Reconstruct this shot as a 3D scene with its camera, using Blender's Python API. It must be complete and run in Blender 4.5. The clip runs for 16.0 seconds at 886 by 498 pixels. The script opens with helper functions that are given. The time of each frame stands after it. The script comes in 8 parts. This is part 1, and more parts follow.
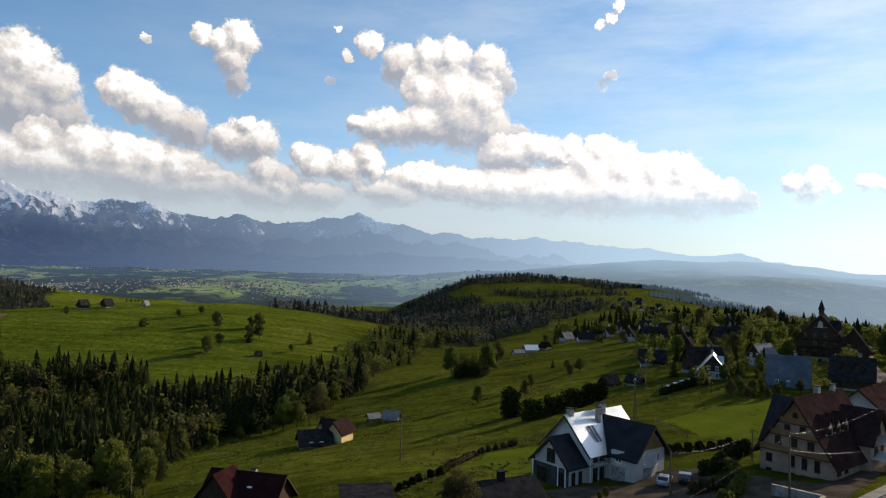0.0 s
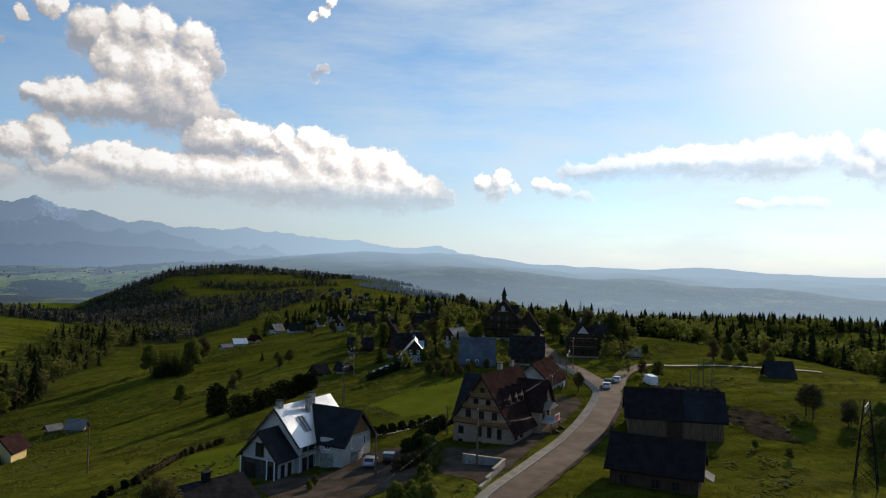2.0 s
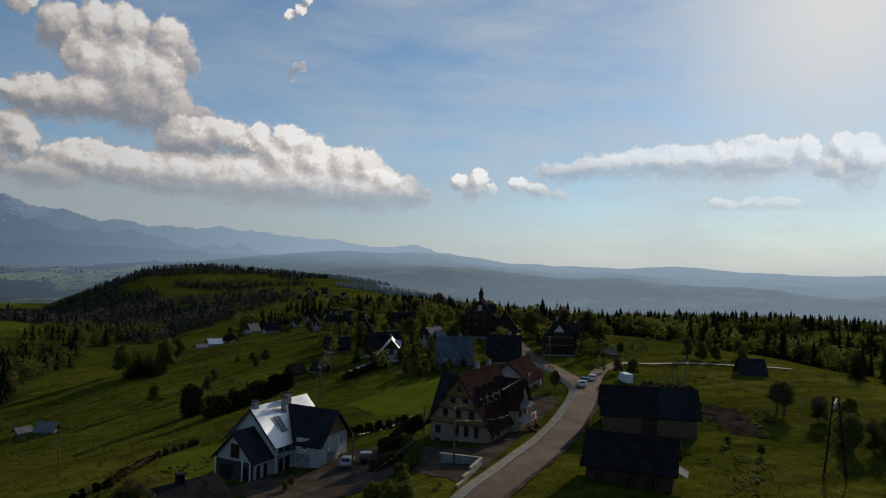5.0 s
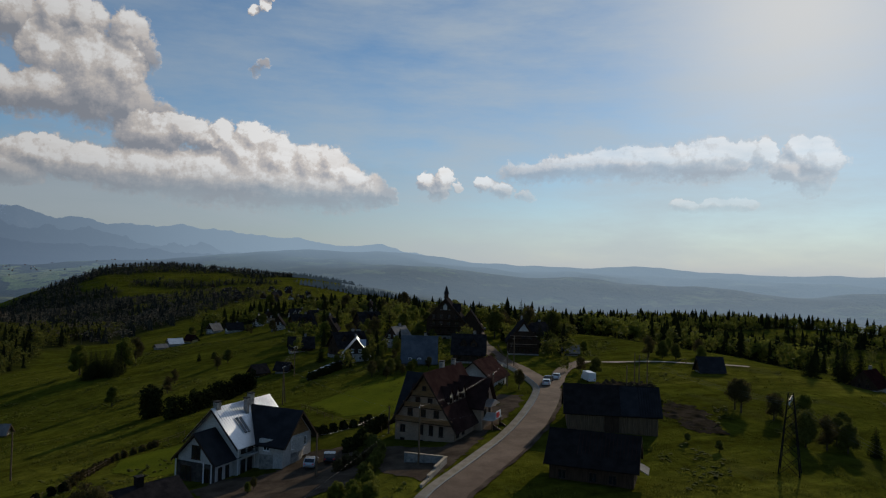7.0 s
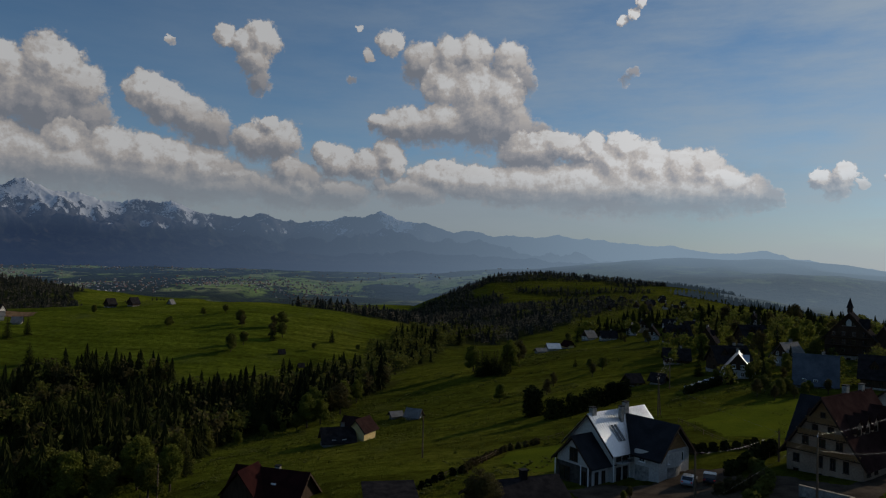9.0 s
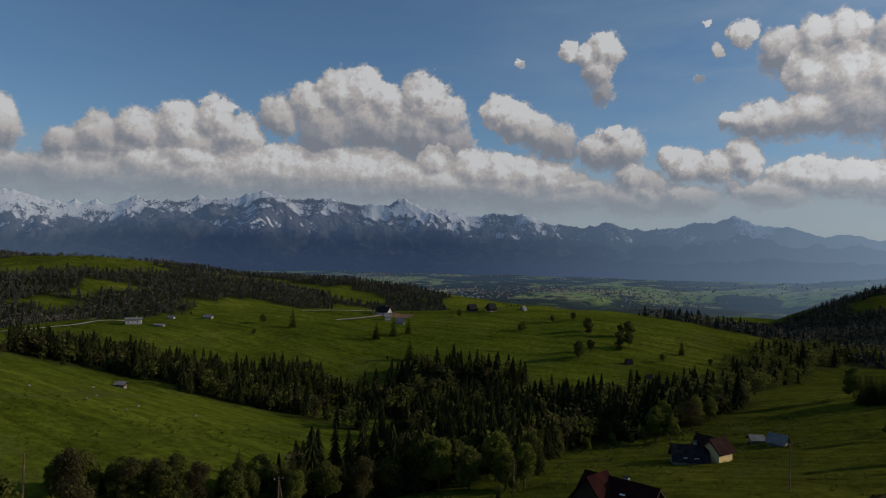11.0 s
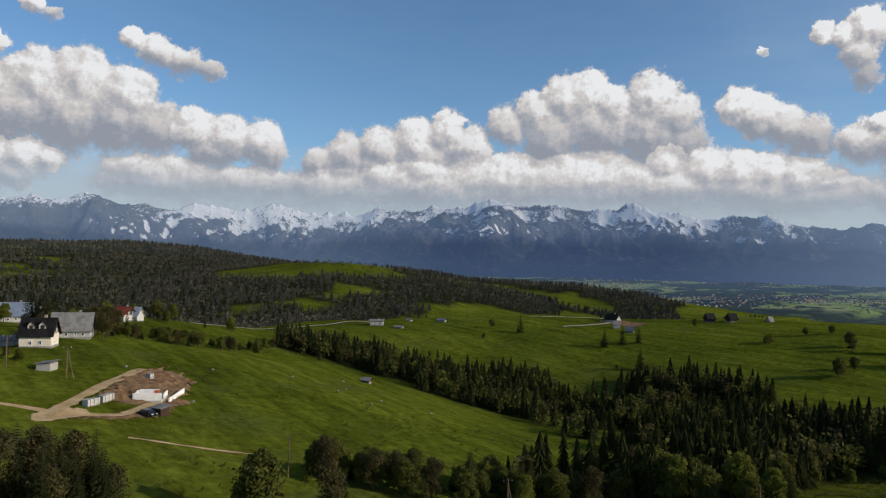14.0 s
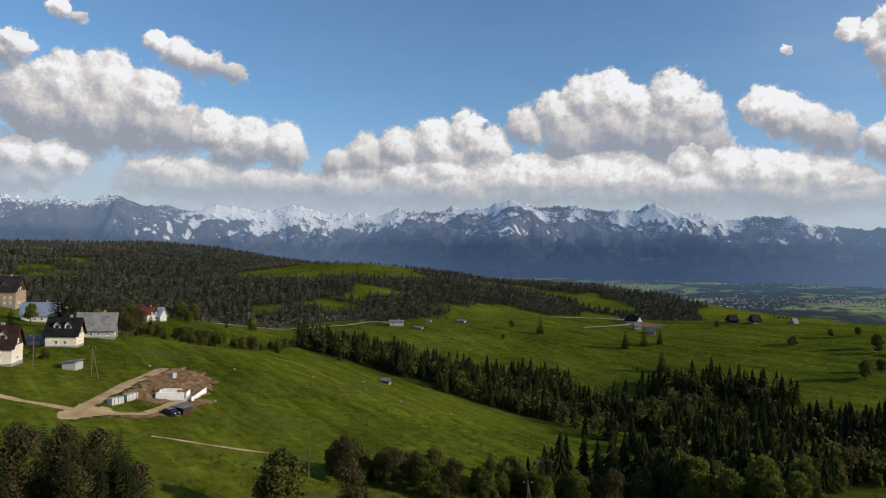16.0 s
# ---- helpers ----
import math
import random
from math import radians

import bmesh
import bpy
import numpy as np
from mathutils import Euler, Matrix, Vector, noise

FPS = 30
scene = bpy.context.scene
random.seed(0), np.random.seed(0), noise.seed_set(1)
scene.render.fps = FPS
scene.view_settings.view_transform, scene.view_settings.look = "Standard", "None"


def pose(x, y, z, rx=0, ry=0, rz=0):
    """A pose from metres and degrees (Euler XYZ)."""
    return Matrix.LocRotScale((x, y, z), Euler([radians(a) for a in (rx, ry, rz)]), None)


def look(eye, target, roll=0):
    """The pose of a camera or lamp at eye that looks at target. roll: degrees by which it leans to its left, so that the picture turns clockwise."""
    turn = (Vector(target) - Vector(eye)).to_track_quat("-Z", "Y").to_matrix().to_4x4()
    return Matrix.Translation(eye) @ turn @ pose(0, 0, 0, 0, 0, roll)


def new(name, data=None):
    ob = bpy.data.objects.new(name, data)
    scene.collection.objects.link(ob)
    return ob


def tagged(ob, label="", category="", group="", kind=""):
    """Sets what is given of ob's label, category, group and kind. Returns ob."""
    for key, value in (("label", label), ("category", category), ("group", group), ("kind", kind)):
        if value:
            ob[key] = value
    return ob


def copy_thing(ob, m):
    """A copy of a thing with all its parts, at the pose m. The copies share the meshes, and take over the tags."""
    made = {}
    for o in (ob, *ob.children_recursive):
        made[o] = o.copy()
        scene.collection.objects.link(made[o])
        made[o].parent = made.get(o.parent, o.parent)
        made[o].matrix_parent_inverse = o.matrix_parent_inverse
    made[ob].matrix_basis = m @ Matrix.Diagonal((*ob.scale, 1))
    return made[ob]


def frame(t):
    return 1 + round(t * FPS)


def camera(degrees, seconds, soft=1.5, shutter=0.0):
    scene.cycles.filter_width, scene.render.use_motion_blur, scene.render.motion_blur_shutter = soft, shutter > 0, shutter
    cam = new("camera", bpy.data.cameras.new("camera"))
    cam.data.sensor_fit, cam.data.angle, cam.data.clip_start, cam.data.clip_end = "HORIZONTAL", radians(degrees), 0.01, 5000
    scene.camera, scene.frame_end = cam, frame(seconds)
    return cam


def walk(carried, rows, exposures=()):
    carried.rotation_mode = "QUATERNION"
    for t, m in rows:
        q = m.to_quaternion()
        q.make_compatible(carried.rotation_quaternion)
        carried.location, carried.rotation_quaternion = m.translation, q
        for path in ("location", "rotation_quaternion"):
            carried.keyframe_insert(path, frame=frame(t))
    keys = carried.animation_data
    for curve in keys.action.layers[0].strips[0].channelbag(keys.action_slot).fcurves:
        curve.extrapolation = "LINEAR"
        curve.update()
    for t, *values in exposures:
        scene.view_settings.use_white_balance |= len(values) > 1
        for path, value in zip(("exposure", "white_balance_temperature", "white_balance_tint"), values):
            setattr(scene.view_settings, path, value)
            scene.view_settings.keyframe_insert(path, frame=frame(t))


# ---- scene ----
# The lookout: a drone hovering over the hillside, turning where it is.
EYE = (0.0, 0.0, 30.0)
cam = camera(65.37, 16.0, 1.2)


def hover(yaw, pitch, lean):
    """Heading to the left of north, upward pitch and sideways lean of the gimbal."""
    return pose(*EYE, 90 + pitch, 0, yaw) @ pose(0, 0, 0, 0, 0, lean)


TURNS = [
    (0.0, 0.0, 1.61, 1.6), (0.5, -8.55, 1.57, 1.6), (1.0, -16.95, 1.56, 1.55), (1.5, -21.65, 1.52, 1.5),
    (2.0, -23.64, 1.51, 1.45), (2.5, -24.49, 1.48, 1.41), (3.0, -24.9, 1.48, 1.39), (3.5, -25.24, 1.47, 1.36),
    (4.0, -25.56, 1.46, 1.36), (4.5, -24.87, 1.47, 1.33), (5.0, -25.54, 1.49, 1.41), (5.2, -27.24, 1.5, 1.45),
    (5.7, -30.0, 1.5, 1.5), (6.25, -31.3, 1.5, 1.55), (6.8, -29.8, 1.5, 1.55),
    (7.3, -25.17, 1.5, 1.58), (7.5, -22.18, 1.48, 1.58), (8.0, -14.07, 1.44, 1.55), (8.5, -5.93, 1.43, 1.48),
    (9.0, 1.78, 1.43, 1.46), (9.5, 8.68, 1.43, 1.4), (10.0, 15.69, 1.44, 1.39), (10.2, 18.5, 1.43, 1.4),
    (10.9, 28.5, 1.45, 1.41), (11.6, 37.6, 1.47, 1.42), (12.3, 44.11, 1.48, 1.44), (12.5, 45.2, 1.48, 1.46),
    (13.0, 46.77, 1.49, 1.46), (13.5, 47.77, 1.5, 1.46), (14.0, 48.54, 1.51, 1.47), (14.5, 49.13, 1.52, 1.47),
    (15.0, 49.55, 1.53, 1.47), (15.5, 49.88, 1.53, 1.47), (16.0, 50.16, 1.53, 1.48),
]
# The clip's camera darkens as the sun comes near, and opens again as it turns away.
STOPS = [(0.0, 0.08), (1.5, -0.1), (2.5, -0.36), (3.5, -0.64), (5.2, -0.85), (7.4, -1.02), (8.5, -1.2), (9.5, -1.26), (10.2, -1.15), (12.4, -0.58), (14.0, -0.28), (16.0, -0.16)]
EXPOSURES = [(t, stops, 6650 if t < 6 else 6500 if t < 9 else 6350, 10) for t, stops in STOPS]
walk(cam, [(t, hover(*turn)) for t, *turn in TURNS], EXPOSURES)


# ---- light ----
SUN_AZ, SUN_EL = 56.0, 20.5      # degrees to the right of north, degrees above the horizon
sun_way = Vector((math.sin(radians(SUN_AZ)) * math.cos(radians(SUN_EL)),
                  math.cos(radians(SUN_AZ)) * math.cos(radians(SUN_EL)), math.sin(radians(SUN_EL))))
sun = new("sun", bpy.data.lights.new("sun", "SUN"))
sun.data.energy, sun.data.angle, sun.data.color = 5.0, radians(0.53), (1.0, 0.88, 0.7)
sun.matrix_world = look(sun_way * 100, (0, 0, 0))


# Fair-weather clouds. Each cloud: how much flatter than wide it is, and its lobes: degrees from north, degrees up, radius in degrees.
CLOUDS = [
    (1, [(-82.2, 14.8, 1), (-83, 13.9, 1.4), (-82.7, 15.3, 0.7)]),  # west far
    (1, [(-79.5, 12.8, 2), (-76.5, 13, 2.2), (-73.6, 12.3, 2.2), (-81.2, 10.6, 2.9), (-77.5, 10.2, 3.2), (-74.1, 10.2, 2.9), (-71.3, 9.8, 2.2)]),  # west
    (1, [(-68.5, 10.1, 1.9), (-66.2, 9.6, 2), (-63.7, 9.6, 1.9), (-67.4, 8.6, 1.8), (-63, 8.7, 1.4)]),  # west right
    (1, [(-82.1, 7.1, 1.7), (-80, 7.1, 1.6), (-78.5, 7.1, 1), (-82.3, 5.5, 1.5), (-80.6, 5.8, 1.2)]),  # west low
    (1.3, [(-73.3, 16.4, 1.1), (-71.5, 15.7, 1.5), (-69.6, 15.2, 1.6), (-67.6, 14.9, 1.2)]),  # wisp
]
CLOUDS += [
    (1.3, [(-79.7, 17.6, 0.8), (-78.6, 17.1, 0.6)]),  # wisp small
    (1, [(-58.9, 8.2, 1.5), (-56.6, 8.8, 2), (-53.9, 9.5, 1.9), (-51.1, 10.4, 1.9), (-48.3, 11.3, 1.6), (-46.8, 9.8, 2), (-54.3, 7.5, 2.2), (-50.1, 8.1, 2.4)]),  # bank left
    (1, [(-43.6, 11.6, 1.7), (-41.1, 12.8, 1.6), (-38.6, 14, 1.8), (-37, 14.2, 1.9), (-35, 13.1, 1.8), (-31.8, 13.8, 2), (-30.1, 12.4, 1.9), (-39.9, 10.5, 2.7), (-35.8, 11.1, 2.9), (-31.9, 10.8, 2.7), (-29.2, 10, 1.7)]),  # bank top
]
CLOUDS += [
    (1, [(-30.6, 8.6, 1.7), (-27.7, 7.9, 2), (-25.4, 7.6, 2), (-23.1, 7.5, 1.9), (-21.1, 7.2, 1.9), (-19.3, 6.7, 1.5)]),  # bank right
    (2.6, [(-70.7, 6, 5.4), (-64.3, 5.9, 4.9), (-57, 6, 5.4), (-50.5, 6.5, 5.9), (-43.5, 7.3, 5.9), (-36.7, 7.3, 6.3), (-30.2, 6.8, 5.9), (-24.2, 6.3, 5.4), (-19.8, 5.8, 3.9)]),  # bank base
    (1, [(-25.6, 12.6, 1.5), (-24.1, 11.9, 1.8), (-22.4, 11.1, 1.7), (-20.6, 10.2, 1.7)]),  # east pair
    (1, [(-17.5, 9.7, 1.7), (-15.4, 9.7, 1.7), (-16.1, 11, 0.7), (-16.9, 8.9, 1.3)]),  # east pair2
]
CLOUDS += [
    (1, [(-19.8, 17.4, 0.9), (-18.5, 17.1, 0.9), (-17, 17.4, 1.4), (-17.6, 16, 1.3), (-16.9, 14.4, 1), (-17, 13.5, 0.5)]),  # tuft
    (1, [(-23.7, 16.4, 0.3)]),  # speck
    (1, [(-11.8, 9.1, 1), (-10.6, 8.4, 1.5), (-8.3, 8.1, 1.4), (-6.5, 9.1, 1.4), (-13.3, 6.5, 1.6), (-14.8, 7.3, 1.4), (-11.2, 5.9, 1.2), (-7.1, 6.5, 0.7), (-6, 8.3, 1.2)]),  # low mid
    (1, [(-6.6, 18, 1.1), (-8.4, 16.8, 0.5), (-9.2, 18.9, 0.3), (-9.8, 14.9, 0.4), (-3.9, 16.4, 1.8), (-1.6, 16.9, 1.7), (0.3, 16.8, 1.8), (3.4, 16.5, 1.8), (4.6, 15.1, 1.1)]),  # tower top
]
CLOUDS += [
    (1, [(-2.2, 14.9, 1.8), (0.4, 14.3, 2.2), (2.7, 14, 2.2), (1.2, 12.1, 2.7), (3.8, 11.3, 2.2), (5.4, 10.6, 1.7)]),  # tower
    (1.7, [(-5.2, 11.4, 2.7), (-1.4, 11.6, 3.4), (-7.1, 11.8, 1.4)]),  # tower dark
    (1.5, [(5.2, 9.5, 2.9), (7.5, 10.1, 1.8), (9.2, 9.3, 1.5)]),  # tower foot
    (1, [(10.3, 9.9, 1.2), (12.8, 9.8, 1.5), (11.9, 8.4, 2), (14.8, 8.3, 1.9), (17.2, 8.3, 1.6), (18.9, 8.1, 1.6), (20.6, 6.7, 1.6), (22.4, 6.1, 1.4), (23.8, 5.7, 0.9)]),  # ridge
]
CLOUDS += [
    (2.4, [(-2.2, 7.4, 2.9), (0.6, 7, 3.4), (4.4, 6.7, 4.4), (9, 6.5, 5.4), (14, 6.3, 5.9), (18.7, 6.1, 4.9), (-14.6, 5.5, 3.4), (-10.5, 5.5, 2.9), (-4.5, 6, 2.9)]),  # ridge base
    (1, [(13.5, 15.5, 0.55), (12.8, 14.9, 0.5), (13.9, 20.8, 0.5), (12.6, 19.5, 0.45), (13.4, 20, 0.45)]),  # pair
    (1, [(26.8, 7.1, 0.8), (28.2, 7.3, 0.9), (27.7, 6.3, 0.9), (29.4, 6.8, 0.4)]),  # puff
    (1.5, [(31.7, 6.9, 1), (33.3, 6.5, 1.1), (35.2, 6.2, 0.8)]),  # puff2
]
CLOUDS += [
    (3.2, [(36.0, 7.9, 2.9), (38, 8.1, 3.5), (40.5, 8.3, 3.9), (43, 8.5, 4.4), (45.6, 8.7, 4.8), (48.9, 8.8, 5.2)]),  # streak
    (1.1, [(51.6, 9.1, 1.3), (53.2, 9.2, 1.2), (55.6, 9.1, 1.2), (57.1, 8.5, 1.7), (54.9, 7.9, 1.3), (56.6, 6.8, 1.3)]),  # streak end
    (2.4, [(47.7, 5.3, 1.3), (50.1, 5.3, 1.6), (51.8, 5.4, 1.3)]),  # low east
]

world = bpy.data.worlds.new("sky")
scene.world = world
world.use_nodes = True
world.cycles.sampling_method, world.cycles.sample_map_resolution = "MANUAL", 512
wt = world.node_tree
wt.nodes.clear()


def link_in(tree, value, socket):
    if isinstance(value, (int, float)):
        socket.default_value = value
    elif isinstance(value, tuple):
        socket.default_value = value
    else:
        tree.links.new(value, socket)


def calc(tree, op, *values, clamp=False):
    n = tree.nodes.new("ShaderNodeMath")
    n.operation, n.use_clamp = op, clamp
    for value, socket in zip(values, n.inputs):
        link_in(tree, value, socket)
    return n.outputs[0]


def vcalc(tree, op, *values):
    n = tree.nodes.new("ShaderNodeVectorMath")
    n.operation = op
    for value, socket in zip(values, n.inputs):
        link_in(tree, value, socket)
    return n.outputs["Value"] if op in ("DISTANCE", "LENGTH", "DOT_PRODUCT") else n.outputs["Vector"]


def tex_noise(tree, at, scale, detail, rough):
    n = tree.nodes.new("ShaderNodeTexNoise")
    n.inputs["Scale"].default_value, n.inputs["Detail"].default_value, n.inputs["Roughness"].default_value = scale, detail, rough
    tree.links.new(at, n.inputs["Vector"])
    return n


def cloud_field(pushes, billows):
    """A node group: a place in the sky (degrees) in, how deep inside a cloud it is out."""
    t = bpy.data.node_groups.new("cloud_field", "ShaderNodeTree")
    t.interface.new_socket("Place", in_out="INPUT", socket_type="NodeSocketVector")
    t.interface.new_socket("Depth", in_out="OUTPUT", socket_type="NodeSocketFloat")
    t.interface.new_socket("Level", in_out="OUTPUT", socket_type="NodeSocketFloat")
    entry, leave = t.nodes.new("NodeGroupInput"), t.nodes.new("NodeGroupOutput")
    at = entry.outputs[0]
    # ragged edges: the place is pushed about at several sizes
    for scale, push in pushes:
        n = tex_noise(t, entry.outputs[0], scale, 2.5, 0.55)
        shift = vcalc(t, "MULTIPLY", vcalc(t, "SUBTRACT", n.outputs["Color"], (0.5, 0.5, 0.5)), (push, push * 0.8, 0.0))
        at = vcalc(t, "ADD", at, shift)
    split_at = t.nodes.new("ShaderNodeSeparateXYZ")
    t.links.new(at, split_at.inputs[0])
    depth, level = -1.0, 0.5
    # the lower rows stand before the upper ones
    for flat, lobes in sorted(CLOUDS, key=lambda c: -min(e - 0.9 * r / c[0] for a, e, r in c[1])):
        spot = vcalc(t, "MULTIPLY", at, (1.0, flat, 0.0)) if flat != 1 else at
        cloud = -1.0
        for a, e, r in lobes:
            gap = vcalc(t, "DISTANCE", spot, (a, e * flat, 0.0))
            lobe = calc(t, "MULTIPLY_ADD", gap, -1.0 / r, 1.0)
            cloud = lobe if cloud == -1.0 else calc(t, "SMOOTH_MAX", cloud, lobe, 0.2)
        # level base
        base = min(e - 0.9 * r / flat for a, e, r in lobes)
        cloud = calc(t, "SMOOTH_MIN", cloud, calc(t, "MULTIPLY_ADD", split_at.outputs[1], 0.45, -0.45 * base), 0.2)
        depth = cloud if depth == -1.0 else calc(t, "SMOOTH_MAX", depth, cloud, 0.12)
        # how high up its own cloud the place lies: 0 at the base, 1 in the heaps
        tall = max(e + 0.7 * r / flat for a, e, r in lobes) - base
        own = calc(t, "MULTIPLY_ADD", split_at.outputs[1], 1 / tall, -base / tall)
        here = calc(t, "MULTIPLY", cloud, 5.0, clamp=True)
        level = calc(t, "MULTIPLY_ADD", calc(t, "SUBTRACT", own, level), here, level)
    # heaped round billows
    for scale, rise in billows:
        cells = t.nodes.new("ShaderNodeTexVoronoi")
        cells.feature, cells.voronoi_dimensions = "SMOOTH_F1", "2D"
        cells.inputs["Scale"].default_value, cells.inputs["Smoothness"].default_value = scale, 0.22
        cells.inputs["Detail"].default_value = 1.0
        wander = vcalc(t, "MULTIPLY", vcalc(t, "SUBTRACT", tex_noise(t, entry.outputs[0], scale * 1.6, 3, 0.6).outputs["Color"], (0.5, 0.5, 0.5)), (0.7 / scale, 0.7 / scale, 0.0))
        t.links.new(vcalc(t, "ADD", entry.outputs[0], wander), cells.inputs["Vector"])
        depth = calc(t, "ADD", depth, calc(t, "MULTIPLY_ADD", cells.outputs["Distance"], -rise, rise * 0.42))
    t.links.new(depth, leave.inputs[0])
    t.links.new(level, leave.inputs[1])
    return t


fine_field = cloud_field(((0.25, 1.5), (0.8, 1.1), (2.4, 0.6), (7.0, 0.3)), ((0.9, 0.2), (2.4, 0.13), (6.0, 0.06)))


def cloud_depth(at, field):
    n = wt.nodes.new("ShaderNodeGroup")
    n.node_tree = field
    wt.links.new(at, n.inputs[0])
    return n.outputs


coord = wt.nodes.new("ShaderNodeTexCoord").outputs["Generated"]
part_xyz = wt.nodes.new("ShaderNodeSeparateXYZ")
wt.links.new(coord, part_xyz.inputs[0])
bearing = calc(wt, "MULTIPLY", calc(wt, "ARCTAN2", part_xyz.outputs[0], part_xyz.outputs[1]), 57.29578)
height_deg = calc(wt, "MULTIPLY", calc(wt, "ARCSINE", part_xyz.outputs[2]), 57.29578)
turned = calc(wt, "WRAP", calc(wt, "SUBTRACT", bearing, SUN_AZ), 180.0, -180.0)
sunside = calc(wt, "SUBTRACT", SUN_AZ, calc(wt, "ABSOLUTE", turned))
spot_xyz = wt.nodes.new("ShaderNodeCombineXYZ")
wt.links.new(bearing, spot_xyz.inputs[0])
wt.links.new(height_deg, spot_xyz.inputs[1])
spot = spot_xyz.outputs[0]
inside, level = cloud_depth(spot, fine_field)
sunward = cloud_depth(vcalc(wt, "ADD", spot, (0.42, 0.5, 0.0)), fine_field)[0]
billow = tex_noise(wt, spot, 0.7, 7, 0.62).outputs[0]


def ramp_to(value, lo, hi):
    n = wt.nodes.new("ShaderNodeMapRange")
    n.interpolation_type = "SMOOTHSTEP"
    n.inputs["From Min"].default_value, n.inputs["From Max"].default_value = lo, hi
    wt.links.new(value, n.inputs["Value"])
    return n.outputs[0]


def mix_colors(fac, a, b):
    n = wt.nodes.new("ShaderNodeMix")
    n.data_type = "RGBA"
    for value, socket in ((fac, n.inputs[0]), (a, n.inputs[6]), (b, n.inputs[7])):
        link_in(wt, value, socket)
    return n.outputs[2]


# lit where the heaps face the sun, grey where more cloud stands above
under = calc(wt, "SUBTRACT", 1.0, ramp_to(level, 0.05, 0.8))
relief = calc(wt, "MINIMUM", calc(wt, "SUBTRACT", inside, sunward), 0.3)
# tops end sharply, undersides dissolve
width = calc(wt, "MULTIPLY_ADD", under, 0.34, 0.2)
cover = ramp_to(calc(wt, "DIVIDE", calc(wt, "ADD", inside, calc(wt, "MULTIPLY_ADD", billow, 0.3, 0.08)), width), 0.0, 1.0)
wavy = tex_noise(wt, vcalc(wt, "MULTIPLY", spot, (0.5, 1.6, 0.0)), 0.45, 6, 0.6).outputs[0]
lit = calc(wt, "ADD", calc(wt, "MULTIPLY", relief, 0.95), calc(wt, "MULTIPLY_ADD", under, -0.8, calc(wt, "MULTIPLY", calc(wt, "SUBTRACT", wavy, 0.5), 0.55)))
shades = wt.nodes.new("ShaderNodeValToRGB")
for stop, (at_, c) in zip([shades.color_ramp.elements[0], shades.color_ramp.elements[1]] + [shades.color_ramp.elements.new(0.5) for _ in range(2)],
                          ((0.0, (0.33, 0.36, 0.42)), (1.0, (0.93, 0.875, 0.82)), (0.4, (0.5, 0.5, 0.53)), (0.72, (0.74, 0.695, 0.665)))):
    stop.position, stop.color = at_, (*c, 1)
wt.links.new(calc(wt, "ADD", lit, 0.74), shades.inputs[0])
tone = shades.outputs[0]
# clouds near the sun are lit from behind and glow
backlit = calc(wt, "ADD", 1.0, calc(wt, "MULTIPLY", ramp_to(sunside, -15.0, 40.0), 0.85))
tone = vcalc(wt, "SCALE", tone)
wt.links.new(backlit, tone.node.inputs["Scale"])
# low down, the long way through the air pales clouds and sky alike
veil = calc(wt, "POWER", 2.71828, calc(wt, "MULTIPLY", calc(wt, "MAXIMUM", height_deg, 0.0), -0.26))

sky = wt.nodes.new("ShaderNodeTexSky")
sky.sky_type, sky.sun_disc = "NISHITA", False
sky.sun_elevation, sky.sun_rotation = radians(SUN_EL), radians(SUN_AZ)
sky.altitude, sky.air_density, sky.dust_density, sky.ozone_density = 1000, 1.0, 0.25, 3.0
SKY_STRENGTH = 0.145
clear = vcalc(wt, "SCALE", vcalc(wt, "MULTIPLY", sky.outputs[0], (0.86, 1.02, 1.06)))
clear.node.inputs["Scale"].default_value = SKY_STRENGTH
back = wt.nodes.new("ShaderNodeBackground")
out = wt.nodes.new("ShaderNodeOutputWorld")
hazed = mix_colors(calc(wt, "MULTIPLY", veil, calc(wt, "MULTIPLY_ADD", ramp_to(sunside, -10.0, 30.0), 0.23, 0.75)), clear, mix_colors(ramp_to(sunside, -10.0, 45.0), (0.6, 0.64, 0.69, 1), (0.95, 0.97, 0.98, 1)))
# far grey cloud banks low over the mountains
low_band = calc(wt, "MULTIPLY", calc(wt, "SUBTRACT", 1.0, ramp_to(calc(wt, "MULTIPLY_ADD", wavy, -6.0, height_deg), 3.2, 6.6)), calc(wt, "SUBTRACT", 1.0, ramp_to(sunside, -5.0, 40.0)))
hazed = mix_colors(calc(wt, "MULTIPLY", low_band, 0.72), hazed, (0.5, 0.53, 0.57, 1))
tone = mix_colors(calc(wt, "MULTIPLY", veil, 0.55), tone, (0.66, 0.66, 0.68, 1))
# thin high veils of ice cloud, thicker towards the sun
combed = tex_noise(wt, vcalc(wt, "MULTIPLY", vcalc(wt, "ADD", spot, (0.0, 0.0, 4.0)), (0.35, 1.5, 1.0)), 0.22, 7, 0.62).outputs[0]
thin = calc(wt, "MULTIPLY", ramp_to(combed, 0.15, 0.8), calc(wt, "MULTIPLY_ADD", ramp_to(sunside, -45.0, 35.0), 0.66, 0.05))
hazed = mix_colors(thin, hazed, mix_colors(ramp_to(sunside, -15.0, 40.0), (0.6, 0.7, 0.78, 1), (0.84, 0.95, 1.03, 1)))
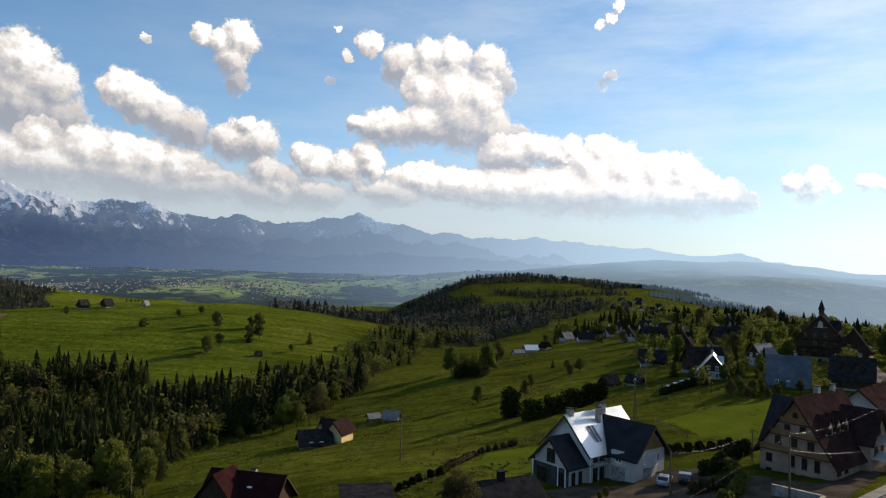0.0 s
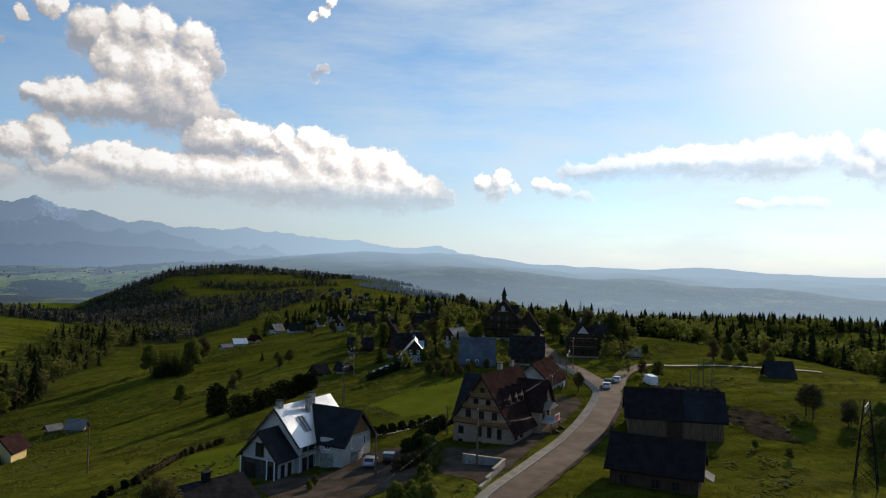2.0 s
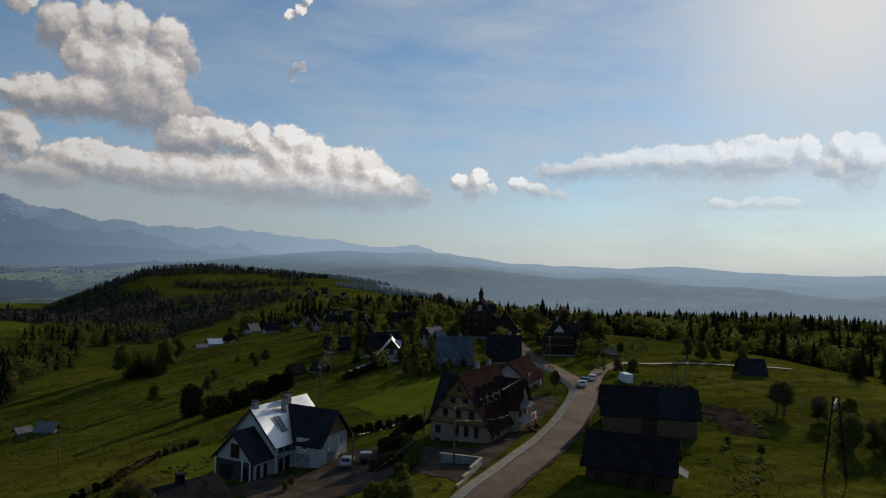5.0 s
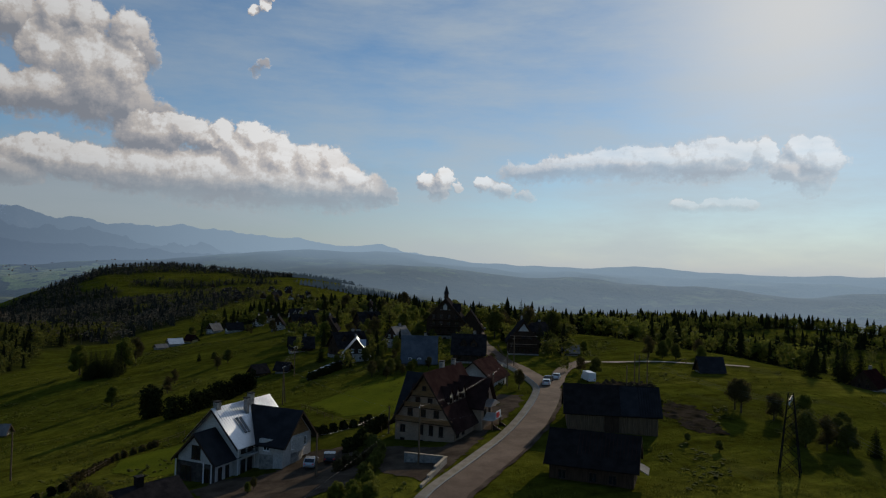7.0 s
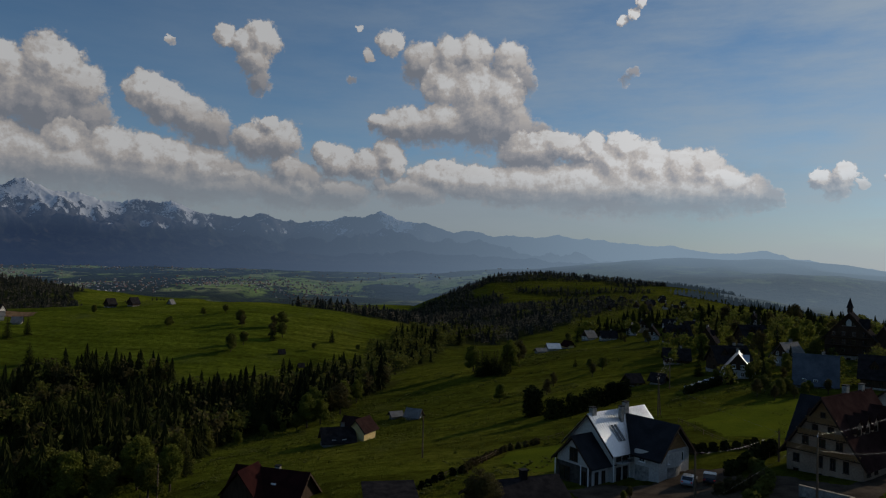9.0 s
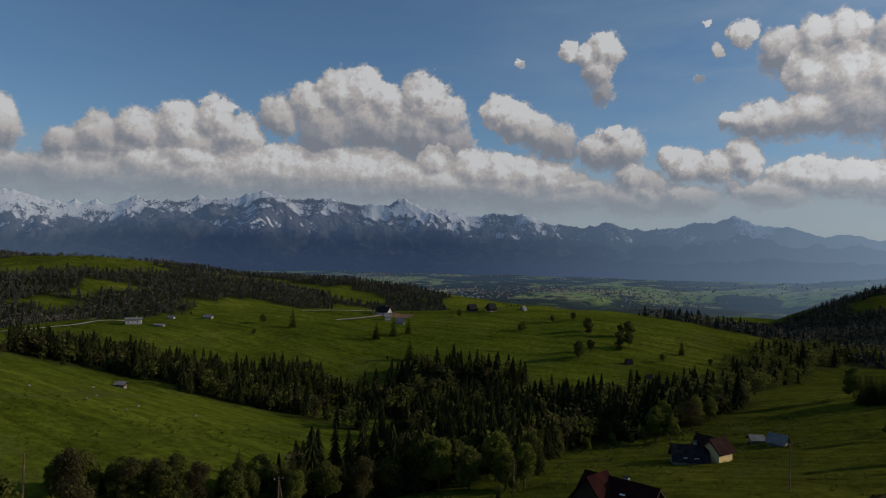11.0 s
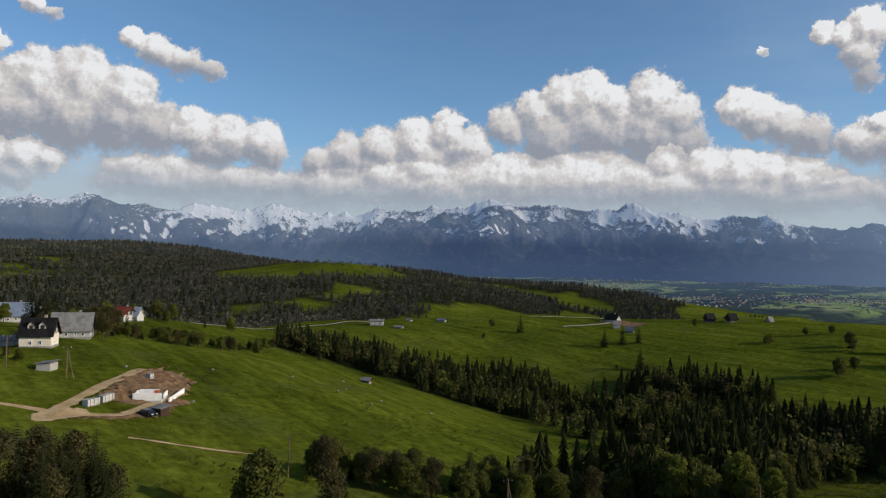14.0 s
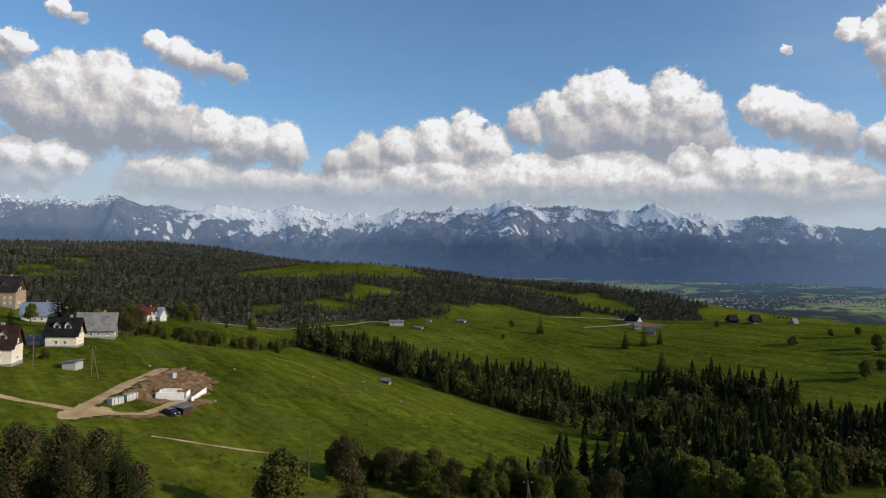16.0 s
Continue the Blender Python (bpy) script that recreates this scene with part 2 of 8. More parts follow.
# the bright ring of air about the sun
toward = vcalc(wt, "DOT_PRODUCT", coord, tuple(sun_way))
hazed = mix_colors(calc(wt, "MULTIPLY", calc(wt, "POWER", calc(wt, "MAXIMUM", toward, 0.0), 70.0), 0.8), hazed, (1.35, 1.33, 1.28, 1))
# low banks are thin, and so are the clouds below the sun
cover = calc(wt, "MULTIPLY", cover, calc(wt, "SUBTRACT", 1.0, calc(wt, "MULTIPLY", calc(wt, "SUBTRACT", 1.0, ramp_to(height_deg, 4.5, 8.0)), calc(wt, "MULTIPLY_ADD", wavy, 1.0, 0.05, clamp=True))))
cover = calc(wt, "MULTIPLY", cover, calc(wt, "SUBTRACT", 1.0, calc(wt, "MULTIPLY", ramp_to(sunside, 22.0, 40.0), calc(wt, "MULTIPLY_ADD", wavy, 0.9, 0.05))))
wt.links.new(mix_colors(cover, hazed, tone), back.inputs[0])
wt.links.new(back.outputs[0], out.inputs[0])


# ---- materials ----
class Mat:
    """Short hand for a node material with one Principled surface."""

    def __init__(self, name, color=(0.5, 0.5, 0.5), rough=0.8, metal=0.0, spec=0.3):
        self.m = bpy.data.materials.new(name)
        self.m.use_nodes = True
        self.t = self.m.node_tree
        self.p = self.t.nodes["Principled BSDF"]
        self.set("Base Color", (*color, 1)), self.set("Roughness", rough), self.set("Metallic", metal)
        self.set("Specular IOR Level", spec)

    def set(self, key, value):
        self.p.inputs[key].default_value = value

    def node(self, kind, **props):
        n = self.t.nodes.new("ShaderNode" + kind)
        for key, value in props.items():
            setattr(n, key, value)
        return n

    def link(self, a, b):
        self.t.links.new(a, b)

    def place(self):
        """World-size coordinates."""
        return self.node("NewGeometry").outputs["Position"]

    def noise(self, scale, detail=4.0, rough=0.55, at=None, stretch=None):
        n = self.node("TexNoise")
        n.inputs["Scale"].default_value, n.inputs["Detail"].default_value = scale, detail
        n.inputs["Roughness"].default_value = rough
        src = at or self.place()
        if stretch:
            mp = self.node("Mapping")
            mp.inputs["Scale"].default_value = stretch
            self.link(src, mp.inputs[0])
            src = mp.outputs[0]
        self.link(src, n.inputs["Vector"])
        return n.outputs[0]

    def ramp(self, fac, *stops):
        r = self.node("ValToRGB")
        e = r.color_ramp.elements
        while len(e) < len(stops):
            e.new(0.5)
        for k, (pos, col) in zip(e, stops):
            k.position = pos
            k.color = (*col, 1) if isinstance(col, tuple) else (col, col, col, 1)
        self.link(fac, r.inputs[0])
        return r.outputs[0]

    def mix(self, fac, a, b, mode="MIX"):
        n = self.node("Mix", data_type="RGBA", blend_type=mode)
        for sock, v in ((n.inputs[0], fac), (n.inputs[6], a), (n.inputs[7], b)):
            if isinstance(v, (int, float)):
                sock.default_value = v
            elif isinstance(v, tuple):
                sock.default_value = (*v, 1)
            else:
                self.link(v, sock)
        return n.outputs[2]

    def color(self, out):
        self.link(out, self.p.inputs["Base Color"])
        return self

    def bump(self, height, strength=0.3, distance=0.05):
        b = self.node("Bump")
        b.inputs["Strength"].default_value, b.inputs["Distance"].default_value = strength, distance
        self.link(height, b.inputs["Height"])
        self.link(b.outputs[0], self.p.inputs["Normal"])
        return self


def mottled(name, a, b, scale=1.0, rough=0.8, metal=0.0, fine=12.0, bump=0.2, spec=0.1, stretch=None):
    """Two tones of one surface: broad stains and fine grain."""
    m = Mat(name, a, rough, metal, spec)
    broad = m.ramp(m.noise(scale, 5, stretch=stretch), (0.35, a), (0.65, b))
    grain = m.noise(scale * fine, 3, stretch=stretch)
    m.color(m.mix(0.35, broad, m.ramp(grain, (0.3, 0.25), (0.7, 0.85)), "OVERLAY"))
    m.bump(grain, bump, 0.03)
    return m.m


grass_mat = Mat("grass", (0.04, 0.072, 0.016), 1.0, 0, 0.0)
g = grass_mat
tone = g.ramp(g.noise(0.012, 6, 0.6), (0.3, (0.0432, 0.0496, 0.0072)), (0.5, (0.0688, 0.0744, 0.0088)), (0.7, (0.1, 0.0976, 0.0144)))
tuft = g.ramp(g.noise(0.3, 8, 0.75), (0.3, 0.2), (0.7, 0.8))
tone = g.mix(0.85, tone, tuft, "OVERLAY")
strips = g.node("Mapping")
strips.inputs["Rotation"].default_value = (0, 0, radians(-58))
strips.inputs["Scale"].default_value = (0.12, 1.0, 1.0)
g.link(g.place(), strips.inputs[0])
tone = g.mix(0.75, tone, g.ramp(g.noise(0.16, 7, 0.68, at=strips.outputs[0]), (0.35, 0.28), (0.65, 0.72)), "OVERLAY")
bare = g.ramp(g.noise(0.045, 6, 0.65, stretch=(1, 0.5, 1)), (0.56, 0.0), (0.72, 1.0))
tone = g.mix(bare, tone, g.ramp(g.noise(0.6, 5, 0.7), (0.3, (0.04, 0.0464, 0.0096)), (0.7, (0.096, 0.092, 0.024))))
lush = g.node("Attribute", attribute_name="lush").outputs["Fac"]
tone = g.mix(lush, tone, g.mix(1.0, tone, (1.16, 1.3, 1.1), "MULTIPLY"))
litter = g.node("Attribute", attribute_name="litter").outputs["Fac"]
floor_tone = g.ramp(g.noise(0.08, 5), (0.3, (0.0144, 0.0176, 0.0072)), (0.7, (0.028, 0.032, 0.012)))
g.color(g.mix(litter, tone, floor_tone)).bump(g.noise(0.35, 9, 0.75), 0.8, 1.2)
grass_mat = g.m



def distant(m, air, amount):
    """Far surfaces: mixes in blue emission as painted haze for the air between."""
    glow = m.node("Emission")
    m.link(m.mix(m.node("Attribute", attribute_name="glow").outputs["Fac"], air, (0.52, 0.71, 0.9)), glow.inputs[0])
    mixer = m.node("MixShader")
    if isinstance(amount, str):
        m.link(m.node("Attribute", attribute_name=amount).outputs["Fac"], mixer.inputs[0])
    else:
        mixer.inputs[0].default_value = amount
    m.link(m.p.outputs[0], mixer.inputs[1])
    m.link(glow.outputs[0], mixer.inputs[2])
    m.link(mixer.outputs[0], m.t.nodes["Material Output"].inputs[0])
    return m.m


v = Mat("far_fields", (0.06, 0.1, 0.03), 0.95, 0, 0.05)
patch = v.node("TexVoronoi", feature="F1")
patch.inputs["Scale"].default_value = 0.009
v.link(v.place(), patch.inputs["Vector"])
fields = v.ramp(patch.outputs["Color"], (0.2, (0.15, 0.2, 0.04)), (0.5, (0.2, 0.27, 0.055)), (0.8, (0.27, 0.29, 0.1)))
trees = v.ramp(v.noise(0.0026, 9, 0.66, stretch=(1, 0.6, 1)), (0.49, 1.0), (0.52, 0.0))
copse = v.ramp(v.noise(0.02, 6, 0.75), (0.55, 0.0), (0.6, 1.0))
trees = v.mix(copse, trees, (1.0, 1.0, 1.0))
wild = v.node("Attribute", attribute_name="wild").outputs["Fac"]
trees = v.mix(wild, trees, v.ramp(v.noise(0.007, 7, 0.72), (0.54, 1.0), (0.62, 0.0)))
# fields turn darker and slightly bluer where the wild mask is high
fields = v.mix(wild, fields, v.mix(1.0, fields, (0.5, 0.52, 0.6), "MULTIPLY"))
v.color(v.mix(trees, fields, v.ramp(v.noise(0.03, 5, 0.7), (0.3, (0.008, 0.014, 0.009)), (0.7, (0.024, 0.032, 0.016)))))
v.bump(v.noise(0.03, 5, 0.7), 1.0, 12)
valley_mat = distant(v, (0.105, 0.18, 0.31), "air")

v = Mat("mountain_rock", (0.1, 0.1, 0.1), 0.95, 0, 0.05)
bare_rock = v.node("Attribute", attribute_name="bare").outputs["Fac"]
rock = v.ramp(v.noise(0.03, 6, 0.65), (0.3, (0.06, 0.066, 0.08)), (0.7, (0.125, 0.13, 0.145)))
wood = v.ramp(v.noise(0.02, 6, 0.65), (0.35, (0.012, 0.018, 0.01)), (0.55, (0.022, 0.03, 0.02)), (0.7, (0.05, 0.052, 0.036)))
low = v.mix(v.ramp(bare_rock, (0.35, 0.0), (0.65, 1.0)), wood, rock)
low = v.mix(v.ramp(v.noise(0.008, 6, 0.6, stretch=(1, 1, 2.2)), (0.57, 0.0), (0.64, 0.55)), low, (0.11, 0.095, 0.065))
drift = v.node("Math", operation="ADD")
v.link(v.node("Attribute", attribute_name="snow").outputs["Fac"], drift.inputs[0])
speckle = v.node("MapRange")
for key, val in (("From Min", 0.3), ("From Max", 0.7), ("To Min", -0.22), ("To Max", 0.22)):
    speckle.inputs[key].default_value = val
v.link(v.noise(0.08, 6, 0.75, stretch=(1, 1, 0.4)), speckle.inputs["Value"])
v.link(speckle.outputs[0], drift.inputs[1])
v.color(v.mix(v.ramp(drift.outputs[0], (0.42, 0.0), (0.5, 1.0)), low, (0.88, 0.88, 0.89)))
v.bump(v.noise(0.03, 6, 0.65), 0.6, 8)
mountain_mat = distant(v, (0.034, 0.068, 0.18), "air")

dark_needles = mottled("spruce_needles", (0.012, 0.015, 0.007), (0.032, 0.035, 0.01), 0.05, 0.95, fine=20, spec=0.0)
# far woods: own browns and greens, paled and greyed to imitate haze
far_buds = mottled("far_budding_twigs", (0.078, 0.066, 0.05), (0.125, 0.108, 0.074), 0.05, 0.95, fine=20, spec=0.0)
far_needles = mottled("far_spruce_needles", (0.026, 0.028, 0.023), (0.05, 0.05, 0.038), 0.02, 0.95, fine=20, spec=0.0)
# haze put into these woods: dark tones with blue-grey emission mixed in
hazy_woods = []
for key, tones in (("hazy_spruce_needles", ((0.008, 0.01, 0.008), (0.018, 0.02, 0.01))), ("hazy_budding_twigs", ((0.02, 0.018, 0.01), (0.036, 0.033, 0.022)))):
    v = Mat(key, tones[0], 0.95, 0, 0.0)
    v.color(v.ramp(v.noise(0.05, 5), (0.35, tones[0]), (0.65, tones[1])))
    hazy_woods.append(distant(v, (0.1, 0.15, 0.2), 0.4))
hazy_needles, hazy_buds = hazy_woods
leaf_mats = [mottled(n, a, b, 0.3, 0.85, fine=6, spec=0.05) for n, a, b in (
    ("fresh_leaves", (0.09, 0.105, 0.016), (0.15, 0.156, 0.029)),
    ("dull_leaves", (0.07, 0.077, 0.016), (0.125, 0.125, 0.028)),
    ("budding_leaves", (0.055, 0.045, 0.02), (0.09, 0.08, 0.028)))]

def let_through(mat, share):
    """Thin leaves let part of the light through."""
    t = mat.node_tree
    thin, mixer = t.nodes.new("ShaderNodeBsdfTranslucent"), t.nodes.new("ShaderNodeMixShader")
    base = t.nodes["Principled BSDF"]
    t.links.new(base.inputs["Base Color"].links[0].from_socket, thin.inputs["Color"])
    mixer.inputs[0].default_value = share
    t.links.new(base.outputs[0], mixer.inputs[1])
    t.links.new(thin.outputs[0], mixer.inputs[2])
    t.links.new(mixer.outputs[0], t.nodes["Material Output"].inputs[0])


for leaf in leaf_mats:
    let_through(leaf, 0.4)
bark_mat = mottled("bark", (0.05, 0.038, 0.028), (0.09, 0.07, 0.05), 1.5, 0.95, fine=8, bump=0.6)

white_paint = mottled("white_paint", (0.74, 0.73, 0.7), (0.8, 0.79, 0.77), 0.8, 0.5, bump=0.03)
plaster_white = mottled("white_plaster", (0.4, 0.38, 0.35), (0.5, 0.475, 0.44), 0.35, 0.9, bump=0.1)
plaster_tan = mottled("tan_plaster", (0.24, 0.17, 0.12), (0.32, 0.23, 0.165), 0.4, 0.9, bump=0.1)
plaster_yellow = mottled("yellow_plaster", (0.62, 0.45, 0.2), (0.7, 0.52, 0.26), 0.4, 0.9, bump=0.1)
plaster_cream = mottled("cream_plaster", (0.58, 0.5, 0.4), (0.68, 0.6, 0.49), 0.35, 0.9, bump=0.1)
# porch stone with the shade of the recess put into its colour
porch_stone = mottled("shaded_porch_cladding", (0.035, 0.032, 0.03), (0.085, 0.075, 0.065), 1.6, 0.95, fine=5, bump=0.6)
plaster_grey = mottled("grey_plaster", (0.3, 0.29, 0.27), (0.38, 0.36, 0.34), 0.4, 0.9, bump=0.1)
block_wall = mottled("pale_blockwork", (0.68, 0.66, 0.62), (0.8, 0.78, 0.75), 0.8, 0.9, bump=0.15)
warm_wood = mottled("varnished_boards", (0.17, 0.092, 0.04), (0.26, 0.15, 0.065), 1.0, 0.6, stretch=(1, 1, 9), bump=0.2)
grey_wood = mottled("weathered_boards", (0.1, 0.07, 0.046), (0.19, 0.13, 0.08), 1.0, 0.9, stretch=(6, 6, 0.5), bump=0.4)
dark_wood = mottled("dark_stained_wood", (0.032, 0.02, 0.013), (0.065, 0.04, 0.026), 1.0, 0.7, stretch=(6, 6, 0.6), bump=0.3)
stone_mat = mottled("rough_stone", (0.16, 0.15, 0.14), (0.32, 0.3, 0.27), 1.6, 0.95, fine=5, bump=0.6)
concrete_mat = mottled("concrete", (0.34, 0.33, 0.31), (0.46, 0.44, 0.41), 0.7, 0.9, bump=0.25)
dark_metal = mottled("dark_sheet_metal", (0.009, 0.008, 0.008), (0.018, 0.016, 0.016), 0.8, 0.7, 0.0, bump=0.05, spec=0.08)
shiny_roof = mottled("bare_metal_roofing", (0.55, 0.56, 0.58), (0.66, 0.67, 0.68), 0.4, 0.3, 0.85, bump=0.04, spec=0.5)
brown_roof = mottled("brown_metal_roofing", (0.026, 0.014, 0.013), (0.044, 0.025, 0.022), 0.5, 1.0, 0.0, bump=0.08, spec=0.0)
red_roof = mottled("dark_red_roofing", (0.02, 0.008, 0.008), (0.034, 0.012, 0.011), 0.6, 1.0, 0.0, bump=0.15, spec=0.0)
bright_red_roof = mottled("red_tile_roofing", (0.32, 0.055, 0.03), (0.42, 0.09, 0.045), 0.6, 0.7, 0.0, bump=0.2)
# blue_roof also stands in for the shaded wing roof of the white house
blue_roof = mottled("slate_and_shade_roofing", (0.014, 0.015, 0.018), (0.026, 0.027, 0.031), 0.5, 0.8, 0.0, bump=0.08, spec=0.12)
black_roof = mottled("black_shingle_roofing", (0.016, 0.015, 0.016), (0.034, 0.03, 0.03), 0.8, 0.9, 0.0, bump=0.3, spec=0.0)
grey_roof = mottled("grey_fibre_roofing", (0.13, 0.125, 0.12), (0.21, 0.2, 0.19), 0.6, 0.9, 0.0, bump=0.2)
glass_mat = Mat("window_glass", (0.015, 0.018, 0.022), 0.08, 0, 0.8).m
asphalt_mat = mottled("asphalt", (0.095, 0.064, 0.046), (0.15, 0.104, 0.076), 0.25, 0.95, fine=25, bump=0.15)
kerb_mat = mottled("pale_paving", (0.3, 0.25, 0.18), (0.42, 0.35, 0.26), 0.8, 0.9, bump=0.15)
gravel_mat = mottled("gravel", (0.05, 0.038, 0.028), (0.1, 0.077, 0.057), 0.35, 0.98, fine=14, bump=0.5, spec=0.0)
sand_mat = mottled("bare_clay", (0.33, 0.225, 0.115), (0.48, 0.35, 0.2), 0.25, 0.95, fine=10, bump=0.5, spec=0.0)
soil_mat = mottled("dug_soil", (0.12, 0.072, 0.04), (0.23, 0.145, 0.082), 0.5, 0.98, fine=6, bump=0.8, spec=0.0)
humus_mat = mottled("dark_soil", (0.022, 0.018, 0.01), (0.05, 0.04, 0.03), 0.5, 0.98, fine=6, bump=0.8, spec=0.0)
lawn_mat = mottled("mown_lawn", (0.07, 0.086, 0.009), (0.095, 0.108, 0.01), 0.15, 0.95, fine=20, bump=0.2, spec=0.0)
wire_mat = mottled("pale_wire", (0.1, 0.095, 0.09), (0.15, 0.145, 0.14), 1.0, 0.5, 0.5, bump=0.0)
rubber_mat = mottled("tyre_rubber", (0.012, 0.012, 0.012), (0.025, 0.025, 0.025), 4.0, 0.9, bump=0.1)
car_silver = mottled("silver_car_paint", (0.45, 0.46, 0.47), (0.52, 0.53, 0.54), 0.5, 0.25, 0.6, bump=0.0, spec=0.6)
car_dark = mottled("dark_car_paint", (0.02, 0.021, 0.024), (0.035, 0.036, 0.04), 0.5, 0.2, 0.4, bump=0.0, spec=0.6)
car_white = mottled("white_car_paint", (0.7, 0.7, 0.69), (0.76, 0.76, 0.75), 0.5, 0.25, 0.0, bump=0.0, spec=0.6)
red_cloth = mottled("red_banner", (0.5, 0.03, 0.03), (0.6, 0.05, 0.045), 1.0, 0.8, bump=0.05)
slate_roof = mottled("weathered_slate_roofing", (0.06, 0.07, 0.085), (0.1, 0.115, 0.135), 0.4, 0.8, 0.0, bump=0.1, spec=0.1)
tussock_mat = mottled("uncut_grass", (0.06, 0.07, 0.012), (0.13, 0.13, 0.026), 0.2, 0.95, fine=10, spec=0.0)
let_through(tussock_mat, 0.35)


# ---- ground ----
# Each ridge: points of its crest line (metres), how round its top is, and how steeply each flank falls.
RIDGES = [
    # the village ridge: from the houses in the west, behind the lookout, along the road and on to the hill with the wood
    ([(-420, -40, 14), (-265, 62, 2.2), (-120, -40, 5), (20, -40, 1.5)], 45, 0.31, 0.12),
    ([(-120, -40, 3), (20, -40, 1.5), (51, 92, -0.2), (103, 159, 2.3), (150, 283, 3.1), (169, 417, -1.5),
      (171, 596, -9.0), (230, 922, -13)], 45, 0.215, 0.12),
    # the spur below the western houses
    ([(-265, 62, -1.5), (-290, 142, -17.5), (-265, 188, -27), (-200, 218, -36.5), (-135, 216, -35)], 30, 0.25, 0.3),
    # second field behind the western houses
    ([(-420, 40, 9), (-395, 92, 0.5), (-383, 115, -0.8), (-361, 120, -2.6), (-338, 150, -10), (-310, 168, -19)], 25, 0.22, 0.25),
]
RIDGES += [
    # meadow shoulder east of the road
    ([(60, 60, -1), (110, 100, 0.0), (166, 112, 0.1), (186, 174, 1.6), (190, 238, 1.6), (150, 283, 3.1)], 40, 0.16, 0.26),
    # the meadow hill across the ravine
    ([(-560, 20, 0), (-430, 214, -17), (-421, 306, -12), (-389, 403, -9), (-310, 478, -7.5), (-227, 523, -3.5), (-173, 533, -2.6),
      (-143, 541, -9), (-58, 517, -25.6)], 70, 0.19, 0.2),
    # forest hills behind it
    ([(-1793, -157, 55), (-1893, 166, 56), (-1907, 601, 70), (-1648, 840, 22), (-1354, 853, 33), (-1297, 1020, 2), (-1084, 1310, -7),
      (-871, 1342, -33)], 160, 0.17, 0.17),
]
RIDGES += [
    # the hill with the wood on top
    ([(230, 922, -13), (345, 1202, -13), (383, 1450, 2), (201, 1638, 16), (110, 1625, 4), (30, 1600, -28), (-105, 1500, -74)], 90, 0.16, 0.16),
    # wooded rises to the east
    ([(391, 580, -26), (430, 500, -24), (470, 455, -17), (540, 420, -15), (610, 380, -18), (694, 309, -26)], 60, 0.16, 0.14),
    # nearer hazy rises in the east
    ([(600, 2080, 8), (740, 2020, 36), (880, 1940, 34), (980, 1860, 12), (1060, 1740, -25)], 110, 0.2, 0.2),
    ([(1000, 1830, -22), (1180, 1760, 4), (1400, 1620, 6), (1560, 1400, -8), (1720, 1200, -20), (1900, 1000, -10)], 120, 0.2, 0.2),
    ([(1350, 2150, 20), (1600, 1950, 26), (1900, 1750, 14), (2150, 1400, 8), (2350, 1000, 10)], 120, 0.2, 0.2),
]
RIDGES += [
    # far rounded hills
    ([(253, 2889, 25), (534, 2749, 42), (812, 2575, 75), (1139, 2558, 68), (1634, 2516, 50), (2121, 2121, 34), (2544, 1590, 26),
      (2898, 776, 30)], 260, 0.14, 0.14),
]


def crest_height(x, y, line, round_, left, right):
    """Height of one ridge at x, y: its crest less the fall of the flank."""
    best = np.full(x.shape, -1e9)
    for (ax, ay, az), (bx, by, bz) in zip(line, line[1:]):
        dx, dy = bx - ax, by - ay
        n = dx * dx + dy * dy
        s = np.clip(((x - ax) * dx + (y - ay) * dy) / n, 0, 1)
        ex, ey = x - ax - s * dx, y - ay - s * dy
        d = np.hypot(ex, ey)
        side = (dx * ey - dy * ex) / math.sqrt(n) / np.maximum(d, 1e-6)
        k = right + (left - right) * (0.5 + 0.5 * np.clip(side * 1.5, -1, 1))
        best = np.maximum(best, az + s * (bz - az) - k * (np.sqrt(d * d + round_ * round_) - round_))
    return best


def waves(x, y, size, seed):
    """Smooth rolling unevenness made of a few crossed waves, about -1 to 1."""
    total = np.zeros(x.shape)
    for k in range(5):
        a = seed * 1.7 + k * 2.399
        total += np.sin((x * math.cos(a) + y * math.sin(a)) / size * (4.2 + k) + seed + 3 * k) / 5
    return total * 1.6


def ground_z(x, y):
    x, y = np.asarray(x, float), np.asarray(y, float)
    r = np.hypot(x, y)
    floor_ = -44 - 30 * np.clip((r - 500) / 700, 0, 1) + np.clip(r - 1500, 0, 3000) * 0.036
    z = floor_ + waves(x, y, 400, 5) * 3
    soft = 2 + r * 0.002
    for ridge in RIDGES:
        h = crest_height(x, y, *ridge)
        z = np.where(h > z, h, z) + np.log1p(np.exp(-np.clip(np.abs(h - z) / soft, 0, 40))) * soft - 0.0
    # the wooded hill falls steeply to the west
    fall = 0.26 * np.clip(60 - x, 0, 400) * np.clip((y - 1000) / 350, 0, 1) * np.clip((2300 - y) / 400, 0, 1) * np.clip((x + 620) / 250, 0, 1)
    z = np.where(fall > 0, np.maximum(np.minimum(z, -72 + waves(x, y, 300, 6) * 3), z - fall), z)
    # knolls and folds over the far eastern hills
    folds = np.clip((r - 1650) / 500, 0, 1) * np.clip((x - 0.2 * y) / 300, 0, 1)
    z = z + folds * (waves(x, y, 900, 8) * 9 + waves(x, y, 330, 11) * 7)
    # the yard of the white house is dug level into the slope
    z = z - 1.7 * np.exp(-((x - 28.5) ** 2 + (y - 106) ** 2) / 230)
    z = z + waves(x, y, 55, 1) * 0.5 + waves(x, y, 23, 2) * 0.18 + waves(x, y, 160, 3) * np.clip(r / 400 - 0.5, 0, 2) * 1.2
    return z


